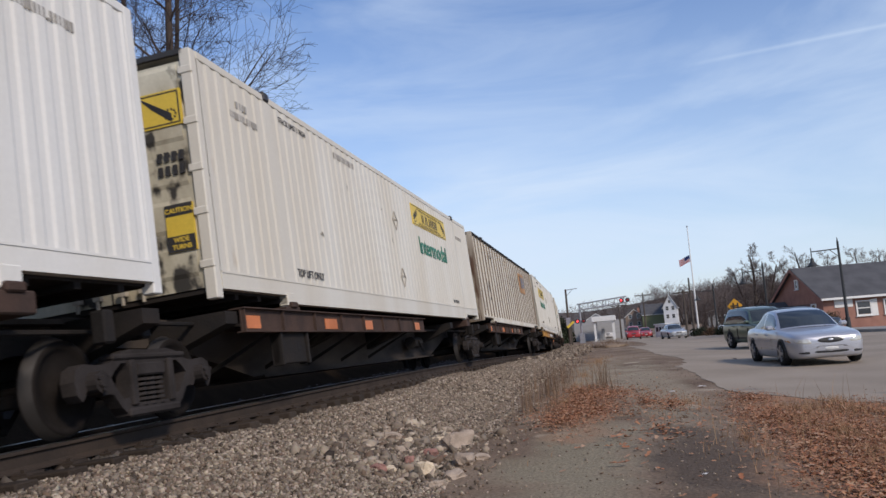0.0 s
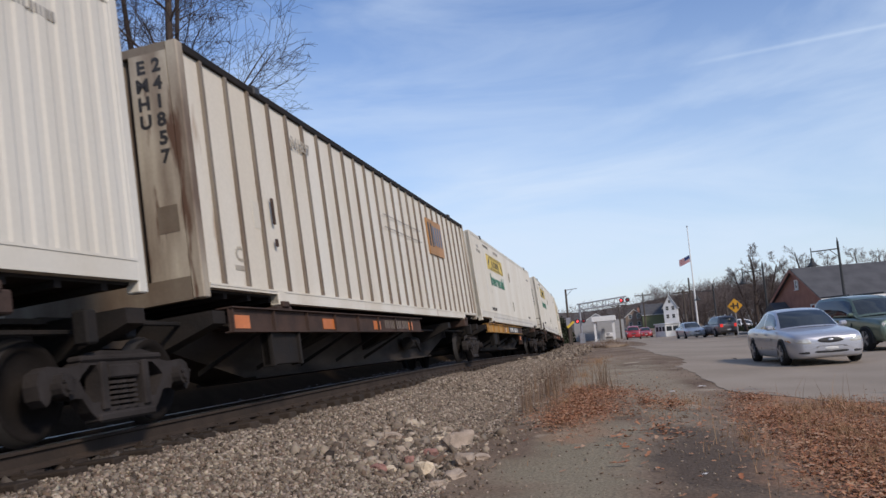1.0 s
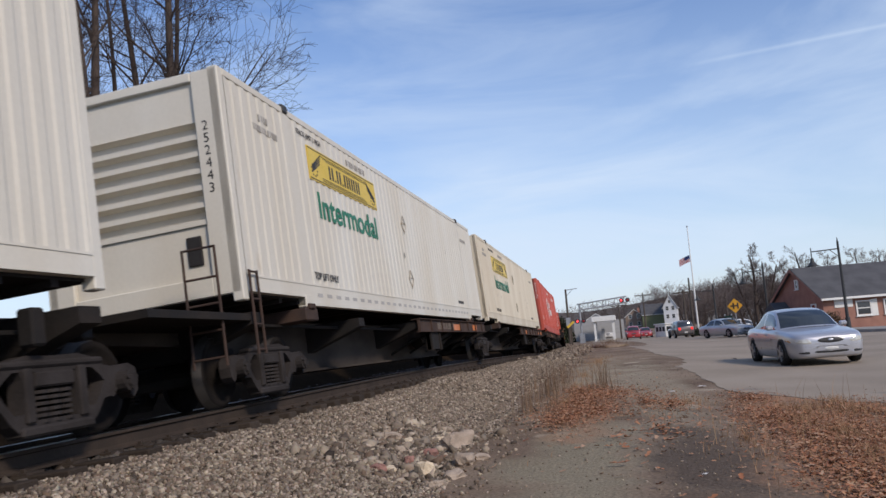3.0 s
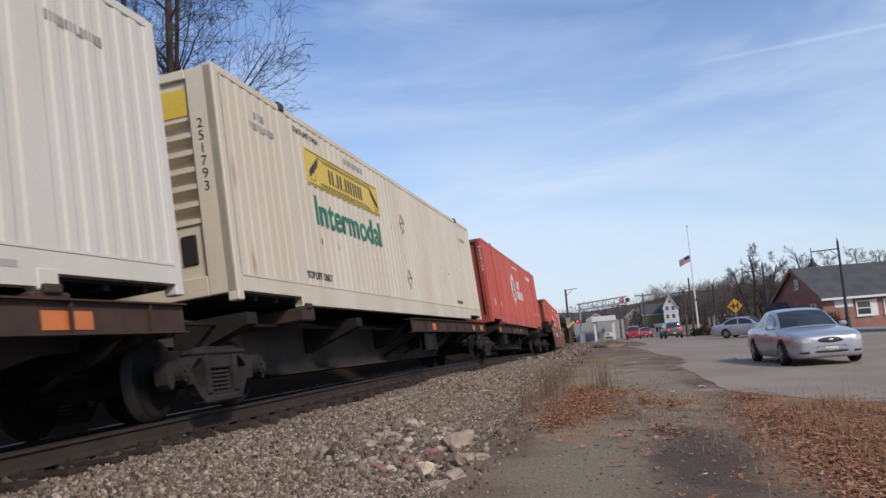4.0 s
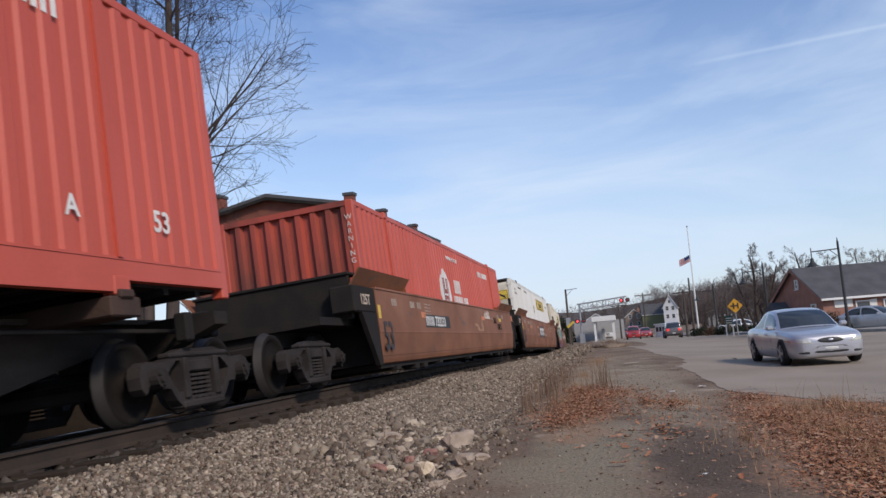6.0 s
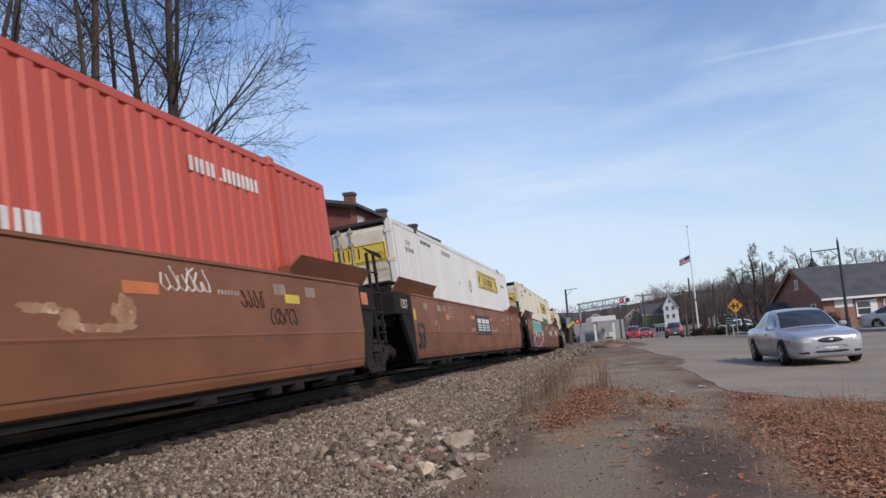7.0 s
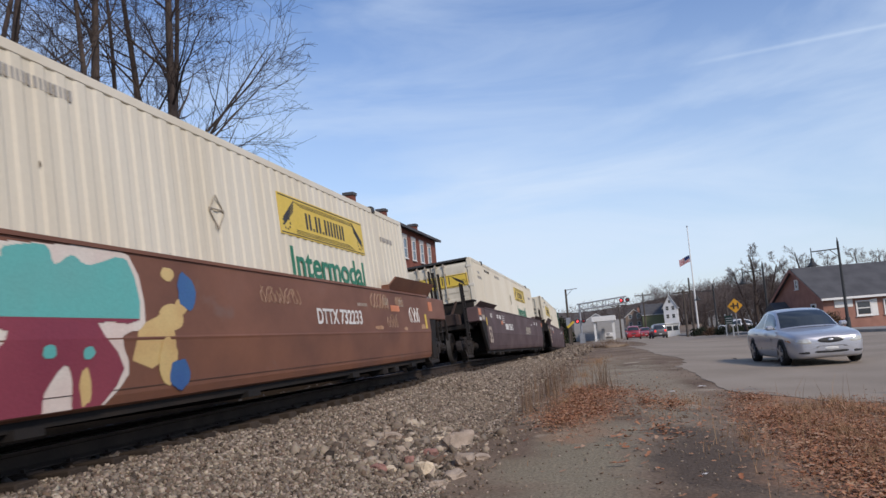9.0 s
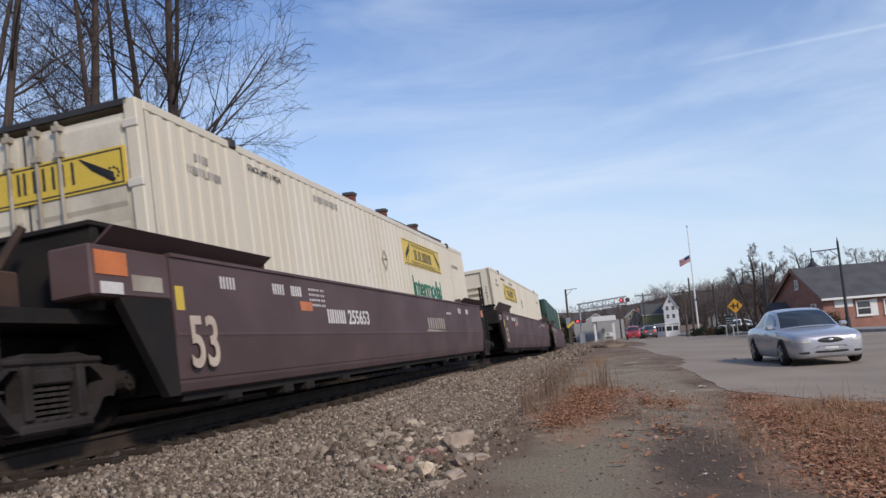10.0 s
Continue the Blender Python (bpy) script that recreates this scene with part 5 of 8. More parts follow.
    if tag == "railway":
        bm = bmesh.new()
        bars(bm, 9.9, 0.8, 1.6, 0.24, (1, 1, 1, 1), y)
        prism(bm, [(9.7, 0.74), (11.9, 0.74), (9.8, 0.79)], "y", y - 0.004, y)
        part("logo_shape", bm, POST_TAN, t, "faded pale block shapes and wedge")
    if art:
        graffiti(t, y)
    for u in trucks:
        truck(t, u)
    RIDERS.append((t, s0, s0 + BOX_L, 0.0))
    return t


def reflect(car, *rows):
    for u, w, z, h, m_ in rows:
        part("reflector", boxes((u, u + w, -1.504, -1.49, z, z + h)), m_, car, "orange reflector plate" if m_ == ORANGE else "yellow reflector plate")


FADED_MARK = mat("faded tan spray", (0.33, 0.22, 0.15), 0.7, 0, (0.24, 0.14, 0.09), 3, 0.7)
WORN_RUST = mat("pale worn rust patch", (0.42, 0.24, 0.13), 0.65, 0, (0.28, 0.13, 0.065), 5, 0.9, spots=(0.55, 0.40, 0.27), spot_at=0.6)
Z_SPINE, Z_WELL = 1.143, 0.2
container("white", Z_SPINE, -9.2, "ribbed", label="white corrugated freight container on a spine wagon")
container("cream", Z_SPINE, 8.01, "doors", (9.55, 13.0, 2.1, 2.6), (9.85, 12.7, 1.46, 0.40), "cream corrugated container with stained doors and yellow panel", sign=(2.03, 2.45))
container("post", Z_SPINE, 25.18, "plain", label="white sheet-and-post container with tan ribs and rust", number="241857")
container("cream", Z_SPINE, 42.28, "ribbed", (2.8, 6.33, 1.88, 2.42), (3.05, 6.15, 1.33, 0.42), "cream corrugated container with ribbed end and yellow panel", number="272906", slots=True)
container("cream", Z_SPINE, 60.99, "ribbed", (2.7, 6.1, 1.98, 2.52), (2.9, 5.9, 1.4, 0.42), "cream corrugated container with ribbed end and yellow panel", number="252443", slots=True)
container("old", Z_SPINE, 78.32, "ribbed", (2.7, 6.38, 1.88, 2.46), (2.85, 6.22, 1.28, 0.46), "dirty cream corrugated container with scuffed side", number="251793", sign=True, lift=2.2)
container("red", Z_SPINE, 96.83, "plain", label="faded red corrugated container with white shield emblem")
container("red", Z_WELL, 117.9, "plain", label="faded red corrugated container sunk in a brown well wagon")
container("white", Z_WELL, 137.73, "doors", (9.47, 13.4, 2.0, 2.56), None, "white corrugated container with yellow panel in a well wagon", sign=(2.05, 2.44))
container("warm", Z_WELL, 157.31, "doors", (9.72, 13.3, 1.92, 2.5), (9.94, 13.1, 1.36, 0.42), "cream corrugated container in a graffiti-sprayed well wagon", sign=(2.05, 2.44))
container("warm", Z_WELL, 181.31, "doors", (9.5, 12.9, 2.02, 2.58), (9.9, 12.6, 1.38, 0.42), "cream corrugated container in a maroon well wagon", sign=(2.05, 2.44))
container("warm", Z_WELL, 202.41, "ribbed", (2.7, 6.3, 1.9, 2.5), None, "cream corrugated container with ribbed end in a well wagon", number="263101")
container("green", Z_WELL, 222.6, "plain", label="dark green freight container in a well wagon")
container("warm", Z_WELL, 243.0, "ribbed", label="cream freight container far down the train", number="263101")

spine(-9.2, reflectors=((12.0, 0.5),), trucks=(-0.8,))
spine(8.01, trucks=(-1.05,), reflectors=((0.45, 0.42), (3.0, 0.5), (4.75, 0.5), (8.1, 0.4)))
spine(25.18, trucks=(-1.2,), reflectors=((0.45, 0.42), (3.2, 0.45), (5.6, 0.4), (7.9, 0.3)), marks=6.3)
spine(42.28, paint=SPINE_YELLOW, numbers="653538", trucks=(-0.95, 15.7), reflectors=())
spine(60.99, (7.8, 16.0), trucks=(1.0,), ladder=True, marks=9.6, reflectors=((11.4, 0.9), (14.0, 0.6)))
spine(78.32, (7.4, 16.1), trucks=(-0.2,), reflectors=((9.2, 0.35), (14.1, 0.3), (15.35, 0.45)))
spine(96.83, trucks=(-0.85, 15.75), reflectors=((0.5, 0.5), (4.6, 0.4)), marks=5.4)
first_well = well(117.9, WELL_BROWN, "weathered brown steel well wagon", (-2.0,), ("732233", 4.2, True), start_unit=False)
second_well = well(137.73, WELL_BROWN, "weathered brown steel well wagon with faded marks", (-1.5,), None, "board")
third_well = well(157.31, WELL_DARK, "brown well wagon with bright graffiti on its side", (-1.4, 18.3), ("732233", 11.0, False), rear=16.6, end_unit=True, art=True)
well(181.31, WELL_PURPLE, "faded maroon steel well wagon with white figures", (-1.2,), ("255653", 4.8, False), "railway", dark_block=False, fig53=CREAM_INK)
well(202.41, WELL_PURPLE, "faded maroon steel well wagon", (-1.9,), None, fig53=CREAM_INK)
well(222.6, WELL_PURPLE, "faded maroon steel well wagon far down the train", (-1.9,), None, fig53=CREAM_INK)
well(243.0, WELL_PURPLE, "faded maroon steel well wagon far down the train", (-1.9, 18.3), None, fig53=CREAM_INK)

reflect(first_well, (10.25, 0.55, 1.1, 0.11, ORANGE), (13.6, 0.45, 1.1, 0.11, SIGN_YELLOW))
scribble(first_well, 10.85, 11.75, 1.27, 0.24, WHITE_INK, 5, -1.5)
scribble(first_well, 12.4, 13.0, 1.12, 0.2, STEEL_DARK, 6, -1.5, label="dark sprayed scrawl")
scribble(first_well, 13.1, 13.9, 0.93, 0.2, STEEL_DARK, 7, -1.5, label="dark sprayed scrawl")
for i, (u, z, a, b) in enumerate(((9.25, 0.95, 0.22, 0.045), (9.95, 0.80, 0.42, 0.04), (10.25, 0.95, 0.16, 0.13), (9.55, 0.86, 0.12, 0.09))):
    scuff(first_well, u, z, a, b, i + 1, WORN_RUST, -1.5)
reflect(second_well, (6.15, 0.62, 1.1, 0.1, ORANGE), (9.33, 0.42, 1.1, 0.09, ORANGE), (13.1, 0.45, 1.02, 0.09, ORANGE))
for i, (u, z, a, b) in enumerate(((6.3, 0.80, 0.3, 0.05), (9.95, 0.80, 0.5, 0.04), (9.6, 0.93, 0.08, 0.09), (10.5, 0.84, 0.12, 0.07), (1.9, 0.93, 0.14, 0.06), (2.1, 0.82, 0.05, 0.09))):
    scuff(second_well, u, z, a, b, i + 11, WORN_RUST, -1.5)
reflect(third_well, (13.75, 0.55, 1.1, 0.11, ORANGE), (1.35, 0.5, 1.14, 0.1, ORANGE), (3.3, 0.4, 1.12, 0.1, ORANGE), (16.2, 0.14, 0.78, 0.3, SIGN_YELLOW))
scribble(third_well, 14.95, 15.75, 1.05, 0.3, WHITE_INK, 3, -1.5, 0.011)
scribble(third_well, 12.6, 13.6, 1.26, 0.26, FADED_MARK, 8, -1.5, 0.013, "faded tan sprayed scrawl")
scribble(third_well, 14.1, 14.6, 1.3, 0.16, FADED_MARK, 9, -1.5, 0.01, "faded tan sprayed scrawl")
scribble(third_well, 13.4, 14.1, 0.92, 0.24, FADED_MARK, 10, -1.5, 0.008, "faded tan sprayed scrawl")
scribble(third_well, 8.4, 9.6, 1.2, 0.2, FADED_MARK, 12, -1.5, 0.008, "faded tan sprayed scrawl")
for i, (u, z, a, b) in enumerate(((14.6, 0.78, 0.12, 0.035), (16.0, 0.82, 0.2, 0.05), (12.9, 0.8, 0.25, 0.03))):
    scuff(third_well, u, z, a, b, i + 21, WORN_RUST, -1.5)


# ---- vehicles ----
from mathutils import bvhtree


def car_paint(name, colour, metal=0.5):
    return mat(name, colour, 0.32, metal, tuple(c * 0.85 for c in colour), 1.2, 0.3, 60, 0.0, coat=0.7, speckle=0.03)


CAR_GLASS = glass("tinted car glass", (0.025, 0.03, 0.032), 0.04)
RUBBER = mat("black rubber tyre", (0.02, 0.02, 0.02), 0.85, 0, (0.035, 0.033, 0.03), 6, 0.6, 40, 0.1)
ALLOY = mat("grey alloy wheel", (0.42, 0.43, 0.45), 0.35, 0.8, (0.3, 0.3, 0.31), 5, 0.5, 40, 0.0)
BLACK_TRIM = mat("black plastic trim", (0.018, 0.018, 0.02), 0.6, 0, (0.03, 0.03, 0.03), 6, 0.5, 40, 0.05)
LAMP_CLEAR = mat("clear headlamp", (0.62, 0.62, 0.58), 0.12, 0.2, (0.5, 0.42, 0.3), 9, 0.5, 40, 0.0, coat=1.0)
LAMP_AMBER = mat("amber lamp lens", (0.55, 0.22, 0.03), 0.2, 0, None, 9, 0.3, 40, 0.0, coat=0.8)
LAMP_RED = mat("red lamp lens", (0.36, 0.012, 0.014), 0.2, 0, None, 9, 0.3, 40, 0.0, coat=0.8)
PLATE = mat("white plate", (0.62, 0.62, 0.6), 0.5, 0, None, 9, 0.3, 40, 0.0)
BRAKE_GLOW = glow("lit brake lamp", (0.9, 0.03, 0.02), 0.5)
ROLLERS = []  # (wheel, pose on its car, radius, car key)

STYLES = {
    # stations: x, bottom, shoulder height, top height at the middle, half width; roof line: x, z, half width
    "sedan": dict(L=5.0, wheels=(1.50, -1.26), r=0.325, belt=(0.92, 0.80, 1.05, -1.80),
                  body=[(2.50, 0.42, 0.58, 0.62, 0.30), (2.48, 0.30, 0.64, 0.69, 0.55), (2.43, 0.22, 0.70, 0.755, 0.70), (2.28, 0.19, 0.75, 0.81, 0.82), (2.0, 0.18, 0.79, 0.86, 0.885), (1.5, 0.175, 0.84, 0.92, 0.915), (1.05, 0.17, 0.88, 0.95, 0.925), (0.0, 0.17, 0.90, 0.96, 0.93),
                        (-1.2, 0.17, 0.92, 0.98, 0.925), (-1.9, 0.19, 0.91, 0.99, 0.89), (-2.3, 0.24, 0.86, 0.95, 0.82), (-2.46, 0.34, 0.72, 0.82, 0.68), (-2.5, 0.42, 0.60, 0.66, 0.5)],
                  roof=[(1.22, 0.93, 0.79), (0.95, 1.08, 0.735), (0.62, 1.25, 0.68), (0.22, 1.39, 0.625), (-0.35, 1.44, 0.61), (-0.95, 1.38, 0.605), (-1.4, 1.19, 0.64), (-1.9, 0.965, 0.73)], screens=((1.16, 0.27), (-1.0, -1.78)),
                  sides=[(0.92, -0.37), (-0.46, -1.50)]),
    "suv": dict(L=4.45, wheels=(1.38, -1.24), r=0.36, belt=(1.08, 0.86, 1.0, -2.1),
                body=[(2.22, 0.42, 0.68, 0.74, 0.66), (2.17, 0.32, 0.82, 0.90, 0.80), (2.0, 0.27, 0.90, 0.98, 0.87), (1.1, 0.25, 1.0, 1.06, 0.90), (0.0, 0.25, 1.05, 1.08, 0.905), (-1.2, 0.25, 1.06, 1.09, 0.90),
                      (-2.0, 0.28, 1.06, 1.09, 0.87), (-2.17, 0.34, 1.0, 1.06, 0.82), (-2.22, 0.45, 0.8, 0.86, 0.76)],
                roof=[(1.1, 1.06, 0.80), (0.75, 1.34, 0.74), (0.35, 1.62, 0.66), (-0.3, 1.72, 0.66), (-1.5, 1.72, 0.65), (-1.95, 1.62, 0.66), (-2.14, 1.07, 0.80)], screens=((1.02, 0.42), (-1.98, -2.13)),
                sides=[(0.85, -0.25), (-0.33, -1.15), (-1.23, -1.92)]),
}


def vehicle(name, label, paint, style="sedan", brake=False, category="car", roof_rack=False, plate_front=True):
    """A car facing its own +x, standing on z = 0."""
    S = STYLES[style]
    t = thing(name, label, category)
    bm = bmesh.new()
    rings = []
    for x, zb, zs, zt, w in smoothed(S["body"], 5):
        half = [(0.0, zb), (w * 0.80, zb), (w * 0.94, zb + 0.07), (w * 0.985, zb + (zs - zb) * 0.30), (w, zb + (zs - zb) * 0.52), (w * 0.985, zb + (zs - zb) * 0.80), (w * 0.93, zs), (w * 0.80, zs + (zt - zs) * 0.62), (w * 0.5, zt - 0.012), (0.0, zt)]
        loop = half + [(-y, z) for y, z in half[-2:0:-1]]
        rings.append([bm.verts.new((x, y, z)) for y, z in smoothed(loop, 2, True)])
    n = len(rings[0])
    for a, b in zip(rings, rings[1:]):
        for i in range(n):
            bm.faces.new((a[i], a[(i + 1) % n], b[(i + 1) % n], b[i]))
    bm.faces.new(rings[0])
    bm.faces.new(rings[-1])
    bmesh.ops.recalc_face_normals(bm, faces=bm.faces)
    skin = bvhtree.BVHTree.FromBMesh(bm)
    part("body", bm, paint, t, smooth=True)

    def inlay(name_, outline, material, label_="", out=0.006):
        """A lens or grille that follows the skin of the nose; outline: points (y, z)."""
        cy, cz = sum(p[0] for p in outline) / len(outline), sum(p[1] for p in outline) / len(outline)
        b2 = bmesh.new()
        rows = []
        for k in (1.0, 0.8, 0.4, 0.04):
            row = []
            for y, z in smoothed(outline, 3, True):
                hit = skin.ray_cast(Vector((4, cy + (y - cy) * k, cz + (z - cz) * k)), Vector((-1, 0, 0)))[0]
                row.append(((hit.x if hit else 1.9) + (out if k < 1 else -0.01), cy + (y - cy) * k, cz + (z - cz) * k))
            rows.append(row + row[:1])
        sheet(b2, rows)
        bmesh.ops.remove_doubles(b2, verts=b2.verts, dist=0.0005)
        bmesh.ops.recalc_face_normals(b2, faces=b2.faces)
        return part(name_, b2, material, t, label_, smooth=True)

    # cabin: one skin, cut into painted shell and panes
    zb, wb, xf, xr = S["belt"]
    R = S["roof"]
    (f0, f1), (r0, r1) = S["screens"]
    rows = []
    for x, z, w in smoothed(R, 7):
        side = [(wb + 0.005 + (w - wb) * q + 0.025 * math.sin(math.pi * q), zb + (z - 0.045 - zb) * q) for q in np.linspace(0, 1, 13)]
        over = smoothed([(w, z - 0.045), (w * 0.93, z - 0.012), (w * 0.72, z + 0.008), (w * 0.36, z + 0.022), (0.0, z + 0.027)], 3)[1:]
        half = side + [tuple(p) for p in over]
        row = []
        for s in (1, -1):
            pts = half if s > 0 else half[-2::-1]
            for y, zz in pts:
                bow = 0.24 * max(0.0, min(1.0, (x - 0.1) / 0.9)) - 0.14 * max(0.0, min(1.0, (-x - 0.8) / 0.9))
                row.append(((x, z, w), (x - bow * (y / wb) ** 2, s * y, zz)))
        rows.append(row)
    panes = {"shell": bmesh.new(), "windscreen": bmesh.new(), "rear_window": bmesh.new()}
    for a, b in zip(rows, rows[1:]):
        for i in range(len(a) - 1):
            pts = [a[i][1], a[i + 1][1], b[i + 1][1], b[i][1]]
            c = sum((Vector(p) for p in pts), Vector()) / 4
            (x, z, w) = tuple((p + q) / 2 for p, q in zip(a[i][0], b[i][0]))
            key = "shell"
            if abs(c.y) < w - 0.055 and f1 < x < f0 and c.z > z - 0.05:
                key = "windscreen"
            elif abs(c.y) < w - 0.06 and r1 < x < r0 and c.z > z - 0.05:
                key = "rear_window"
            elif zb + 0.025 < c.z < z - 0.075:
                for k, (x1, x2) in enumerate(S["sides"]):
                    if x2 < x < x1:
                        key = ("side_window", k, c.y > 0)
            g = panes[key] if key in panes else panes.setdefault(key, bmesh.new())
            g.faces.new([g.verts.new(p) for p in pts])
    for key, g in panes.items():
        bmesh.ops.remove_doubles(g, verts=g.verts, dist=0.0005)
        bmesh.ops.recalc_face_normals(g, faces=g.faces)
        nm = "cabin" if key == "shell" else key if isinstance(key, str) else key[0]
        part(nm, g, paint if nm == "cabin" else CAR_GLASS, t, "" if nm == "cabin" else "dark glass", smooth=True)
    zt = max(z for _, z, _ in R)
    for s in (-1, 1):
        part("mirror", boxes((0.66, 0.80, s * 0.86, s * 1.04, zb + 0.0, zb + 0.12), bevel=0.035), paint, t)
        part("door_moulding", boxes((-1.0, 1.0, s * 0.905, s * (0.935 if style == "sedan" else 0.915), 0.44, 0.48)), paint if style == "sedan" else BLACK_TRIM, t)
        for x in (0.15, -0.85):
            part("door_handle", boxes((x - 0.09, x + 0.09, s * 0.9, s * 0.94, zb - 0.14, zb - 0.11)), paint, t)
        for x, gap in ((0.66, 0), (-0.4, 0), (-1.3, 0)):
            part("door_gap", boxes((x - 0.003, x + 0.003, s * 0.86, s * 0.928, 0.40, zb - 0.22)), BLACK_TRIM, t)
    # wheels
    r = S["r"]
    for x in S["wheels"]:
        for s in (-1, 1):
            bm = bmesh.new()
            arch = [(x + (r + 0.04) * math.cos(a), r + 0.01 + (r + 0.04) * math.sin(a)) for a in np.linspace(-0.35, math.pi + 0.35, 22)]
            prism(bm, arch, "y", s * 0.60, s * (0.926 if style == "sedan" else 0.910))
            part("wheel_arch", bm, BLACK_TRIM, t)
            bm = bmesh.new()
            prof = [(0.74, 0.55), (0.76, 0.97), (0.80, 1.0), (0.90, 1.0), (0.945, 0.96), (0.95, 0.70)]
            q = 26
            rg = [[bm.verts.new((r * k * math.cos(2 * math.pi * i / q), s * y, r * k * math.sin(2 * math.pi * i / q))) for i in range(q)] for y, k in prof]
            for a, b in zip(rg, rg[1:]):
                for i in range(q):
                    bm.faces.new((a[i], a[(i + 1) % q], b[(i + 1) % q], b[i]))
            bmesh.ops.recalc_face_normals(bm, faces=bm.faces)
            w = part("wheel", bm, RUBBER, t, "black tyre", smooth=True)
            w.matrix_basis = pose(x, 0, r)
            bm = bmesh.new()
            tube(bm, (0, s * 0.90, 0), (0, s * 0.953, 0), r * 0.70, r * 0.68, n=24)
            dark = len(bm.faces)
            tube(bm, (0, s * 0.93, 0), (0, s * 0.957, 0), r * 0.58, r * 0.57, n=20)
            bm.faces.ensure_lookup_table()
            for fc in bm.faces[dark:]:
                fc.material_index = 1
            for i in range(5):
                a = 2 * math.pi * i / 5
                vs = box(bm, 0.05, r * 0.66, s * 0.953, s * 0.968, -0.038, 0.038)
                bmesh.ops.rotate(bm, verts=vs, cent=(0, 0, 0), matrix=Matrix.Rotation(a, 3, "Y"))
            tube(bm, (0, s * 0.95, 0), (0, s * 0.968, 0), 0.06, n=12)
            part("rim", bm, [ALLOY, BLACK_TRIM], w, "grey alloy rim")
            ROLLERS.append((w, pose(x, 0, r), r, t))
    # face
    f = S["body"][1][0]
    zs = S["body"][1][2]
    sedan = style == "sedan"
    for s in (-1, 1):
        if sedan:
            inlay("headlamp", [(s * 0.43, 0.565), (s * 0.60, 0.548), (s * 0.78, 0.575), (s * 0.86, 0.64), (s * 0.80, 0.675), (s * 0.62, 0.69), (s * 0.47, 0.66)], LAMP_CLEAR, "clear headlamp")
            inlay("indicator", [(s * 0.845, 0.59), (s * 0.885, 0.615), (s * 0.895, 0.66), (s * 0.865, 0.655)], LAMP_AMBER, "amber indicator lens", 0.004)
            inlay("fog_grille", [(s * 0.52, 0.30), (s * 0.74, 0.315), (s * 0.76, 0.36), (s * 0.52, 0.365)], BLACK_TRIM, "", 0.003)
        else:
            part("headlamp", boxes((f - 0.2, f + 0.02, s * 0.48, s * 0.80, zs - 0.14, zs + 0.04), bevel=0.04), LAMP_CLEAR, t, "clear headlamp")
            part("indicator", boxes((f - 0.3, f - 0.12, s * 0.7, s * 0.80, zs - 0.06, zs + 0.02), bevel=0.02), LAMP_AMBER, t, "amber indicator lens")
            part("fog_grille", boxes((f - 0.1, f + 0.015, s * 0.46, s * 0.70, 0.33, 0.41), bevel=0.015), BLACK_TRIM, t)
        rr = S["body"][-1][0]
        z0 = 0.66 if sedan else 0.78
        part("tail_lamp", boxes((rr - 0.0, rr + 0.14, s * 0.48, s * 0.74, z0, z0 + (0.13 if sedan else 0.28)), bevel=0.02), BRAKE_GLOW if brake else LAMP_RED, t, "red tail lamp")
    if sedan:
        oval = [(0.36 * math.cos(a), 0.625 + 0.072 * math.sin(a)) for a in np.linspace(0, 2 * math.pi, 14, endpoint=False)]
        g = inlay("grille", oval, BLACK_TRIM, "dark oval grille", 0.008)
        inlay("grille_rim", [(y * 1.07, 0.625 + (z - 0.625) * 1.22) for y, z in oval], ALLOY, "bright grille rim", 0.003)
        inlay("badge", [(0.08 * math.cos(a), 0.635 + 0.032 * math.sin(a)) for a in np.linspace(0, 2 * math.pi, 12, endpoint=False)], ALLOY, "plain oval badge", 0.016)
        inlay("air_intake", [(-0.40, 0.315), (0.40, 0.315), (0.43, 0.375), (0.17, 0.375), (0.16, 0.36), (-0.16, 0.36), (-0.17, 0.375), (-0.43, 0.375)], BLACK_TRIM, "", 0.003)
        inlay("bumper_groove", [(-0.62, 0.478), (0.62, 0.478), (0.62, 0.488), (-0.62, 0.488)], BLACK_TRIM, "", 0.002)
        if plate_front:
            inlay("front_plate", [(-0.15, 0.385), (0.15, 0.385), (0.15, 0.46), (-0.15, 0.46)], PLATE, "white plate", 0.012)
    else:
        bm = bmesh.new()
        pts = [(0.34 * math.cos(a), zs - 0.06 + 0.11 * math.sin(a)) for a in np.linspace(0, 2 * math.pi, 20, endpoint=False)]
        prism(bm, pts, "x", f - 0.1, f + 0.05)
        g = part("grille", bm, BLACK_TRIM, t, "dark oval grille")
        part("grille_bar", boxes((f + 0.045, f + 0.06, -0.3, 0.3, zs - 0.08, zs - 0.03)), ALLOY, g)
        part("air_intake", boxes((f - 0.1, f + 0.03, -0.44, 0.44, 0.345, 0.415), bevel=0.015), BLACK_TRIM, t)
        part("bumper_lip", boxes((f - 0.15, f + 0.02, -0.62, 0.62, 0.22, 0.29), bevel=0.02), BLACK_TRIM, t)
        if plate_front:
            part("front_plate", boxes((f + 0.03, f + 0.05, -0.16, 0.16, 0.40, 0.51)), PLATE, t, "white plate")
    rr = S["body"][-1][0]
    part("rear_plate", boxes((rr - 0.02, rr + 0.02, -0.16, 0.16, 0.52, 0.64)), PLATE, t, "white plate")
    part("rear_bumper", boxes((rr - 0.03, rr + 0.12, -0.72, 0.72, 0.36, 0.52), bevel=0.04), paint if sedan else BLACK_TRIM, t)
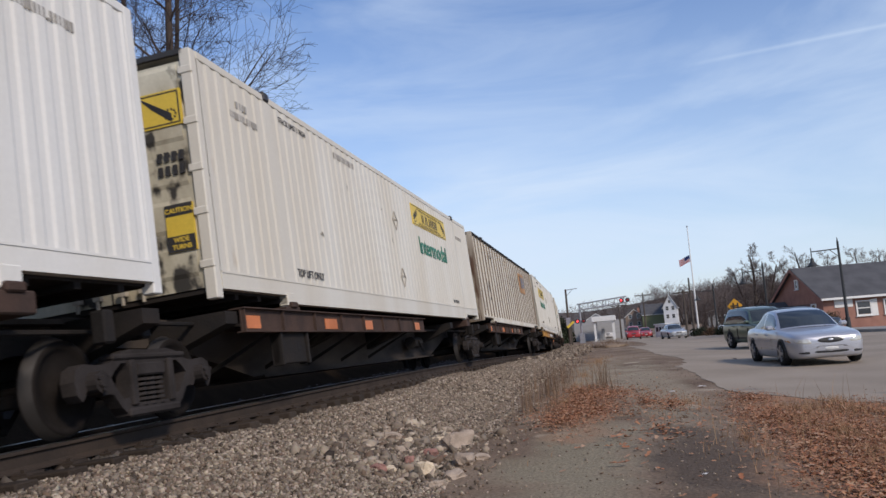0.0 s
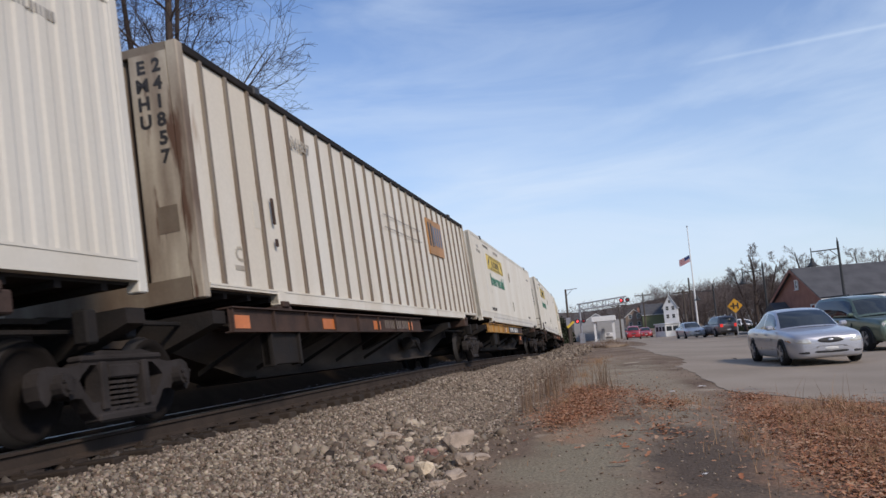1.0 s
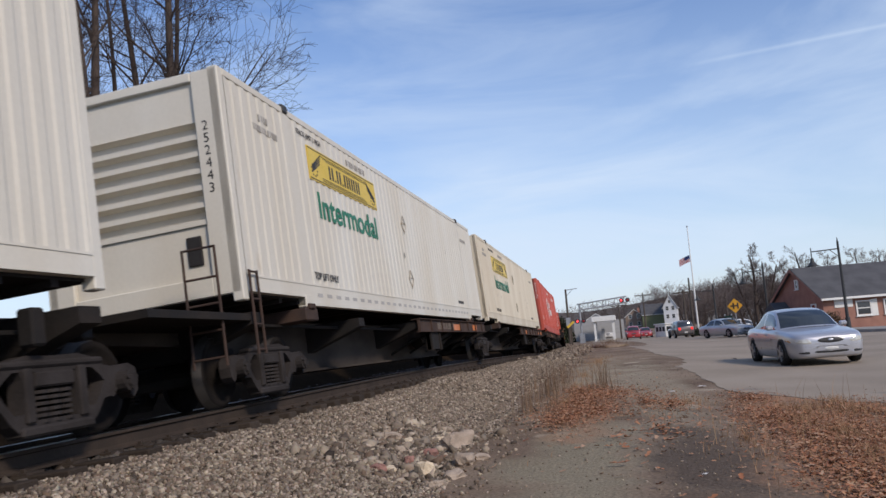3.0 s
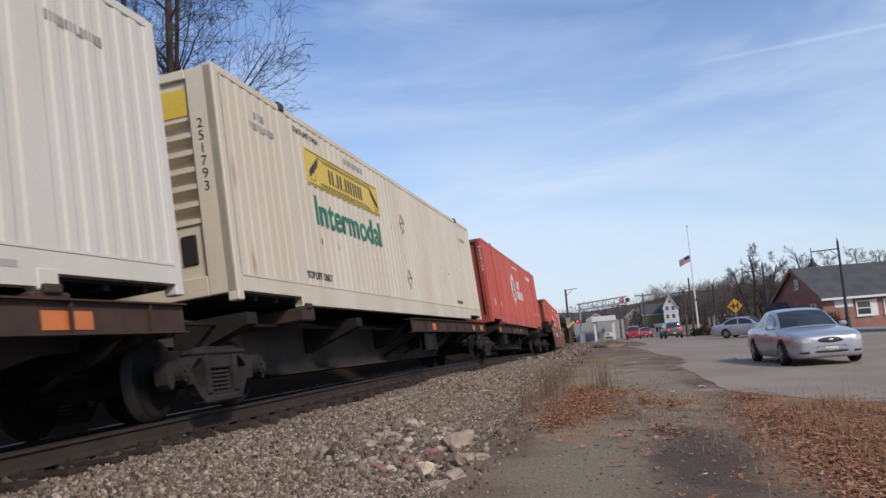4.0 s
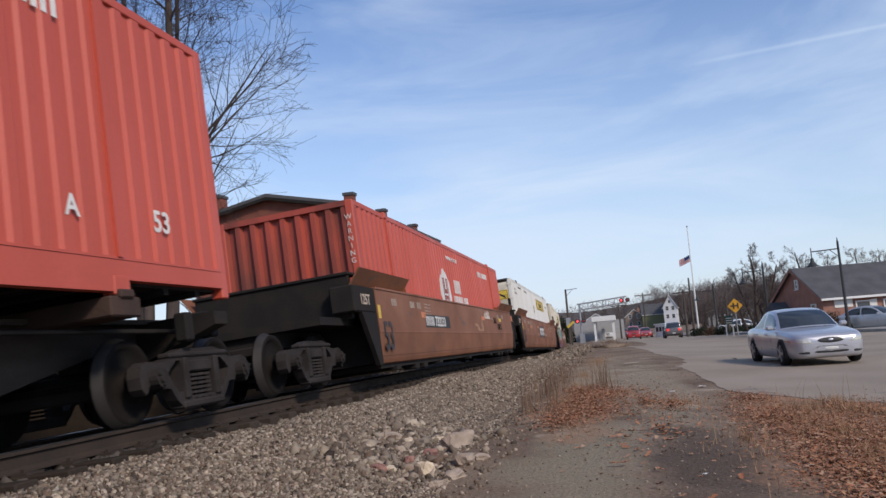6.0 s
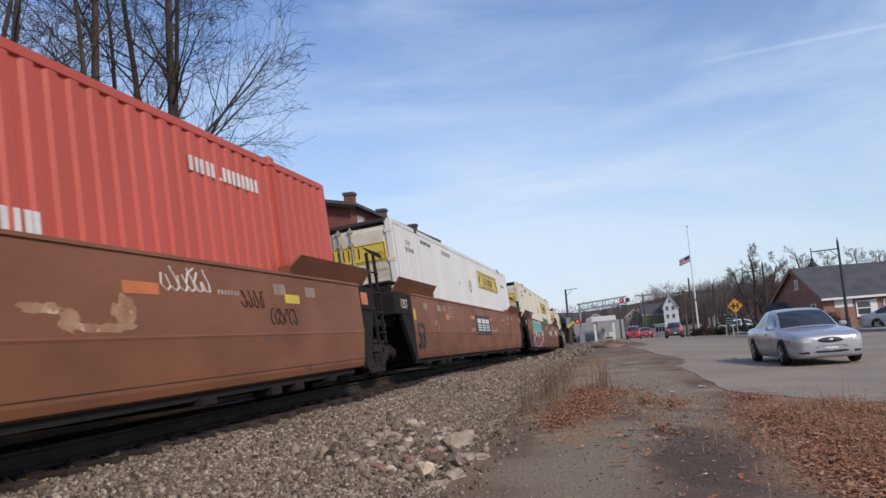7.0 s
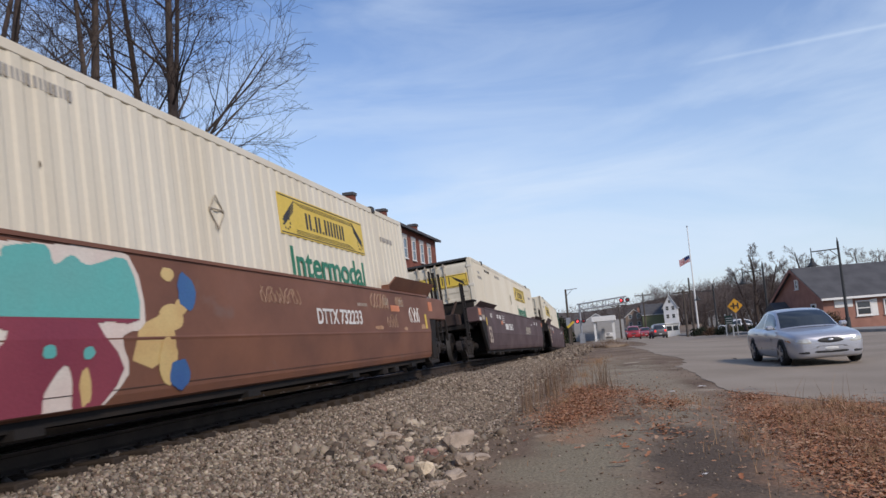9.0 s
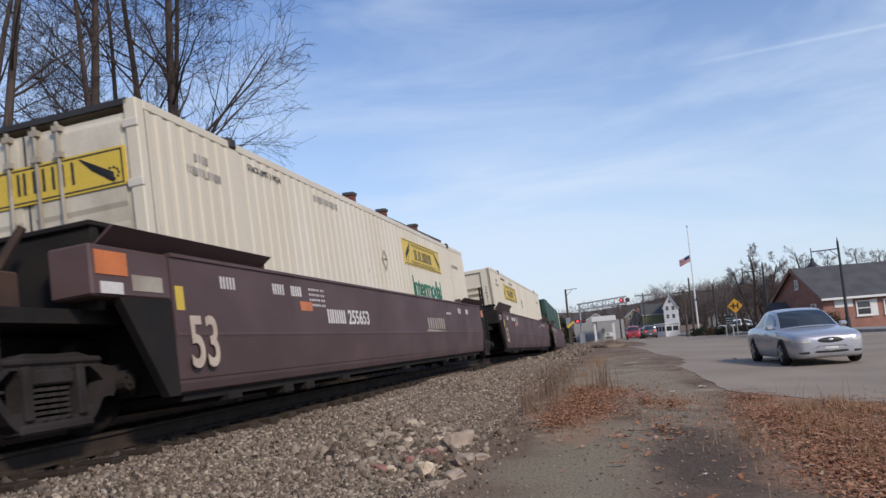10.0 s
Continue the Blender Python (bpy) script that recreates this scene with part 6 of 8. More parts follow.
    if roof_rack:
        for s in (-1, 1):
            part("roof_rail", boxes((-1.6, 0.2, s * 0.56, s * 0.6, zt + 0.03, zt + 0.08), bevel=0.01), BLACK_TRIM, t)
    return t


def road_z(x, y):
    return ground_z(x, y) + 0.03


def standing(t, x, y, heading):
    t.matrix_basis = pose(x, y, road_z(x, y), 0, 0, heading)
    return t


SILVER = car_paint("silver-blue car paint", (0.47, 0.475, 0.51))
SILVER_B = car_paint("pale silver car paint", (0.46, 0.48, 0.50))
GREEN_PAINT = car_paint("sage green car paint", (0.13, 0.17, 0.13))
BLACK_PAINT = car_paint("black-blue car paint", (0.016, 0.02, 0.026), 0.2)
BROWN_PAINT = car_paint("grey-brown car paint", (0.14, 0.125, 0.125))
RED_PAINT = car_paint("red car paint", (0.42, 0.03, 0.035), 0.1)
WHITE_PAINT = car_paint("white car paint", (0.68, 0.68, 0.68), 0.0)

standing(vehicle("sedan", "silver-blue four-door sedan parked on worn asphalt", SILVER), 24.0, -10.15, 185.5)

# cars on the street: (time, x, y, heading)
DRIVES = []
green_suv = vehicle("suv", "sage green sport utility car driving down the street", GREEN_PAINT, "suv", roof_rack=True)
DRIVES.append((green_suv, [(q, 36.75 - 7.7 * q, -11.2 - 2.08 * q, 195.1) for q in (0.0, 0.5, 1.0, 1.5, 2.0, 4.0, 6.0, 8.0, 10.0)]))
black_suv = vehicle("suv", "black sport utility car driving down the street", BLACK_PAINT, "suv", roof_rack=True)
DRIVES.append((black_suv, [(q, 48.7 - 5.6 * (q - 0.4), -17.0 - 3.3 * (q - 0.4), 210.5) for q in (0.0, 0.5, 1.0, 2.0, 4.0, 6.0, 8.0, 10.0)]))
silver_two = vehicle("sedan", "pale silver sedan turning slowly on the street", SILVER_B)
DRIVES.append((silver_two, [(0.0, 86.0, -10.3, 190), (0.5, 82.0, -10.9, 190), (1.3, 76.0, -11.7, 190), (2.5, 69.6, -13.0, 200), (3.2, 65.6, -13.3, 218), (3.8, 62.4, -13.8, 242), (4.4, 59.6, -15.1, 238), (5.0, 56.7, -17.5, 232), (5.4, 54.8, -18.8, 228), (5.7, 53.5, -19.6, 226), (6.3, 52.4, -20.4, 226), (6.8, 51.6, -20.9, 226), (7.1, 50.6, -21.6, 226), (7.6, 48.6, -23.6, 226), (8.5, 44.8, -27.6, 226), (10.0, 38.0, -34.6, 226)]))
brown_suv = vehicle("suv", "grey-brown sport utility car with lit brake lamps", BROWN_PAINT, "suv", brake=True)
DRIVES.append((brown_suv, [(0.0, 68.0, -15.9, 15), (0.5, 72.0, -14.5, 15), (1.3, 76.5, -13.3, 12), (2.5, 84.5, -11.7, 10), (3.8, 89.9, -10.43, 8), (4.5, 92.9, -10.27, 4), (5.5, 93.4, -10.45, 2), (7.0, 94.3, -10.84, 0), (7.8, 97.0, -10.82, 6), (8.2, 99.0, -10.32, 10), (8.6, 102.0, -9.84, 8), (9.0, 105.5, -9.53, 6), (9.4, 109.0, -9.1, 5), (10.0, 115.0, -8.69, 4)]))


# ---- the street's far side: poles, signal bridge, houses, woods ----
def spot(deg, r):
    """A place by its bearing and distance from the tripod."""
    a = radians(deg)
    return r * math.cos(a), -5.48 + r * math.sin(a)


POLE_BLACK = mat("black painted pole", (0.022, 0.024, 0.026), 0.5, 0, (0.04, 0.04, 0.04), 4, 0.5, 40, 0.05)
POLE_WOOD = mat("weathered wooden pole", (0.095, 0.08, 0.068), 0.9, 0, (0.06, 0.05, 0.042), 3, 0.7, 30, 0.3, (1, 1, 0.2))
GALV = mat("galvanised steel", (0.42, 0.43, 0.44), 0.45, 0.7, (0.33, 0.33, 0.34), 3, 0.6, 30, 0.05)
WHITE_PAINTED = mat("white paint on wood", (0.72, 0.72, 0.70), 0.6, 0, (0.6, 0.59, 0.56), 2, 0.5, 30, 0.05)
SHINGLE = mat("grey asphalt shingle", (0.10, 0.10, 0.105), 0.95, 0, (0.07, 0.07, 0.075), 1.2, 0.7, 30, 0.3)
BRICK = mat("red brick", (0.33, 0.175, 0.135), 0.9, 0, (0.24, 0.125, 0.10), 1.5, 0.7, 40, 0.3)
PANE = glass("window glass", (0.035, 0.04, 0.045), 0.06)


def street_lamp(deg, r, h, arm, side=1):
    x, y = spot(deg, r)
    t = thing("street_lamp", "black street lamp with a bell shade on a side arm", "street lamp", "street lamps", pose(x, y, ground_z(x, y)))
    bm = bmesh.new()
    tube(bm, (0, 0, 0), (0, 0, 0.9), 0.17, 0.14, n=12)
    tube(bm, (0, 0, 0.9), (0, 0, h), 0.10, 0.065, n=12)
    tube(bm, (0, 0, h), (0, 0, h + 0.25), 0.05, 0.01, n=8)
    part("post", bm, POLE_BLACK, t)
    bm = bmesh.new()
    ay = side * arm
    tube(bm, (0, 0, h - 0.45), (0, ay, h - 0.5), 0.035, n=8)
    tube(bm, (0, 0, h - 0.95), (0, side * 0.5, h - 0.48), 0.022, n=8)
    tube(bm, (0, ay, h - 0.25), (0, ay, h - 0.85), 0.03, n=8)
    part("arm", bm, POLE_BLACK, t)
    bm = bmesh.new()
    prof = [(0.03, -0.85), (0.10, -0.92), (0.13, -1.12), (0.26, -1.30), (0.42, -1.38), (0.40, -1.39), (0.0, -1.33)]
    n = 16
    rg = [[bm.verts.new((k * math.cos(2 * math.pi * i / n), ay + k * math.sin(2 * math.pi * i / n), h + z)) for i in range(n)] for k, z in prof[:-1]]
    for a, b in zip(rg, rg[1:]):
        for i in range(n):
            bm.faces.new((a[i], a[(i + 1) % n], b[(i + 1) % n], b[i]))
    bm.faces.new(rg[-1])
    part("shade", bm, POLE_BLACK, t, "black bell shade", smooth=True)
    return t


street_lamp(-13.98, 54.0, 5.5, 1.55)
street_lamp(-9.35, 66.0, 5.35, 1.5)
street_lamp(-6.1, 90.0, 5.2, 1.7)


def utility_pole(deg, r, h, arms=1, lean=0.0):
    x, y = spot(deg, r)
    t = thing("utility_pole", "weathered wooden utility pole with cross-arm", "utility pole", "utility poles", pose(x, y, ground_z(x, y), 0, lean))
    bm = bmesh.new()
    tube(bm, (0, 0, 0), (0, 0, h), 0.14, 0.09, n=10)
    part("pole", bm, POLE_WOOD, t)
    for i in range(arms):
        z = h - 0.4 - 0.8 * i
        part("cross_arm", boxes((-0.06, 0.06, -1.2, 1.2, z, z + 0.12)), POLE_WOOD, t)
        for yy in (-1.1, -0.6, 0.6, 1.1):
            bm = bmesh.new()
            tube(bm, (0, yy, z + 0.12), (0, yy, z + 0.3), 0.045, 0.03, n=8)
            part("insulator", bm, GALV, t)
    return t


utility_pole(-4.58, 95.0, 6.6, 0)
utility_pole(-4.13, 98.0, 5.5, 1)
utility_pole(-1.44, 125.0, 6.6, 1)
utility_pole(-6.82, 85.0, 4.1, 0)
utility_pole(0.25, 122.0, 5.2, 1)


def mast_lamp():
    x, y = spot(3.78, 112.0)
    t = thing("line_pole", "weathered pole with a bracket arm beside the crossing", "utility pole", "", pose(x, y, ground_z(x, y)))
    bm = bmesh.new()
    tube(bm, (0, 0, 0), (0, 0, 7.5), 0.18, 0.13, n=10)
    part("pole", bm, POLE_WOOD, t)
    bm = bmesh.new()
    tube(bm, (0, 0, 7.4), (0, -1.6, 7.5), 0.05, n=8)
    tube(bm, (0, 0, 6.5), (0, -0.9, 7.4), 0.03, n=8)
    part("bracket", bm, GALV, t)
    part("equipment_box", boxes((-0.35, -0.1, -0.3, 0.3, 2.5, 3.6), bevel=0.03), GALV, t)


mast_lamp()

SIGNAL_RED = glow("lit red crossing lamp", (1.0, 0.05, 0.06), 3.5)


def signal_pair(bm_list, t, x, y, z, lit=0):
    for i, dy in enumerate((0.42, -0.42)):
        bm = bmesh.new()
        tube(bm, (x - 0.02, y + dy, z), (x + 0.12, y + dy, z), 0.30, n=20)
        d = part("signal_backing", bm, POLE_BLACK, t, "black signal backing disc")
        bm = bmesh.new()
        tube(bm, (x - 0.20, y + dy, z), (x - 0.02, y + dy, z), 0.12, 0.12, n=16)
        part("signal_lens", bm, SIGNAL_RED if i == lit else LAMP_RED, d, "lit red lamp" if i == lit else "dark red lamp")


def crossing_signal():
    """Cantilever of the level crossing: mast, trussed arm and red lamps."""
    x, y = spot(2.93, 112.0)
    t = thing("crossing_signal", "galvanised cantilever crossing signal with red lamps", "crossing signal", "", pose(x, y, ground_z(x, y)))
    bm = bmesh.new()
    tube(bm, (0, 0, 0), (0, 0, 5.4), 0.15, 0.12, n=12)
    tube(bm, (0.5, 0, 0), (0.5, 0, 5.4), 0.06, n=10)
    part("mast", bm, GALV, t)
    part("mast_base", boxes((-0.35, 0.35, -0.35, 0.35, 0.0, 1.3), bevel=0.04), GALV, t)
    top, low, end = 5.3, 4.5, -6.4
    for z, nm in ((top, "top_chord"), (low, "bottom_chord")):
        bm = bmesh.new()
        for xx in (-0.25, 0.3):
            tube(bm, (xx, 0.3, z), (xx, end, z + 0.55), 0.085, n=8)
        part(nm, bm, GALV, t)
    for i in range(6):
        yy = -1.2 * i
        zz = 0.55 * (-yy / 6.4)
        bm = bmesh.new()
        tube(bm, (-0.25, yy, low + zz), (-0.25, yy, top + zz), 0.06, n=6)
        tube(bm, (-0.25, yy, top + zz), (-0.25, max(yy - 1.2, end), low + zz + 0.1), 0.03, n=6)
        part("truss_web", bm, GALV, t)
    signal_pair(None, t, -0.4, -6.1, 5.35)
    signal_pair(None, t, -0.4, 0.0, 3.0, 0)


crossing_signal()


def crossbuck():
    x, y = spot(3.64, 74.0)
    t = thing("crossing_sign", "wooden post with a faded yellow sign board", "sign", "", pose(x, y, ground_z(x, y)))
    bm = bmesh.new()
    tube(bm, (0, 0, 0), (0, 0, 2.2), 0.07, 0.06, n=8)
    part("post", bm, POLE_WOOD, t)
    bm = bmesh.new()
    vs = box(bm, -0.1, -0.07, -0.4, 0.4, -0.1, 0.1)
    bmesh.ops.rotate(bm, verts=vs, cent=(0, 0, 0), matrix=Matrix.Rotation(radians(-38), 3, "X"))
    bmesh.ops.translate(bm, verts=vs, vec=(0, 0, 1.95))
    part("board", bm, SIGN_YELLOW, t)


crossbuck()


def warning_sign():
    x, y = spot(-7.35, 68.0)
    t = thing("warning_sign", "yellow diamond road sign with black junction symbol", "road sign", "", pose(x, y, ground_z(x, y), 0, 0, -8))
    bm = bmesh.new()
    tube(bm, (0, 0, 0), (0, 0, 2.9), 0.04, n=8)
    part("post", bm, GALV, t)
    bm = bmesh.new()
    c, h = 2.42, 0.58
    prism(bm, [(0, c - h), (h, c), (0, c + h), (-h, c)], "x", -0.07, -0.045)
    face = part("sign_face", bm, mat("bright yellow sign", (0.72, 0.36, 0.02), 0.5, 0, None, 2, 0.2, 30, 0.0), t)
    bm = boxes((-0.076, -0.069, -0.28, -0.16, c - 0.24, c + 0.24), (-0.076, -0.069, 0.05, 0.17, c - 0.24, c + 0.24), (-0.076, -0.069, -0.16, 0.34, c - 0.06, c + 0.06))
    part("symbol", bm, INK, face, "black junction symbol")


warning_sign()


def board_sign():
    x, y = spot(-6.86, 74.0)
    t = thing("notice_board", "dark green notice board on white posts", "sign", "", pose(x, y, ground_z(x, y), 0, 0, -7))
    for yy in (-0.28, 0.28):
        part("post", boxes((-0.05, 0.05, yy - 0.05, yy + 0.05, 0, 1.9)), WHITE_PAINTED, t)
    b = part("board", boxes((-0.09, -0.05, -0.33, 0.33, 1.0, 1.75), bevel=0.02), mat("dark green board", (0.02, 0.07, 0.045), 0.5), t)
    bm = bmesh.new()
    for i in range(3):
        box(bm, -0.1, -0.088, -0.24, 0.24, 1.1 + 0.2 * i, 1.16 + 0.2 * i)
    part("text_bars", bm, WHITE_INK, b)


board_sign()


def flagpole():
    x, y = spot(-4.88, 110.0)
    t = thing("flagpole", "tall white flagpole with flag at half mast", "flagpole", "", pose(x, y, ground_z(x, y)))
    bm = bmesh.new()
    tube(bm, (0, 0, 0), (0, 0, 14.2), 0.12, 0.05, n=10)
    part("pole", bm, WHITE_PAINTED, t)
    bm = bmesh.new()
    bmesh.ops.create_uvsphere(bm, u_segments=10, v_segments=8, radius=0.12, matrix=Matrix.Translation((0, 0, 14.3)))
    part("finial", bm, GALV, t)
    return t, x, y


FLAG_RED, FLAG_WHITE, FLAG_BLUE = mat("red flag cloth", (0.36, 0.03, 0.04), 0.9), mat("white flag cloth", (0.55, 0.53, 0.54), 0.9), mat("navy flag cloth", (0.03, 0.045, 0.13), 0.9)
POLE, FLAG_X, FLAG_Y = flagpole()
FLAG_Z = ground_z(FLAG_X, FLAG_Y) + 10.5
FLAG_PIECES = []


def make_flag():
    """The cloth hangs in upright strips that swing about the pole."""
    t = tagged(new("flag"), "striped red and white flag with navy canton", "flag")
    n, w = 6, 1.4 / 6
    for i in range(n):
        bm = bmesh.new()
        for k in range(13):
            z = -0.86 * k / 13
            mi = 2 if (k < 7 and i < 3) else (0 if k % 2 == 0 else 1)
            vs = [bm.verts.new(p) for p in ((0, 0, z), (0, w * 1.02, z), (0, w * 1.02, z - 0.86 / 13), (0, 0, z - 0.86 / 13))]
            bm.faces.new(vs).material_index = mi
        p = part("flag_strip", bm, [FLAG_RED, FLAG_WHITE, FLAG_BLUE], t)
        FLAG_PIECES.append((p, i, w))
    t.matrix_basis = pose(FLAG_X, FLAG_Y + 0.1, FLAG_Z)
    return t


make_flag()


def window_unit(parent, x, y, z, w, h, m, sashes=2):
    """A window in a wall: white frame, sill, two panes; m carries it from wall space, in which it faces -y."""
    f = part("window", boxes((-w / 2 - 0.09, -w / 2, -0.05, 0.06, -0.08, h + 0.08), (w / 2, w / 2 + 0.09, -0.05, 0.06, -0.08, h + 0.08), (-w / 2, w / 2, -0.05, 0.06, h, h + 0.08), (-w / 2, w / 2, -0.05, 0.06, -0.08, 0), (-w / 2, w / 2, -0.035, 0.03, h / 2 - 0.03, h / 2 + 0.03)), WHITE_PAINTED, parent, "white window frame")
    f.matrix_basis = m @ Matrix.Translation((x, y, z))
    for k in range(2):
        part("pane", boxes((-w / 2, w / 2, -0.012, 0.004, k * h / 2 + 0.03, (k + 1) * h / 2 - 0.03)), PANE, f)
    part("sill", boxes((-w / 2 - 0.15, w / 2 + 0.15, -0.1, 0.0, -0.14, -0.08)), WHITE_PAINTED, f)
    return f


def gable_house(name, label, m, w, d, eave, ridge, wall_mat, roof_mat, windows=(), side_windows=(), trim=WHITE_PAINTED, door=None, chimney=None, over=0.3):
    """A house in its own space: the gable end faces -y and spans x from 0 to w; the ridge runs back along y for d metres."""
    t = thing(name, label, "house", "", m)
    bm = bmesh.new()
    prism(bm, [(0, 0), (w, 0), (w, eave), (w / 2, ridge), (0, eave)], "y", 0, d)
    part("wall", bm, wall_mat, t)
    k = (ridge - eave) / (w / 2)
    for s in (0, 1):
        x0, x1 = (-over, w / 2) if s == 0 else (w + over, w / 2)
        z0 = eave - over * k
        bm = bmesh.new()
        prism(bm, [(x0, z0 + 0.02), (x1, ridge + 0.02), (x1, ridge + 0.2), (x0, z0 + 0.18)], "y", -over, d + over)
        r = part("roof", bm, roof_mat, t)
        bm = bmesh.new()
        prism(bm, [(x0, z0 - 0.05), (x1, ridge - 0.05), (x1, ridge + 0.14), (x0, z0 + 0.14)], "y", -over - 0.04, -over - 0.002)
        part("fascia", bm, trim, r, "white trim board")
        part("gutter", boxes((min(x0, x0 + (0.12 if s else -0.12)), max(x0, x0 + (0.12 if s else -0.12)), -over, d + over, z0 + 0.02, z0 + 0.15)), trim, r, "white gutter")
    for x, z, ww, hh in windows:
        window_unit(t, x, -0.02, z, ww, hh, Matrix.Identity(4))
    turn = Matrix.Translation((w, 0, 0)) @ Matrix.Rotation(math.pi / 2, 4, "Z")
    for y, z, ww, hh in side_windows:
        window_unit(t, y, -0.02, z, ww, hh, turn)
    if door:
        x, ww, hh = door
        dd = part("door", boxes((x - ww / 2, x + ww / 2, -0.05, 0.02, 0.02, hh), bevel=0.01), trim, t)
        part("door_panel", boxes((x - ww / 2 + 0.12, x + ww / 2 - 0.12, -0.06, -0.045, 0.2, hh - 0.2)), PANE, dd)
    if chimney:
        x, y, h = chimney
        c = part("chimney", boxes((x - 0.35, x + 0.35, y - 0.35, y + 0.35, eave, ridge + h)), BRICK, t)
        part("chimney_cap", boxes((x - 0.42, x + 0.42, y - 0.42, y + 0.42, ridge + h, ridge + h + 0.12)), SHINGLE, c)
    return t


def facing(deg, r, turn):
    """Place of a house whose gable's left corner stands at a bearing; turn: its heading, 0 faces along -y."""
    x, y = spot(deg, r)
    return pose(x, y, ground_z(x, y), 0, 0, turn)


# brick office: the gable faces the camera's side, the long wall with windows runs away to the right
def brick_office():
    m = Matrix.Translation((64.2, -16.4, -1.08)) @ Matrix.Rotation(radians(-166), 4, "Z")
    t = thing("brick_office", "low red brick office with grey shingle roof", "house", "", pose(56.6, -18.2, -1.08, 0, 0, 14))
    W, D, E, R = 7.2, 16.0, 2.22, 4.3
    bm = bmesh.new()
    prism(bm, [(0, 0), (W, 0), (W, E), (W / 2, R), (0, E)], "y", -D, 0)
    part("wall", bm, BRICK, t)
    k = (R - E) / (W / 2)
    for s in (0, 1):
        x0, x1 = (-0.35, W / 2) if s == 0 else (W + 0.35, W / 2)
        z0 = E - 0.35 * k
        bm = bmesh.new()
        prism(bm, [(x0, z0 + 0.02), (x1, R + 0.02), (x1, R + 0.16), (x0, z0 + 0.16)], "y", -D - 0.3, 0.25)
        r = part("roof", bm, SHINGLE, t, "grey shingle roof slope")
        part("gutter", boxes((x0 - 0.1, x0 + 0.02, -D - 0.3, 0.25, z0, z0 + 0.14)), WHITE_PAINTED, r, "white gutter")
        bm = bmesh.new()
        prism(bm, [(x0, z0 - 0.1), (x1, R - 0.1), (x1, R + 0.1), (x0, z0 + 0.1)], "y", 0.252, 0.285)
        part("fascia", bm, BRICK, r)
    turn = Matrix.Rotation(-math.pi / 2, 4, "Z")
    for y in (2.65, 4.5, 7.4, 9.3, 12.0):
        window_unit(t, y, -0.02, 0.95, 0.85, 0.82, turn)
        part("window_panel", boxes((-0.03, -0.003, -y - 0.93, -y - 0.55, 0.8, 1.9)), WHITE_PAINTED, t, "white panel beside the window")
    part("sign_panel", boxes((-0.05, -0.003, -1.95, -0.75, 1.5, 2.0)), WHITE_PAINTED, t, "long white panel under the eave")
    # gable: vent windows, porch with its own little gable
    back = Matrix.Rotation(math.pi, 4, "Z")
    window_unit(t, -W / 2 + 0.35, -0.02, 3.05, 0.3, 0.5, back)
    window_unit(t, -1.2, -0.02, 0.8, 0.5, 1.0, back)
    porch = part("porch", boxes((4.6, 6.2, 0.02, 1.0, 0.0, 1.6)), WHITE_PAINTED, t, "white entrance porch")
    bm = bmesh.new()
    prism(bm, [(4.45, 1.6), (5.4, 2.2), (6.35, 1.6)], "y", 0.02, 1.15)
    part("porch_roof", bm, SHINGLE, porch)
    part("porch_door", boxes((5.0, 5.8, 1.0, 1.03, 0.05, 1.5)), BRICK, porch)
    return t


brick_office()
OLIVE = mat("olive green siding", (0.17, 0.18, 0.10), 0.8, 0, (0.13, 0.14, 0.085), 2, 0.5, 30, 0.1, (0.2, 0.2, 6))
TAN_SIDING = mat("brown clapboard siding", (0.27, 0.20, 0.155), 0.8, 0, (0.2, 0.15, 0.12), 2, 0.5, 30, 0.1, (0.2, 0.2, 6))
WHITE_SIDING = mat("white clapboard siding", (0.64, 0.65, 0.66), 0.7, 0, (0.52, 0.53, 0.55), 2, 0.5, 30, 0.1, (0.2, 0.2, 6))
GREY_SIDING = mat("grey clapboard siding", (0.38, 0.38, 0.38), 0.8, 0, (0.3, 0.3, 0.3), 2, 0.5, 30, 0.1, (0.2, 0.2, 6))
gable_house("house", "brown clapboard house with a dark gable roof", facing(-0.15, 262, -90), 5.4, 9, 4.0, 6.1, TAN_SIDING, SHINGLE, ((1.4, 3.4, 0.9, 1.2), (4.0, 3.4, 0.9, 1.2), (1.4, 1.0, 0.9, 1.2), (4.0, 1.0, 0.9, 1.2)), chimney=(4.2, 4, 0.6))
gable_house("house", "olive green house with a grey shingle roof", facing(-2.74, 256, 1), 9.0, 6.5, 4.2, 7.3, OLIVE, SHINGLE, ((3.0, 1.2, 0.9, 1.3), (6.0, 1.2, 0.9, 1.3)))
gable_house("house", "white clapboard house with a tall gable", facing(-2.72, 250, -96), 3.9, 9, 6.0, 9.4, WHITE_SIDING, SHINGLE, ((1.1, 5.0, 0.8, 1.2), (2.8, 5.0, 0.8, 1.2), (1.1, 2.6, 0.8, 1.2), (2.8, 2.6, 0.8, 1.2), (1.95, 7.1, 0.7, 0.9)), ((2.0, 4.6, 0.8, 1.2), (4.5, 4.6, 0.8, 1.2)))
gable_house("house", "grey clapboard house behind the crossing", facing(2.6, 235, -90), 6.0, 8, 3.6, 5.4, GREY_SIDING, SHINGLE, ((1.0, 1.6, 0.7, 1.0), (2.8, 1.6, 0.7, 1.0)))
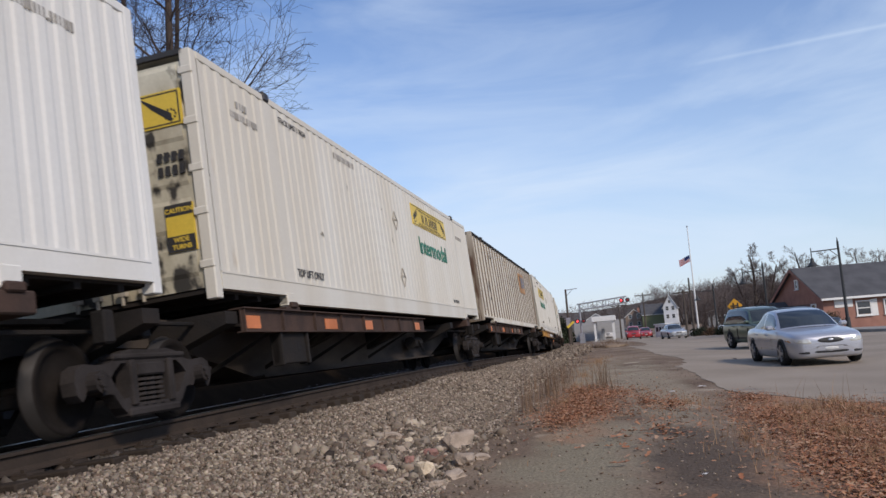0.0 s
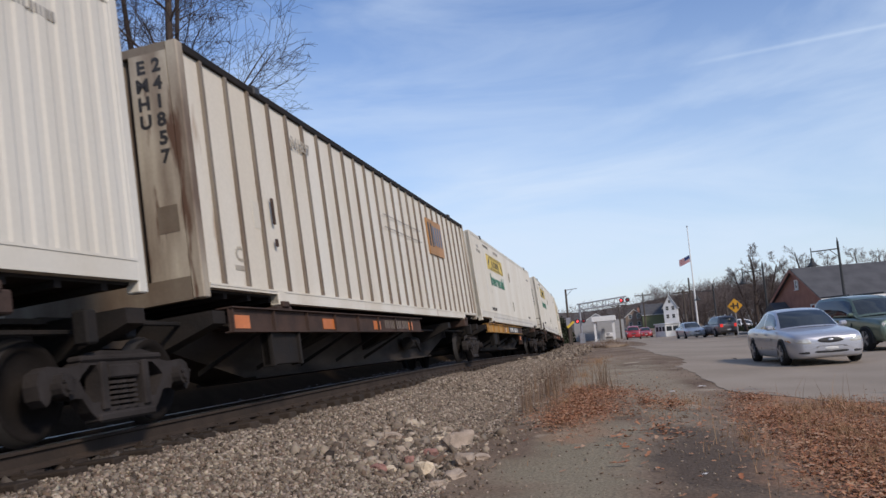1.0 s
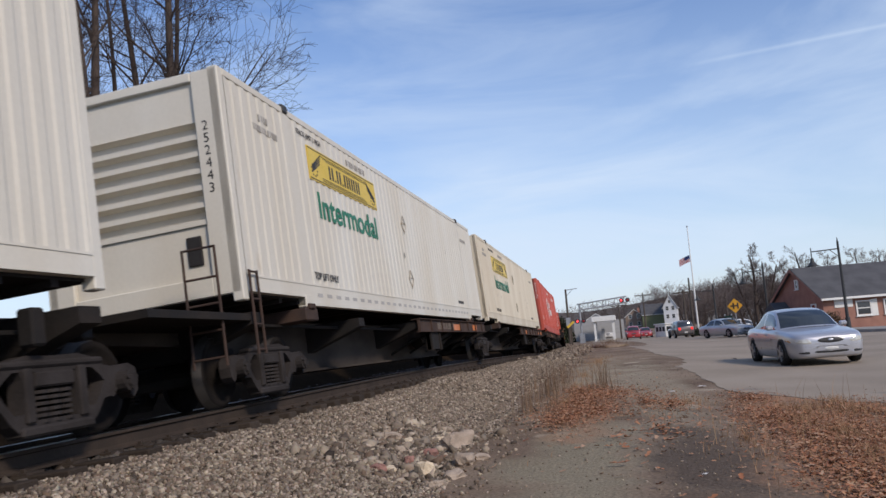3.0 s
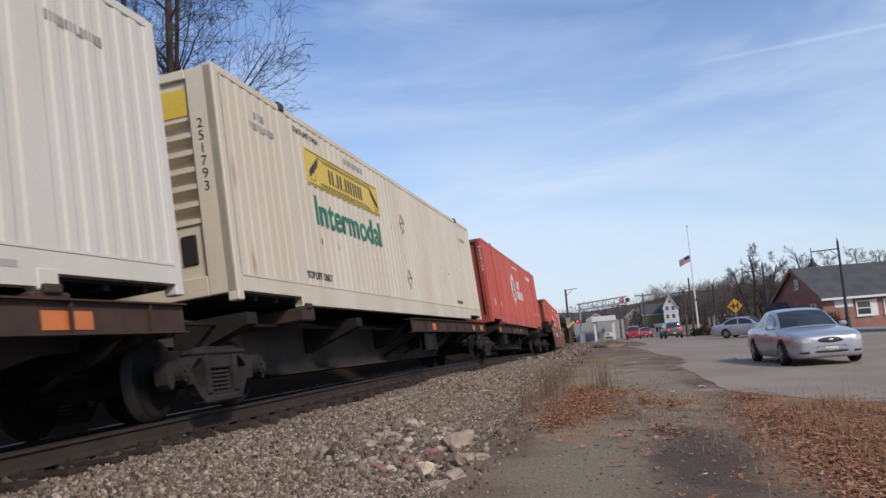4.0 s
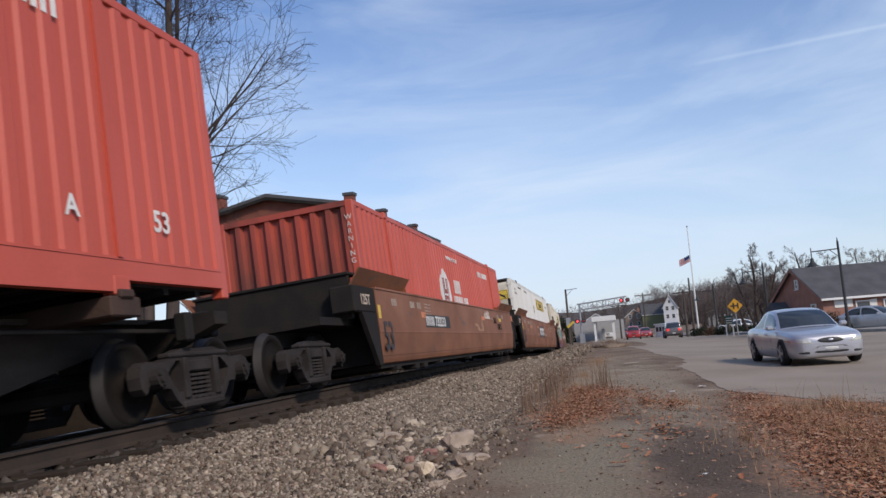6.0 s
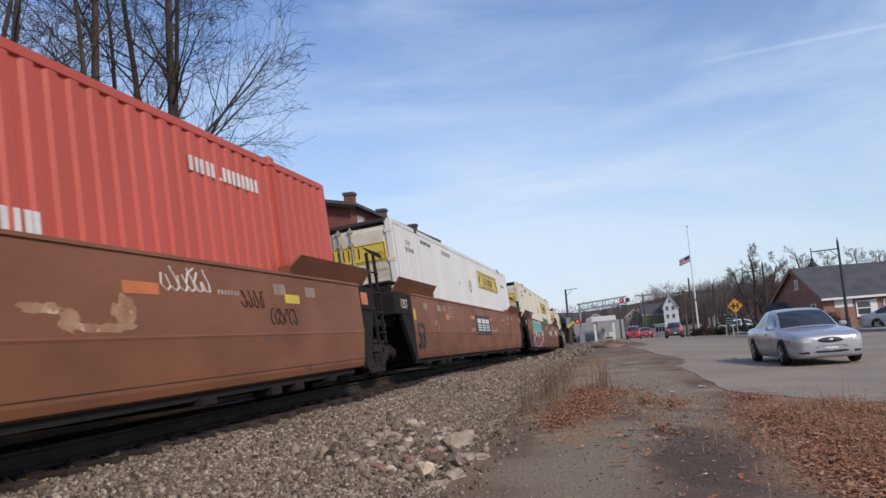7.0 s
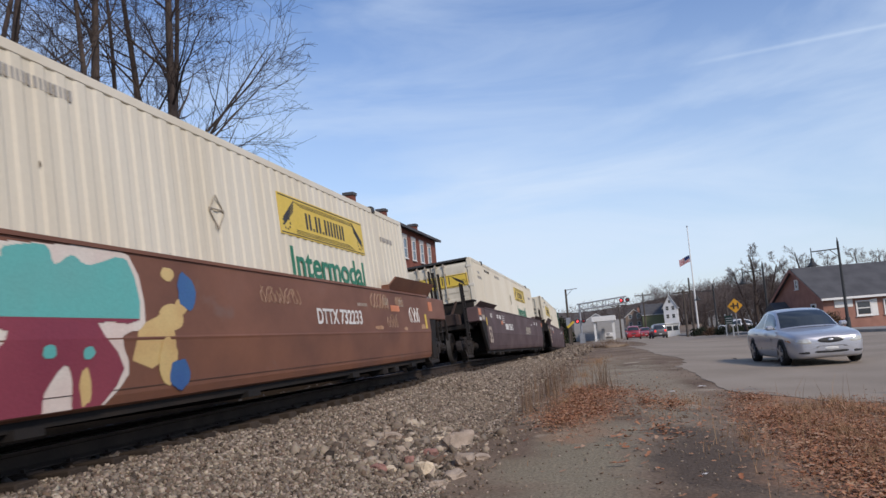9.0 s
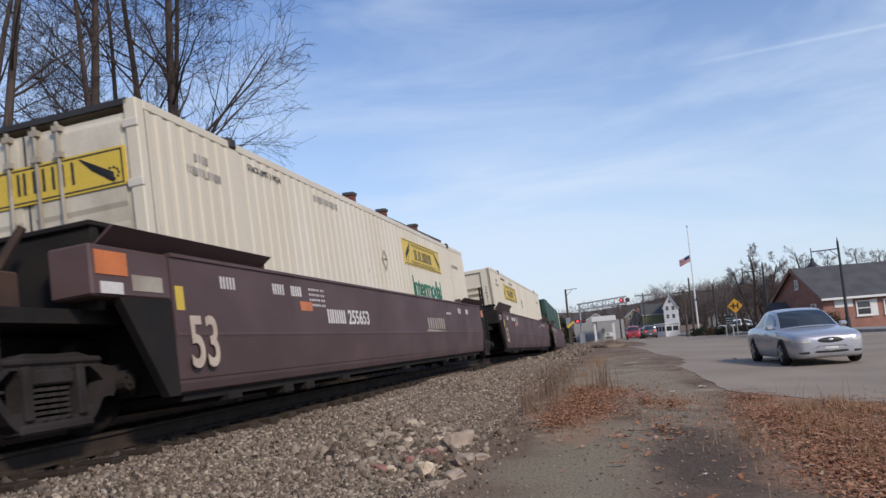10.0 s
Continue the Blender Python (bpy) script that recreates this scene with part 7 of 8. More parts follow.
gable_house("house", "long grey house behind the woods", facing(-5.6, 150, -95), 12, 9, 3.0, 4.8, GREY_SIDING, SHINGLE, ((2, 1.2, 0.9, 1.0), (5, 1.2, 0.9, 1.0), (9, 1.2, 0.9, 1.0)))


def booth():
    x, y = spot(-2.72, 119.0)
    t = thing("kiosk", "small white kiosk with dark windows at the street", "kiosk", "", pose(x, y, ground_z(x, y), 0, 0, -52))
    part("wall", boxes((0, 2.6, 0, 2.2, 0, 1.75), bevel=0.02), WHITE_PAINTED, t)
    part("roof", boxes((-0.15, 2.75, -0.15, 2.35, 1.75, 1.9), bevel=0.03), WHITE_PAINTED, t)
    for x0 in (0.2, 1.4):
        part("window", boxes((x0, x0 + 0.95, -0.012, 0.01, 0.8, 1.45)), PANE, t)
    for y0 in (0.15, 0.82, 1.49):
        part("window", boxes((-0.012, 0.01, y0, y0 + 0.52, 0.8, 1.45)), PANE, t)


booth()


def canopy():
    x, y = spot(2.2, 118.0)
    t = thing("forecourt_canopy", "flat white forecourt canopy on posts", "canopy", "", pose(x, y, ground_z(x, y), 0, 0, -90))
    part("deck", boxes((0, 3.4, 0, 6, 2.75, 3.5), bevel=0.05), WHITE_PAINTED, t, "white canopy deck")
    for xx, yy in ((0.4, 0.5), (3.0, 0.5), (0.4, 5.5), (3.0, 5.5)):
        part("post", boxes((xx - 0.15, xx + 0.15, yy - 0.15, yy + 0.15, 0, 2.76)), WHITE_PAINTED, t)
    part("pump", boxes((1.2, 1.7, 2.4, 3.0, 0, 1.7), bevel=0.05), GREY_SIDING, t)
    part("office", boxes((-3.0, 4.5, 8, 13, 0, 2.9)), GREY_SIDING, t)


canopy()


def parked(name, label, deg, r, heading, paint, style="sedan", **k):
    x, y = spot(deg, r)
    return standing(vehicle(name, label, paint, style, **k), x, y, heading)


parked("pickup", "white pickup waiting beyond the crossing", 1.15, 128, 180, WHITE_PAINT, "suv")
parked("suv", "red sport utility car waiting at the crossing", -0.56, 110, 180, RED_PAINT, "suv")
parked("sedan", "dark red sedan waiting at the crossing", -1.35, 122, 182, RED_PAINT)
parked("sedan", "white sedan parked behind the hedge", -7.75, 88, 275, WHITE_PAINT)
parked("sedan", "grey sedan parked by the forecourt", 0.35, 128, 100, BROWN_PAINT)


def make_kerb():
    """Granite kerb and verge along the street's far side."""
    bm = bmesh.new()
    pts = [spot(-3.6, 118), spot(-5.5, 98), spot(-7.3, 80), spot(-9.5, 69), spot(-12.5, 56), spot(-18, 47), spot(-28, 42)]
    rows = []
    for x, y in pts:
        z = ground_z(x, y)
        d = Vector((x, y + 5.48)).normalized()
        rows.append([(x - d.x * 0.01, y - d.y * 0.01, z), (x, y, z + 0.17), (x + d.x * 0.18, y + d.y * 0.18, z + 0.18), (x + d.x * 4, y + d.y * 4, z + 0.20), (x + d.x * 4.1, y + d.y * 4.1, z - 0.1)])
    sheet(bm, rows)
    bmesh.ops.recalc_face_normals(bm, faces=bm.faces)
    return tagged(part("pavement", bm, mat("pale concrete pavement", (0.34, 0.32, 0.29), 0.9, 0, (0.26, 0.24, 0.22), 1, 0.6, 30, 0.2)), "pale kerb and pavement along the street", "pavement", kind="structure")


make_kerb()
HEDGE = mat("dark evergreen leaves", (0.028, 0.04, 0.024), 0.8, 0, (0.045, 0.042, 0.028), 3, 0.7, 30, 0.2)


def leafy_mass(name, label, cat, m, size, count, leaf, seed, material, flat=0.5):
    """A bush of many small leaf blades round a few hidden stems."""
    rnd = np.random.RandomState(seed)
    v, f = [], []
    for i in range(count):
        d = rnd.normal(size=3)
        d /= np.linalg.norm(d)
        r = (0.55 + 0.45 * rnd.rand()) * (0.8 + 0.3 * noise.noise(Vector(d * 2.0) + Vector((seed, 0, 0))))
        c = d * r * np.array(size) * 0.5
        c[2] = abs(c[2]) if flat > 0 else c[2]
        a, b = rnd.normal(size=3), rnd.normal(size=3)
        a = a / np.linalg.norm(a) * leaf * (0.6 + 0.8 * rnd.rand())
        b = np.cross(a, b)
        b = b / (np.linalg.norm(b) + 1e-9) * leaf * 0.5
        k = len(v)
        v += [tuple(c - a), tuple(c + b), tuple(c + a), tuple(c - b)]
        f.append((k, k + 1, k + 2, k + 3))
    me = bpy.data.meshes.new("leaves")
    me.from_pydata(v, [], f)
    me.materials.append(material)
    t = thing(name, label, cat, "", m)
    ob = new("leaves", me)
    ob.parent = t
    bm = bmesh.new()
    for i in range(5):
        a = 2 * math.pi * i / 5
        tube(bm, (0, 0, 0), (size[0] * 0.3 * math.cos(a), size[1] * 0.3 * math.sin(a), size[2] * 0.4), 0.04, 0.015, n=5)
    part("stems", bm, POLE_WOOD, t)
    return t


BROWN_BUSH = mat("bare brown shrub", (0.13, 0.085, 0.055), 0.9, 0, (0.09, 0.06, 0.04), 3, 0.7)
for deg, r, sx, sy, sz, c in ((-5.0, 92, 1.5, 3.0, 1.3, HEDGE), (-5.9, 88, 1.5, 3.2, 1.2, BROWN_BUSH), (-6.7, 86, 1.5, 3.2, 1.4, HEDGE), (-7.6, 84, 1.5, 3.2, 1.3, HEDGE), (-8.5, 80, 1.5, 3, 1.3, HEDGE)):
    x, y = spot(deg, r)
    leafy_mass("hedge", "clipped dark hedge along the pavement", "hedge", pose(x, y, ground_z(x, y) + 0.1), (sx, sy, sz * 1.6), 900, 0.12, int(r), c)
x, y = spot(-13.1, 55.0)
leafy_mass("shrub", "bare brown shrub against the brick wall", "shrub", pose(x, y, ground_z(x, y)), (1.4, 1.9, 3.2), 2200, 0.07, 5, BROWN_BUSH)


# ---- behind the train: bare trees and the brick mill ----
BARK = mat("grey-brown bark", (0.095, 0.073, 0.062), 0.95, 0, (0.055, 0.044, 0.04), 3, 0.7, 25, 0.5, (1, 1, 0.3))
TWIG = mat("thin brown twigs", (0.055, 0.041, 0.036), 0.95, 0, (0.05, 0.038, 0.034), 3, 0.6, 25, 0.0)


def tubes_mesh(name, segs, sides, material):
    """Tapered tubes along segments (a, b, radius a, radius b), in one mesh."""
    A = np.array([s[0] for s in segs])
    B = np.array([s[1] for s in segs])
    ra, rb = np.array([s[2] for s in segs]), np.array([s[3] for s in segs])
    d = B - A
    d /= np.linalg.norm(d, axis=1)[:, None] + 1e-9
    ref = np.where(np.abs(d[:, 2:3]) > 0.9, np.array([[1.0, 0, 0]]), np.array([[0, 0, 1.0]]))
    u = np.cross(d, ref)
    u /= np.linalg.norm(u, axis=1)[:, None]
    w = np.cross(d, u)
    n = len(segs)
    V = np.empty((n, 2 * sides, 3))
    for i in range(sides):
        a = 2 * math.pi * i / sides
        off = u * math.cos(a) + w * math.sin(a)
        V[:, i] = A + off * ra[:, None]
        V[:, sides + i] = B + off * rb[:, None]
    base = (np.arange(n) * 2 * sides)[:, None]
    F = np.concatenate([base + np.array([[i, (i + 1) % sides, sides + (i + 1) % sides, sides + i]]) for i in range(sides)])
    me = bpy.data.meshes.new(name)
    me.vertices.add(n * 2 * sides)
    me.vertices.foreach_set("co", V.reshape(-1))
    me.loops.add(F.size)
    me.loops.foreach_set("vertex_index", F.reshape(-1).astype(np.int32))
    me.polygons.add(len(F))
    me.polygons.foreach_set("loop_start", np.arange(0, F.size, 4, dtype=np.int32))
    me.polygons.foreach_set("use_smooth", np.ones(len(F), dtype=bool))
    me.update(calc_edges=True)
    me.materials.append(material)
    return me


def grow(rnd, pos, way, length, radius, level, top, out, kids, upward=0.25, reach=1.0, thin=0.006):
    """Adds a wavering branch and, along it, its side branches."""
    n = max(2, int(5 - level * 0.6))
    step = length / n
    p, d = np.array(pos, float), np.array(way, float)
    nodes = []
    for i in range(n):
        d = d + rnd.normal(size=3) * (0.10 + 0.03 * level) + np.array([0, 0, upward * 0.22])
        d /= np.linalg.norm(d)
        q = p + d * step
        r0, r1 = radius * (1 - 0.9 * i / n), radius * (1 - 0.9 * (i + 1) / n)
        out[level].append((p, q, r0, r1))
        nodes.append((q, d.copy(), r1))
        p = q
    if level >= top:
        return
    for k in range(kids[level]):
        f = 0.25 + 0.75 * (k + rnd.rand()) / kids[level]
        i = min(int(f * n), n - 1)
        q, dd, r = nodes[i]
        side = rnd.normal(size=3)
        side -= dd * side.dot(dd)
        side /= np.linalg.norm(side)
        spread = 0.62 + 0.3 * rnd.rand()
        nd = dd * (1 - 0.35 * spread) + side * spread
        nd /= np.linalg.norm(nd)
        grow(rnd, q - dd * step * rnd.rand(), nd, length * (0.40 + 0.25 * rnd.rand()) * (1.15 - 0.4 * f) * (reach if level == 0 else 1.0), max(r * (0.42 if level == 0 else 0.62), thin), level + 1, top, out, kids, upward, reach, thin)


def bare_tree_meshes(seed, stems, kids, top, upward=0.3, reach=1.0, thin=0.006, twig=TWIG):
    rnd = np.random.RandomState(seed)
    out = [[] for _ in range(top + 1)]
    for base, way, length, radius in stems:
        grow(rnd, base, way, length, radius, 0, top, out, kids, upward, reach, thin)
    wood = tubes_mesh("trunk", out[0], 9, BARK)
    limbs = tubes_mesh("limbs", out[1], 6, BARK)
    twigs = tubes_mesh("twigs", [s for lv in out[2:] for s in lv], 3, twig)
    return wood, limbs, twigs


def tree_from(meshes, name, label, m, group=""):
    t = thing(name, label, "tree", group, m)
    for nm, me in zip(("trunk", "branching", "crown"), meshes):
        ob = new(nm, me)
        ob.parent = t
        if nm != "trunk":
            ob["kind"] = "stuff"
    return t


def up(x, y, z=1.0):
    v = np.array([x, y, z])
    return v / np.linalg.norm(v)


def branch(rnd, pos, way, length, radius, level, out, counts, thin):
    """A limb of a tall park tree: long, gently rising, forking at narrow angles into straight fine twigs."""
    n = (9, 7, 4, 3, 2)[level]
    step = length / n
    p, d = np.array(pos, float), np.array(way, float)
    nodes = []
    for i in range(n):
        d = d + rnd.normal(size=3) * (0.035, 0.075, 0.08, 0.09, 0.09)[level] + np.array([0, 0, (0.02, 0.055, 0.05, 0.04, 0.03)[level]])
        d /= np.linalg.norm(d)
        q = p + d * step
        r0, r1 = [max(radius * (1 - (0.72 if level == 0 else 0.85) * k / n), thin * 0.8) for k in (i, i + 1)]
        out[level].append((p, q, r0, r1))
        nodes.append((p, q, d.copy(), r1))
        p = q
    if level + 1 >= len(out):
        return
    for k in range(counts[level]):
        f = (0.30 if level == 0 else 0.15) + (0.68 if level == 0 else 0.83) * (k + rnd.rand()) / counts[level]
        a, b, dd, r = nodes[min(int(f * n), n - 1)]
        side = rnd.normal(size=3)
        side -= dd * side.dot(dd)
        side /= np.linalg.norm(side)
        if level == 0:
            side[2] *= 0.4
        ang = (0.75, 0.62, 0.6, 0.6)[level] + 0.28 * rnd.rand()
        nd = dd * math.cos(ang) + side * math.sin(ang)
        nd /= np.linalg.norm(nd)
        size = (0.315 * (1.25 - 0.75 * f), 0.50 * (1.2 - 0.6 * f), 0.52 * (1.2 - 0.6 * f), 0.5)[level] * (0.75 + 0.5 * rnd.rand())
        branch(rnd, a + (b - a) * rnd.rand(), nd, length * size, max(r * (0.42, 0.65, 0.65, 0.7)[level], thin), level + 1, out, counts, thin)


def park_tree(seed, stems, counts, thin, label, deg, r, z=-0.8, twig=None, group="bare trees by the track"):
    rnd = np.random.RandomState(seed)
    out = [[] for _ in range(5)]
    for base, way, length, radius in stems:
        branch(rnd, base, way, length, radius, 0, out, counts, thin)
    x, y = spot(deg, r)
    meshes = tubes_mesh("trunk", out[0], 10, BARK), tubes_mesh("limbs", out[1], 6, BARK), tubes_mesh("twigs", out[2] + out[3] + out[4], 3, twig or TWIG)
    return tree_from(meshes, "bare_tree", label, pose(x, y, z), group)


park_tree(11, [((0, 0, 0), up(0.04, -0.05), 22, 0.32), ((-0.4, 0.55, 0), up(0.02, 0.035), 22, 0.26), ((0.3, 0.1, 0), up(-0.02, -0.01), 21, 0.22)], (14, 8, 5, 3), 0.0088, "tall bare tree with several grey-brown stems", 31.5, 37.0)
park_tree(23, [((0, 0, 0), up(0.0, 0.02), 22, 0.30), ((0.3, -0.5, 0), up(0.03, 0.06), 20, 0.2)], (13, 7, 5, 3), 0.0085, "tall bare tree with two dark trunks", 36.0, 35.0)
park_tree(31, [((0, 0, 0), up(0.0, 0.015), 21, 0.20)], (9, 6, 4, 3), 0.008, "slim bare tree with a straight trunk", 33.0, 41.0)
park_tree(37, [((0, 0, 0), up(0.12, -0.24), 19, 0.26), ((0.5, 0.8, 0), up(0.05, -0.2), 18, 0.2)], (10, 6, 5, 3), 0.008, "leaning bare tree with pale thin limbs", 43.5, 33.0)
x, y = spot(29.0, 44.0)
tree_from(bare_tree_meshes(51, [((0, 0, 0), up(0.0, 0.0), 8, 0.12), ((0.6, 0.4, 0), up(0.15, -0.1), 7, 0.10), ((-0.6, -0.8, 0), up(-0.1, -0.15), 7, 0.09)], (10, 7, 4, 3), 3), "bare_tree", "young bare tree with fine upright twigs", pose(x, y, -0.8), "bare trees by the track")

MILL_BRICK = mat("dark red mill brick", (0.23, 0.085, 0.06), 0.9, 0, (0.16, 0.065, 0.05), 1.2, 0.7, 40, 0.3)


def brick_mill():
    """Long brick building behind the line: a low gable across the track's direction, the long wall beside the track."""
    t = thing("brick_mill", "old red brick mill with low dark roof and chimneys", "building", "", pose(48.9, 10.95, -0.9))
    L, W, E, R = 24.0, 11.2, 10.4, 11.55
    bm = bmesh.new()
    prism(bm, [(0, 0), (W, 0), (W, E), (W / 2, R), (0, E)], "x", 0, L)
    part("wall", bm, MILL_BRICK, t)
    for y0, y1 in ((-0.5, W / 2), (W + 0.5, W / 2)):
        bm = bmesh.new()
        z0 = E - 0.1
        prism(bm, [(y0, z0), (y1, R + 0.01), (y1, R + 0.22), (y0, z0 + 0.2)], "x", -0.5, L + 0.4)
        r = part("roof", bm, SHINGLE, t, "low dark roof slope")
        bm = bmesh.new()
        prism(bm, [(y0, z0 - 0.22), (y1, R - 0.2), (y1, R - 0.002), (y0, z0 - 0.002)], "x", -0.5, -0.42)
        part("fascia", bm, STEEL_DARK, r, "dark eave board")
    for x, y, top, k in ((1.9, 10.2, 12.5, 0.42), (3.6, 1.2, 11.95, 0.33), (11.2, 1.2, 11.85, 0.33), (20.8, 1.2, 11.8, 0.33)):
        c = part("chimney", boxes((x - k, x + k, y - k, y + k, 9.8, top)), MILL_BRICK, t, "brick chimney")
        part("chimney_cap", boxes((x - k - 0.07, x + k + 0.07, y - k - 0.07, y + k + 0.07, top - 0.22, top - 0.02)), SHINGLE, c)
    end = Matrix.Rotation(-math.pi / 2, 4, "Z")
    for z in (1.2, 4.6, 8.05):
        for y in (2.35, 5.0, 7.6):
            if z > 8 and y == 5.0:
                continue
            window_unit(t, -y, -0.03, z, 0.95, 1.5, end)
            part("lintel", boxes((-0.05, 0.02, y - 0.72, y + 0.72, z + 1.62, z + 1.9)), GREY_SIDING, t, "pale stone lintel")
        for k in range(8):
            x = 1.9 + 2.75 * k
            window_unit(t, x, -0.03, z, 0.95, 1.5, Matrix.Identity(4))
            part("lintel", boxes((x - 0.72, x + 0.72, -0.05, 0.02, z + 1.62, z + 1.9)), GREY_SIDING, t, "pale stone lintel")
    return t


brick_mill()

# ---- woods beyond the street ----
# paler than TWIG: the haze of distance is mixed into this colour
HAZE_TWIG = mat("woodland twigs paled for haze", (0.155, 0.125, 0.115), 0.95, 0, (0.10, 0.08, 0.075), 3, 0.6, 25, 0.0)
WOOD_KINDS = [bare_tree_meshes(100 + i, [((0, 0, 0), up(0.05 * i - 0.1, 0.04), 6.4, 0.15), ((0.2, 0.2, 0.5), up(0.2, -0.2 + 0.1 * i), 5.2, 0.10)], (9, 7, 4), 3, 0.2, 1.0, 0.017, HAZE_TWIG) for i in range(4)]
rnd = random.Random(4)
for i in range(56):
    deg = -5.0 - 7.7 * (i + rnd.random()) / 56
    r = rnd.uniform(112, 165)
    x, y = spot(deg, r)
    k = rnd.uniform(0.62, 0.98) * r / 125
    t = tree_from(WOOD_KINDS[i % 4], "bare_tree", "bare grey-brown woodland tree beyond the street", pose(x, y, ground_z(x, y), 0, 0, rnd.uniform(0, 360)), "woods beyond the street")
    t.scale = (k * 1.15, k * 1.15, k)
for i in range(54):
    deg = -1.6 - 7.4 * (i + rnd.random()) / 54
    r = rnd.uniform(272, 305)
    x, y = spot(deg, r)
    k = rnd.uniform(1.35, 1.85) * (0.62 + 0.38 * min(1.0, (-1.6 - deg) / 4.0))
    t = tree_from(WOOD_KINDS[(i * 3 + 1) % 4], "bare_tree", "bare grey-brown woodland tree beyond the houses", pose(x, y, ground_z(x, y), 0, 0, rnd.uniform(0, 360)), "woods beyond the street")
    t.scale = (k * 1.25, k * 1.25, k)
for deg, r, k in ((-9.8, 74, 0.6), (-8.0, 78, 0.62), (4.6, 130, 0.75), (-1.5, 290, 1.3), (-1.9, 300, 1.6), (-2.3, 295, 1.8), (-2.7, 305, 1.9), (-3.0, 290, 1.8), (-3.5, 300, 1.9), (-3.9, 280, 1.8), (0.9, 300, 1.4), (1.6, 310, 1.3), (2.3, 300, 1.4), (0.3, 310, 1.5), (3.2, 300, 1.3), (-0.4, 300, 1.2)):
    x, y = spot(deg, r)
    t = tree_from(WOOD_KINDS[int(r) % 4], "bare_tree", "bare branching tree near the brick office" if deg < -8 and r < 80 else "bare tree in the distance", pose(x, y, ground_z(x, y), 0, 0, r * 37), "woods beyond the street")
    t.scale = (k * 1.3, k * 1.3, k)
for deg, r, h in ((4.4, 120, 4.6), (4.8, 118, 4.2), (4.05, 124, 4.0), (2.0, 135, 3.6), (1.3, 150, 4.6)):
    x, y = spot(deg, r)
    leafy_mass("evergreen_tree", "dark evergreen tree beyond the crossing", "tree", pose(x, y, ground_z(x, y)), (3.2, 3.2, h * 2), 1600, 0.28, int(r + h * 10), HEDGE)

for i, (deg, r, h) in enumerate(((-8.75, 72, 6.6), (-9.5, 75, 5.2), (-12.0, 98, 8.6), (-15.2, 112, 8.8), (-16.6, 118, 8.6))):
    x, y = spot(deg, r)
    park_tree(70 + i, [((0, 0, 0), up(0.02, 0.05), h, 0.2), ((0.1, 0.2, 0.3), up(0.1, 0.28), h * 0.8, 0.13), ((0.1, -0.2, 0.3), up(-0.1, -0.3), h * 0.85, 0.14)], (12, 7, 6, 4), 0.0085, "bare branching tree near the brick office", deg, r, ground_z(x, y) - 0.05, HAZE_TWIG, "trees near the brick office")


def far_hill():
    """Low wooded rise that closes the view."""
    bm = bmesh.new()
    rows = []
    for r, k in ((320, 0.0), (350, 0.6), (390, 1.0), (600, 1.0)):
        row = []
        for i in range(90):
            deg = 60 - 130 * i / 89
            x, y = spot(deg, r)
            hgt = 9.0 + 3.5 * max(0.0, min(1.0, (1.0 - deg) / 5)) + 3.0 * noise.noise((i * 0.13, 0, 2)) + 1.3 * noise.noise((i * 0.6, 3, 0)) + 0.5 * noise.noise((i * 2.1, 3, 7))
            row.append((x, y, -1.9 + k * hgt))
        rows.append(row)
    sheet(bm, rows)
    bmesh.ops.recalc_face_normals(bm, faces=bm.faces)
    return tagged(part("backdrop", bm, mat("far bare woodland", (0.15, 0.125, 0.11), 1.0, 0, (0.09, 0.08, 0.07), 0.25, 0.9, 2.0, 0.8, depth=1.0), smooth=True), "low wooded rise in the distance", "hill", kind="structure")


far_hill()

# ---- loose things on the ground ----
BALLAST = island_mat("grey and tan ballast stones", [(0.045, 0.034, 0.026), (0.25, 0.195, 0.146), (0.09, 0.068, 0.052), (0.50, 0.415, 0.32), (0.15, 0.10, 0.07), (0.23, 0.19, 0.15), (0.36, 0.29, 0.215), (0.06, 0.046, 0.036)])
DARK_BALLAST = island_mat("dark ballast stones", [(0.045, 0.04, 0.036), (0.085, 0.072, 0.062), (0.06, 0.052, 0.046), (0.11, 0.09, 0.075)])
LEAF = island_mat("dry oak leaves", [(0.34, 0.145, 0.075), (0.47, 0.225, 0.12), (0.23, 0.10, 0.057), (0.48, 0.30, 0.185), (0.40, 0.165, 0.084), (0.50, 0.35, 0.24)], 0.8)
STRAW = island_mat("dead straw grass", [(0.40, 0.245, 0.14), (0.29, 0.165, 0.09), (0.46, 0.31, 0.19), (0.33, 0.185, 0.10)], 0.9)
STEM = island_mat("dead weed stems", [(0.16, 0.10, 0.065), (0.24, 0.155, 0.10), (0.12, 0.08, 0.055)], 0.9)


def raw_mesh(name, V, F, material, label, cat, smooth=False):
    me = bpy.data.meshes.new(name)
    k = F.shape[1]
    me.vertices.add(len(V))
    me.vertices.foreach_set("co", V.reshape(-1))
    me.loops.add(F.size)
    me.loops.foreach_set("vertex_index", F.reshape(-1).astype(np.int32))
    me.polygons.add(len(F))
    me.polygons.foreach_set("loop_start", np.arange(0, F.size, k, dtype=np.int32))
    me.update(calc_edges=True)
    me.materials.append(material)
    return tagged(new(name, me), label, cat, kind="stuff")


def stone_shapes(rs, n):
    bm = bmesh.new()
    bmesh.ops.create_icosphere(bm, subdivisions=1, radius=1.0)
    base = np.array([v.co[:] for v in bm.verts])
    faces = np.array([[v.index for v in f.verts] for f in bm.faces])
    bm.free()
    return [base * (1 + 0.32 * np.clip(rs.normal(size=(len(base), 1)), -1.6, 1.6)) for _ in range(n)], faces


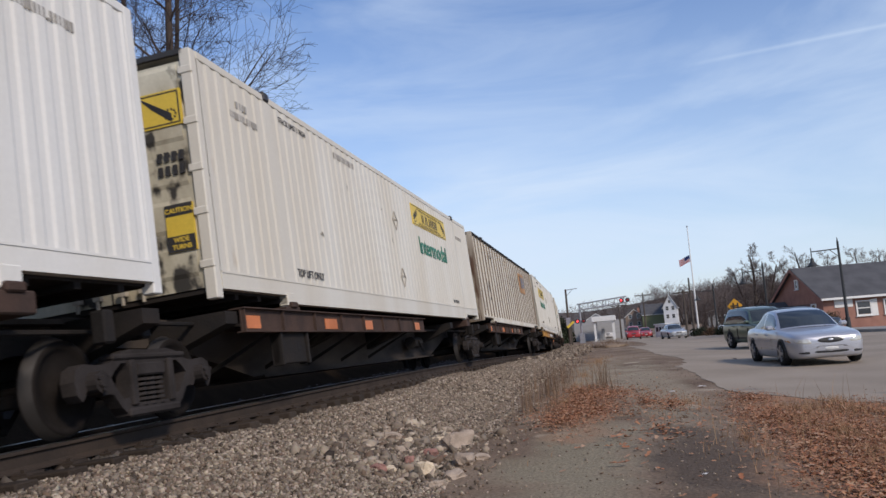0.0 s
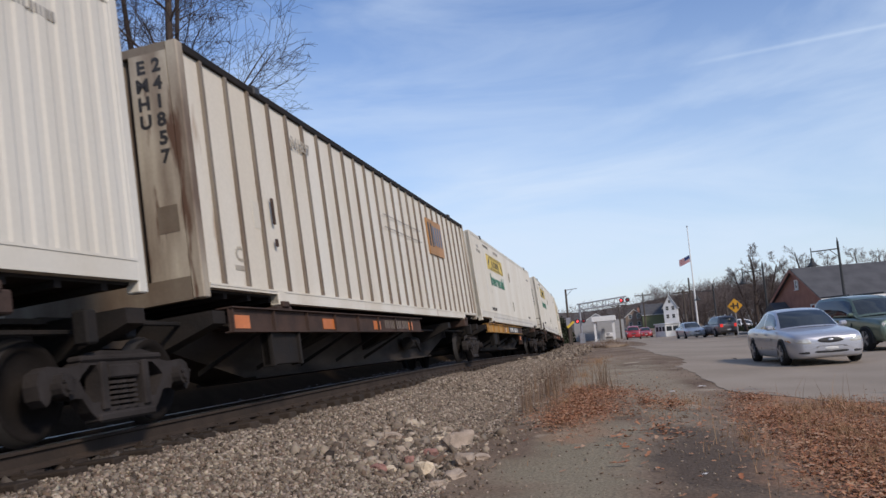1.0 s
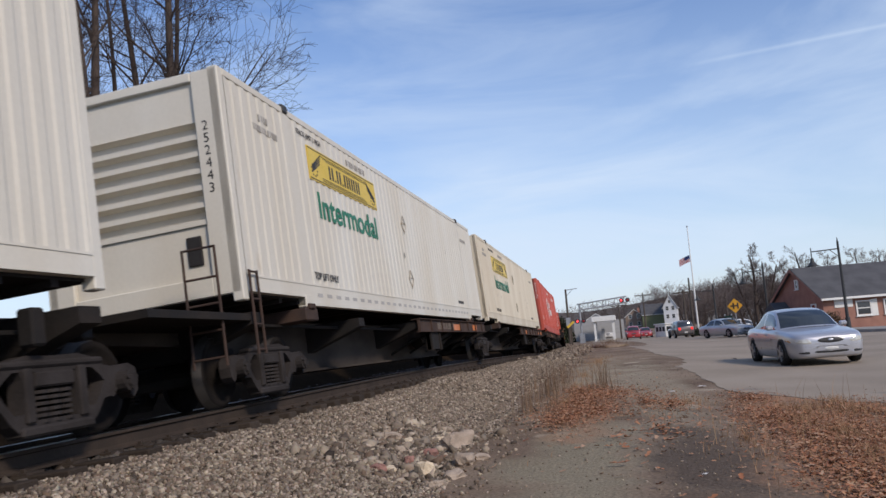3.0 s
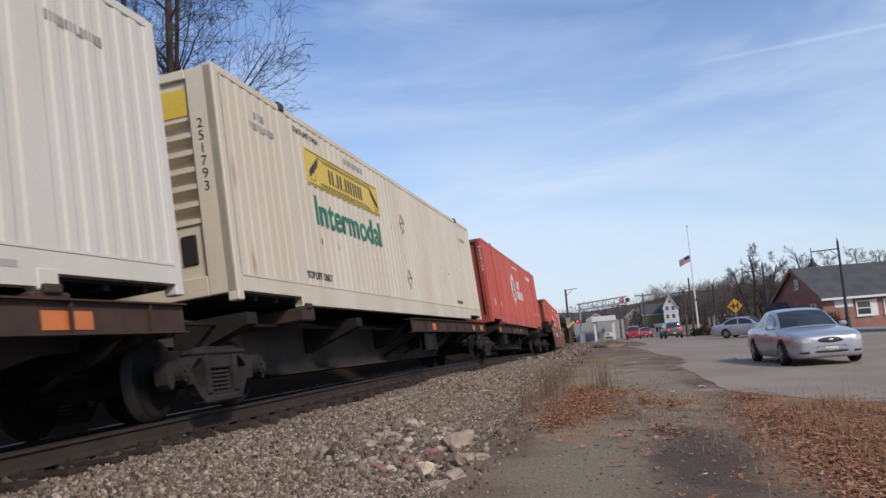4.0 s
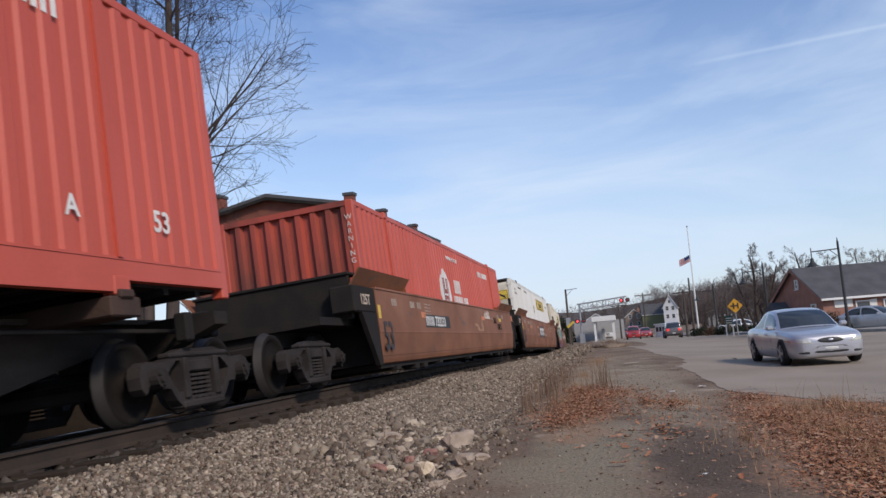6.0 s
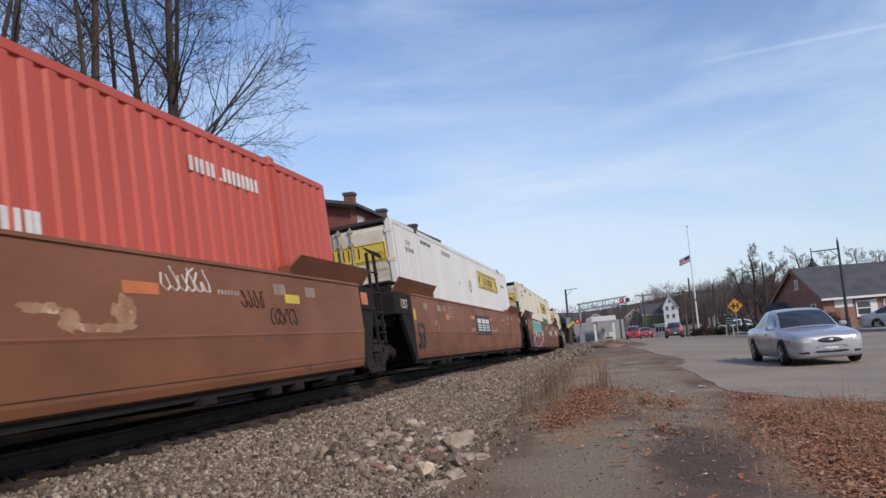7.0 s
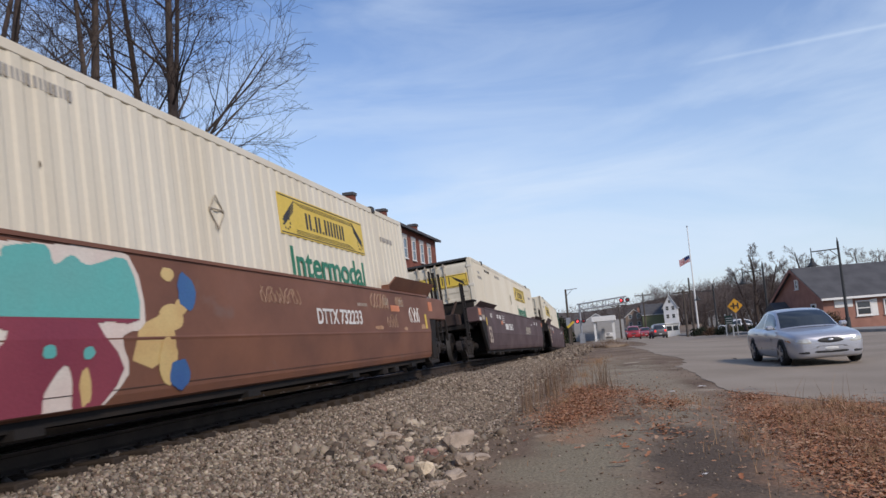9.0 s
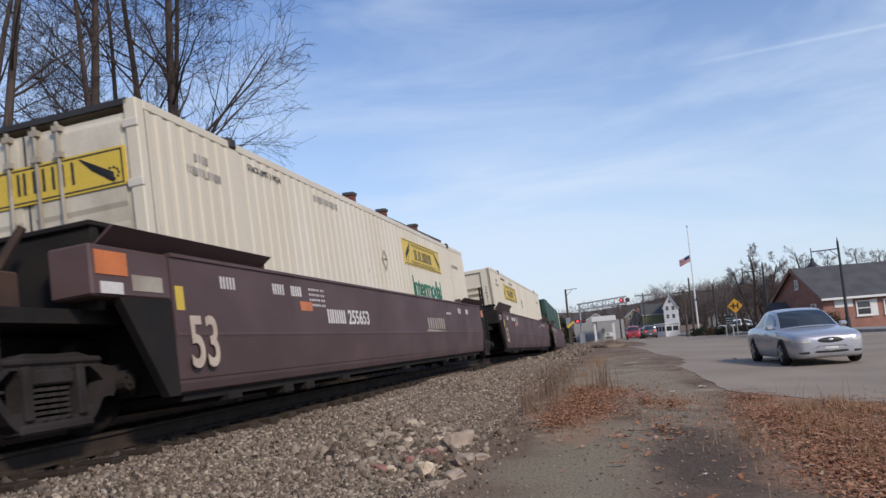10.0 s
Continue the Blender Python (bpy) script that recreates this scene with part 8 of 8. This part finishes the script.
def turns(rs, n):
    q = rs.normal(size=(n, 4))
    q /= np.linalg.norm(q, axis=1)[:, None]
    w, x, y, z = q.T
    return np.stack([np.stack([1 - 2 * (y * y + z * z), 2 * (x * y - z * w), 2 * (x * z + y * w)], 1), np.stack([2 * (x * y + z * w), 1 - 2 * (x * x + z * z), 2 * (y * z - x * w)], 1), np.stack([2 * (x * z - y * w), 2 * (y * z + x * w), 1 - 2 * (x * x + y * y)], 1)], 1)


def strew(name, seed, places, sizes, squash, material, label, cat, sink=0.2):
    rs = np.random.RandomState(seed)
    shapes, faces = stone_shapes(rs, 6)
    n = len(places)
    M = turns(rs, n)
    S = np.array(sizes)[:, None] * (0.7 + 0.6 * rs.rand(n, 3)) * np.array(squash)
    pick = rs.randint(0, 6, n)
    base = np.array(shapes)[pick] * S[:, None, :]
    V = np.einsum("nij,nkj->nki", M, base)
    P = np.array(places)
    V += P[:, None, :] + np.array([0, 0, 1])[None, None] * (np.array(sizes) * (0.5 - sink))[:, None, None]
    F = (faces[None] + (np.arange(n) * base.shape[1])[:, None, None]).reshape(-1, 3)
    return raw_mesh(name, V.reshape(-1, 3), F, material, label, cat)


rs = np.random.RandomState(7)


def bank_places(n, x0, x1, lat0, lat1, ragged=0.0):
    out = []
    while len(out) < n:
        x = x0 + (x1 - x0) * rs.rand()
        l = lat0 + (lat1 - lat0) * rs.rand()
        shift = 0.0 if x < BEND else (x - BEND) ** 2 / (2 * RADIUS)
        foot = -3.55 + 0.35 * noise.noise((x * 0.5, 1.7, 0)) + (0.02 * (x - 9) if x > 9 else -0.12 * (9 - x))
        if l < foot + ragged * rs.rand():
            if rs.rand() > 0.04:
                continue
        y = l + shift
        out.append((x, y, rough_z(x, y)))
    return out


near = bank_places(44000, 4.5, 15.0, -4.2, -1.13)
strew("ballast", 1, near, 0.012 + 0.017 * rs.rand(len(near)) ** 1.6, (1, 0.9, 0.75), BALLAST, "loose grey and tan railway ballast stones", "ballast")
mid = bank_places(19000, 15.0, 34.0, -3.9, -1.12)
strew("ballast", 2, mid, 0.021 + 0.017 * rs.rand(len(mid)), (1, 0.9, 0.75), BALLAST, "loose grey and tan railway ballast stones", "ballast")
far = bank_places(6000, 34.0, 80.0, -3.6, -1.0)
strew("ballast", 3, far, 0.06 + 0.03 * rs.rand(len(far)), (1, 0.9, 0.7), BALLAST, "loose grey and tan railway ballast stones", "ballast")
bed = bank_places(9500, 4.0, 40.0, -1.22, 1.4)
strew("ballast", 4, [(x, y, z - 0.02) for x, y, z in bed], 0.035 + 0.025 * rs.rand(len(bed)), (1, 0.9, 0.7), DARK_BALLAST, "dark ballast between the rails", "ballast")

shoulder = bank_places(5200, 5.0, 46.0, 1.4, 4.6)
strew("ballast", 7, shoulder, 0.04 + 0.03 * rs.rand(len(shoulder)), (1, 0.9, 0.7), DARK_BALLAST, "dark ballast on the far shoulder of the track", "ballast")


def dirt_places(n, x0, x1, y0, y1):
    out = []
    for _ in range(n):
        x, y = x0 + (x1 - x0) * rs.rand() ** 1.4, y0 + (y1 - y0) * rs.rand()
        out.append((x, y, rough_z(x, y)))
    return out


behind = bank_places(3500, -4.0, 4.5, -3.9, -1.13)
strew("ballast", 6, behind, 0.024 + 0.022 * rs.rand(len(behind)), (1, 0.9, 0.75), BALLAST, "loose grey and tan railway ballast stones", "ballast")
grit = dirt_places(3200, 5.5, 26.0, -7.2, -3.3)
strew("gravel", 5, grit, 0.005 + 0.012 * rs.rand(len(grit)) ** 3, (1, 0.9, 0.6), BALLAST, "fine gravel and grit on the dirt verge", "gravel", 0.3)

rubble = bank_places(420, 7.2, 10.6, -3.9, -2.3)
strew("rubble", 15, rubble, 0.04 + 0.045 * rs.rand(len(rubble)) ** 2, (1, 0.85, 0.6), BALLAST, "loose larger stones at the foot of the bank", "rubble", 0.25)

# larger stones at the foot of the bank
ROCK = mat("grey-brown field stone", (0.40, 0.32, 0.25), 0.9, 0, (0.26, 0.205, 0.16), 6, 0.7, 50, 0.5)
PALE_ROCK = mat("pale tan stone", (0.62, 0.51, 0.37), 0.9, 0, (0.48, 0.38, 0.27), 6, 0.7, 50, 0.5)
PINK_ROCK = mat("reddish stone", (0.30, 0.16, 0.13), 0.9, 0, (0.22, 0.13, 0.11), 6, 0.7, 50, 0.5)


def rock(x, y, sx, sy, sz, seed, material, label):
    bm = bmesh.new()
    bmesh.ops.create_icosphere(bm, subdivisions=3, radius=1.0)
    for v in bm.verts:
        c = v.co.copy()
        k = 1 + 0.30 * noise.noise(c * 1.3 + Vector((seed, 0, 0))) + 0.10 * noise.noise(c * 3.5 + Vector((0, seed, 0)))
        c = Vector((max(min(c.x, 0.8), -0.8), max(min(c.y, 0.75), -0.75), max(min(c.z, 0.7), -0.7))) * k
        v.co = Vector((c.x * sx, c.y * sy, c.z * sz))
    t = tagged(part("stone", bm, material), label, "stone", "stones at the foot of the bank")
    t.matrix_basis = pose(x, y, rough_z(x, y) + sz * 0.35, seed * 7 % 25 - 10, seed * 5 % 20 - 8, seed * 47)
    return t


for i, (x, y, a, b, c, m_, lab) in enumerate((
        (9.35, -3.43, 0.25, 0.17, 0.16, ROCK, "large angular grey-brown stone on the bank"), (8.25, -3.75, 0.26, 0.13, 0.09, ROCK, "flat tilted grey-brown stone on the bank"), (7.6, -3.48, 0.11, 0.09, 0.12, PALE_ROCK, "pale rounded tan stone on the bank"),
        (9.3, -2.64, 0.17, 0.09, 0.06, ROCK, "flat broken stone slab on the bank"), (8.7, -3.29, 0.10, 0.08, 0.08, PINK_ROCK, "small reddish stone on the bank"), (9.2, -2.9, 0.09, 0.07, 0.06, PALE_ROCK, "small pale stone on the bank"),
        (8.6, -2.95, 0.09, 0.07, 0.06, ROCK, "small grey stone on the bank"), (9.6, -3.14, 0.11, 0.07, 0.06, PALE_ROCK, "small pale stone on the bank"), (7.45, -3.8, 0.13, 0.1, 0.06, ROCK, "flat grey stone on the bank"), (8.1, -3.2, 0.09, 0.07, 0.07, PINK_ROCK, "small reddish stone on the bank"),
        (7.5, -3.05, 0.09, 0.07, 0.06, PINK_ROCK, "small reddish stone on the bank"), (8.4, -3.9, 0.09, 0.07, 0.05, ROCK, "small grey stone on the bank"), (7.0, -3.75, 0.10, 0.08, 0.06, ROCK, "small grey stone on the bank"), (7.6, -3.15, 0.08, 0.06, 0.05, PALE_ROCK, "small pale stone on the bank"))):
    rock(x, y, a, b, c, i + 3, m_, lab)


def blades(name, seed, roots, height, width, material, label, cat, lean=0.45, segs=2):
    """Thin curved blades from roots (x, y, z)."""
    r2 = np.random.RandomState(seed)
    V, F = [], []
    for x, y, z in roots:
        a = r2.rand() * 2 * math.pi
        h = height * (0.45 + 0.75 * r2.rand())
        l = lean * h * r2.rand()
        dx, dy = math.cos(a) * l, math.sin(a) * l
        b = r2.rand() * math.pi
        wx, wy = math.cos(b) * width / 2, math.sin(b) * width / 2
        k = len(V)
        V += [(x - wx, y - wy, z - 0.01), (x + wx, y + wy, z - 0.01), (x + dx * 0.3 + wx * 0.8, y + dy * 0.3 + wy * 0.8, z + h * 0.55), (x + dx * 0.3 - wx * 0.8, y + dy * 0.3 - wy * 0.8, z + h * 0.55), (x + dx + wx * 0.2, y + dy + wy * 0.2, z + h), (x + dx - wx * 0.2, y + dy - wy * 0.2, z + h)]
        F += [(k, k + 1, k + 2, k + 3), (k + 3, k + 2, k + 4, k + 5)]
    return raw_mesh(name, np.array(V, float), np.array(F), material, label, cat)


def patch_places(n, spots):
    """Places thinned out round the middles of patches (x, y, rx, ry)."""
    out = []
    w = np.array([a[2] * a[3] for a in spots])
    for i in rs.choice(len(spots), n, p=w / w.sum()):
        x0, y0, rx, ry = spots[i]
        a, r = rs.rand() * 2 * math.pi, abs(rs.normal()) * 0.62
        x, y = x0 + rx * r * math.cos(a), y0 + ry * r * math.sin(a)
        if x > 2.0:
            out.append((x, y, rough_z(x, y)))
    return out


LEAF_SPOTS = [(12.2, -4.5, 1.5, 0.42), (13.8, -4.6, 1.6, 0.5), (7.0, -7.2, 1.4, 0.55), (8.2, -7.6, 1.6, 0.6), (11.3, -4.5, 1.0, 0.45), (12.6, -4.9, 1.6, 0.55), (13.4, -4.6, 1.8, 0.6), (15.2, -4.8, 1.8, 0.7), (16.8, -4.5, 1.6, 0.5), (13.0, -6.1, 1.3, 0.3), (11.0, -7.3, 1.8, 0.7), (9.6, -7.5, 1.8, 0.7), (8.4, -7.4, 1.6, 0.65), (7.2, -7.3, 1.5, 0.5), (6.0, -7.2, 1.2, 0.45), (11.6, -8.4, 1.3, 0.9), (9.0, -8.6, 2.0, 1.0), (13.6, -7.3, 1.2, 0.5)]


def leaves(n, seed, spots, size):
    r2 = np.random.RandomState(seed)
    V, F = [], []
    for x, y, z in patch_places(n, spots):
        a = r2.rand() * 2 * math.pi
        s = size * (0.55 + 0.8 * r2.rand())
        tilt = r2.normal(size=2) * 0.4
        c, d = math.cos(a), math.sin(a)
        curl = 0.35 * r2.rand() * s
        k = len(V)
        zz = z + 0.012 + 0.05 * r2.rand() ** 2
        for u, v, w in ((-1.0, 0, curl * 0.5), (-0.4, 0.45, curl), (0.1, 0.28, curl * 0.3), (0.5, 0.5, curl), (1.0, 0, curl * 0.4), (0.5, -0.5, curl), (0.1, -0.28, curl * 0.3), (-0.4, -0.45, curl)):
            px, py = u * s, v * s
            V.append((x + px * c - py * d, y + px * d + py * c, zz + w + px * tilt[0] * 0.5 + py * tilt[1] * 0.5))
        V.append((x, y, zz))
        for i in range(8):
            F.append((k + i, k + (i + 1) % 8, k + 8))
    return raw_mesh("fallen_leaves", np.array(V), np.array(F), LEAF, "drift of dry red-brown oak leaves", "leaves")


leaves(30000, 3, LEAF_SPOTS, 0.023)
leaves(500, 4, [(10.0, -5.8, 5.0, 1.8), (16, -5.2, 4, 1.0), (9, -8, 3, 1.6)], 0.042)
leaves(9000, 14, [(13.6, -5.7, 2.4, 0.5), (11.0, -7.1, 2.4, 0.5), (9.2, -7.3, 2.4, 0.6), (7.4, -7.1, 1.8, 0.5), (6.0, -7.0, 1.2, 0.4), (15.5, -5.0, 2.5, 0.8), (9.5, -8.4, 2.5, 1.0)], 0.022)
GRASS_SPOTS = [(11.6, -7.7, 0.9, 0.5), (11.3, -8.2, 0.9, 0.6), (10.3, -7.4, 0.8, 0.4), (9.2, -7.6, 1.2, 0.6), (7.8, -7.5, 1.0, 0.5), (12.6, -8.3, 0.6, 0.5), (11.8, -9.2, 1.0, 0.6), (6.6, -7.4, 0.8, 0.5), (9.8, -8.6, 1.4, 0.6)]
blades("dead_grass", 5, patch_places(3600, GRASS_SPOTS), 0.12, 0.005, STRAW, "tufts of dead straw-coloured grass", "grass", 0.9)
blades("dead_grass", 6, patch_places(2600, [(14, -4.4, 3.5, 0.8), (18, -4.3, 3.5, 0.6), (13.0, -6.3, 2.0, 0.7), (22, -4.3, 4, 0.6), (30, -4.4, 8, 0.8), (9, -6.6, 3.0, 0.5)]), 0.10, 0.006, STRAW, "short dead grass on the verge", "grass", 0.9)
blades("dead_weeds", 7, patch_places(330, [(13.2, -3.85, 1.6, 0.35), (16.0, -3.9, 2.4, 0.4), (17.2, -4.9, 1.6, 0.5), (19.5, -4.0, 2.0, 0.4)]), 0.62, 0.008, STEM, "thin dead weed stalks along the bank", "weeds", 0.25)
blades("dead_weeds", 8, patch_places(26, [(11.7, -7.7, 0.8, 0.5), (11.2, -8.2, 0.8, 0.6), (9.2, -7.2, 1.0, 0.6), (11.9, -9.0, 0.6, 0.5)]), 0.42, 0.006, STRAW, "tall dead grass stalks on the verge", "weeds", 0.4)
blades("dead_weeds", 9, patch_places(500, [(55.5, -4.4, 1.6, 1.0)]), 0.4, 0.02, STEM, "dead weeds on a dirt mound", "weeds", 0.5)


def mound():
    bm = bmesh.new()
    bmesh.ops.create_icosphere(bm, subdivisions=3, radius=1.0)
    for v in bm.verts:
        k = 1 + 0.25 * noise.noise(v.co * 2.0)
        v.co = Vector((v.co.x * 2.2 * k, v.co.y * 1.25 * k, v.co.z * 0.28 * k))
    t = tagged(part("dirt_mound", bm, DIRT, smooth=True), "low mound of dark dirt with weeds", "mound")
    t.matrix_basis = pose(55.6, -4.4, ground_z(55.6, 0) + 0.02)


mound()
PAPER = mat("crumpled white paper", (0.75, 0.74, 0.72), 0.8)
for i, (x, y, s) in enumerate(((15.2, -6.2, 0.07), (16.1, -6.8, 0.08), (8.2, -7.5, 0.06), (7.0, -6.0, 0.03), (12.4, -5.2, 0.03))):
    bm = bmesh.new()
    rows = []
    for a in range(5):
        rows.append([(s * (a - 2) / 2, s * 0.6 * (b - 2) / 2, s * 0.45 * abs(noise.noise((a * 0.9, b * 0.9, i * 3.3)))) for b in range(5)])
    sheet(bm, rows)
    t = tagged(part("litter", bm, PAPER), "crumpled scrap of white paper on the dirt", "litter", "scraps of litter")
    t.matrix_basis = pose(x, y, rough_z(x, y) + 0.02, 0, 0, i * 50)
bm = bmesh.new()
tube(bm, (-0.2, 0, 0.02), (0.05, 0.03, 0.03), 0.012, n=6)
tube(bm, (0.05, 0.03, 0.03), (0.2, -0.03, 0.025), 0.01, 0.006, n=6)
tube(bm, (0.0, 0.02, 0.03), (0.1, 0.12, 0.04), 0.008, 0.004, n=6)
stick = tagged(part("stick", bm, BARK), "dark broken stick lying on the asphalt", "stick")
stick.matrix_basis = pose(24.6, -8.5, road_z(24.6, 0))

# ---- sleepers: dark weathered oak under the rails ----
TIE = mat("dark weathered sleeper", (0.055, 0.041, 0.031), 0.95, 0, (0.035, 0.027, 0.022), 4, 0.7, 40, 0.5, (1, 0.15, 1), per_piece=0.3)
bm = bmesh.new()
box(bm, -0.115, 0.115, -1.3, 1.3, -0.17, 0.0, 0.012)
tie_me = bpy.data.meshes.new("sleeper")
bm.to_mesh(tie_me)
bm.free()
tie_me.materials.append(TIE)
PLATE_ME = bpy.data.meshes.new("tie_plate")
bm = boxes((-0.1, 0.1, -0.17, 0.17, 0.0, 0.02), (-0.06, -0.03, -0.12, -0.085, 0.02, 0.05), (0.03, 0.06, 0.085, 0.12, 0.02, 0.05))
bm.to_mesh(PLATE_ME)
bm.free()
PLATE_ME.materials.append(RAIL_SIDE)
for i in range(150):
    s = -3.0 + 0.53 * i
    c, a = line(s)
    m = Matrix.Translation(c + Vector((0, 0, -0.195 - 0.058))) @ Matrix.Rotation(a, 4, "Z") @ Matrix.Rotation(-LEAN, 4, "X")
    o = sub("sleeper", tie_me, TRACK, m @ Matrix.Translation((0, 0.04 * math.sin(i * 12.9), 0)) @ Matrix.Rotation(0.02 * math.sin(i * 7.1), 4, "Z"))
    if 4 < s < 40:
        sub("tie_plate", PLATE_ME, o, Matrix.Translation((0, -0.75, 0)))


# ---- what moves ----
def motions():
    times = [0.5 * i for i in range(21)]
    for ob, s0, s1, z in RIDERS:
        walk(ob, [(q, on_track(s0 - SPEED * q, s1 - SPEED * q) @ Matrix.Translation((0, 0, z))) for q in times])
    turn_rate = math.degrees(SPEED / WHEEL_R) / 30.0  # degrees in a thirtieth of a second
    for ob, x in SPINNERS:
        walk(ob, [(i / 30.0, pose(x, 0, WHEEL_R, 0, -turn_rate * i, 0)) for i in range(301)])
    for car, rows in DRIVES:
        walk(car, [(q, pose(x, y, road_z(x, y), 0, 0, h)) for q, x, y, h in rows])
        ts, xs, ys = [r[0] for r in rows], [r[1] for r in rows], [r[2] for r in rows]
        gone = np.concatenate([[0], np.cumsum(np.hypot(np.diff(xs), np.diff(ys)))])
        for w, m, r, owner in ROLLERS:
            if owner == car:
                walk(w, [(i / 15.0, m @ pose(0, 0, 0, 0, math.degrees(np.interp(i / 15.0, ts, gone) / r), 0)) for i in range(151)])
    for p, i, w in FLAG_PIECES:
        rows = []
        for k in range(21):
            q = 0.5 * k
            y = z = x = 0.0
            for j in range(i + 1):
                yaw = 16 * math.sin(2.1 * q - 0.9 * j) + 6 * math.sin(4.3 * q + j)
                if j == i:
                    break
                x -= w * math.sin(radians(yaw))
                y += w * math.cos(radians(yaw))
                z -= w * (0.42 + 0.08 * math.sin(1.3 * q + j))
            rows.append((q, pose(x, y, z, 0, 0, yaw)))
        walk(p, rows)


motions()
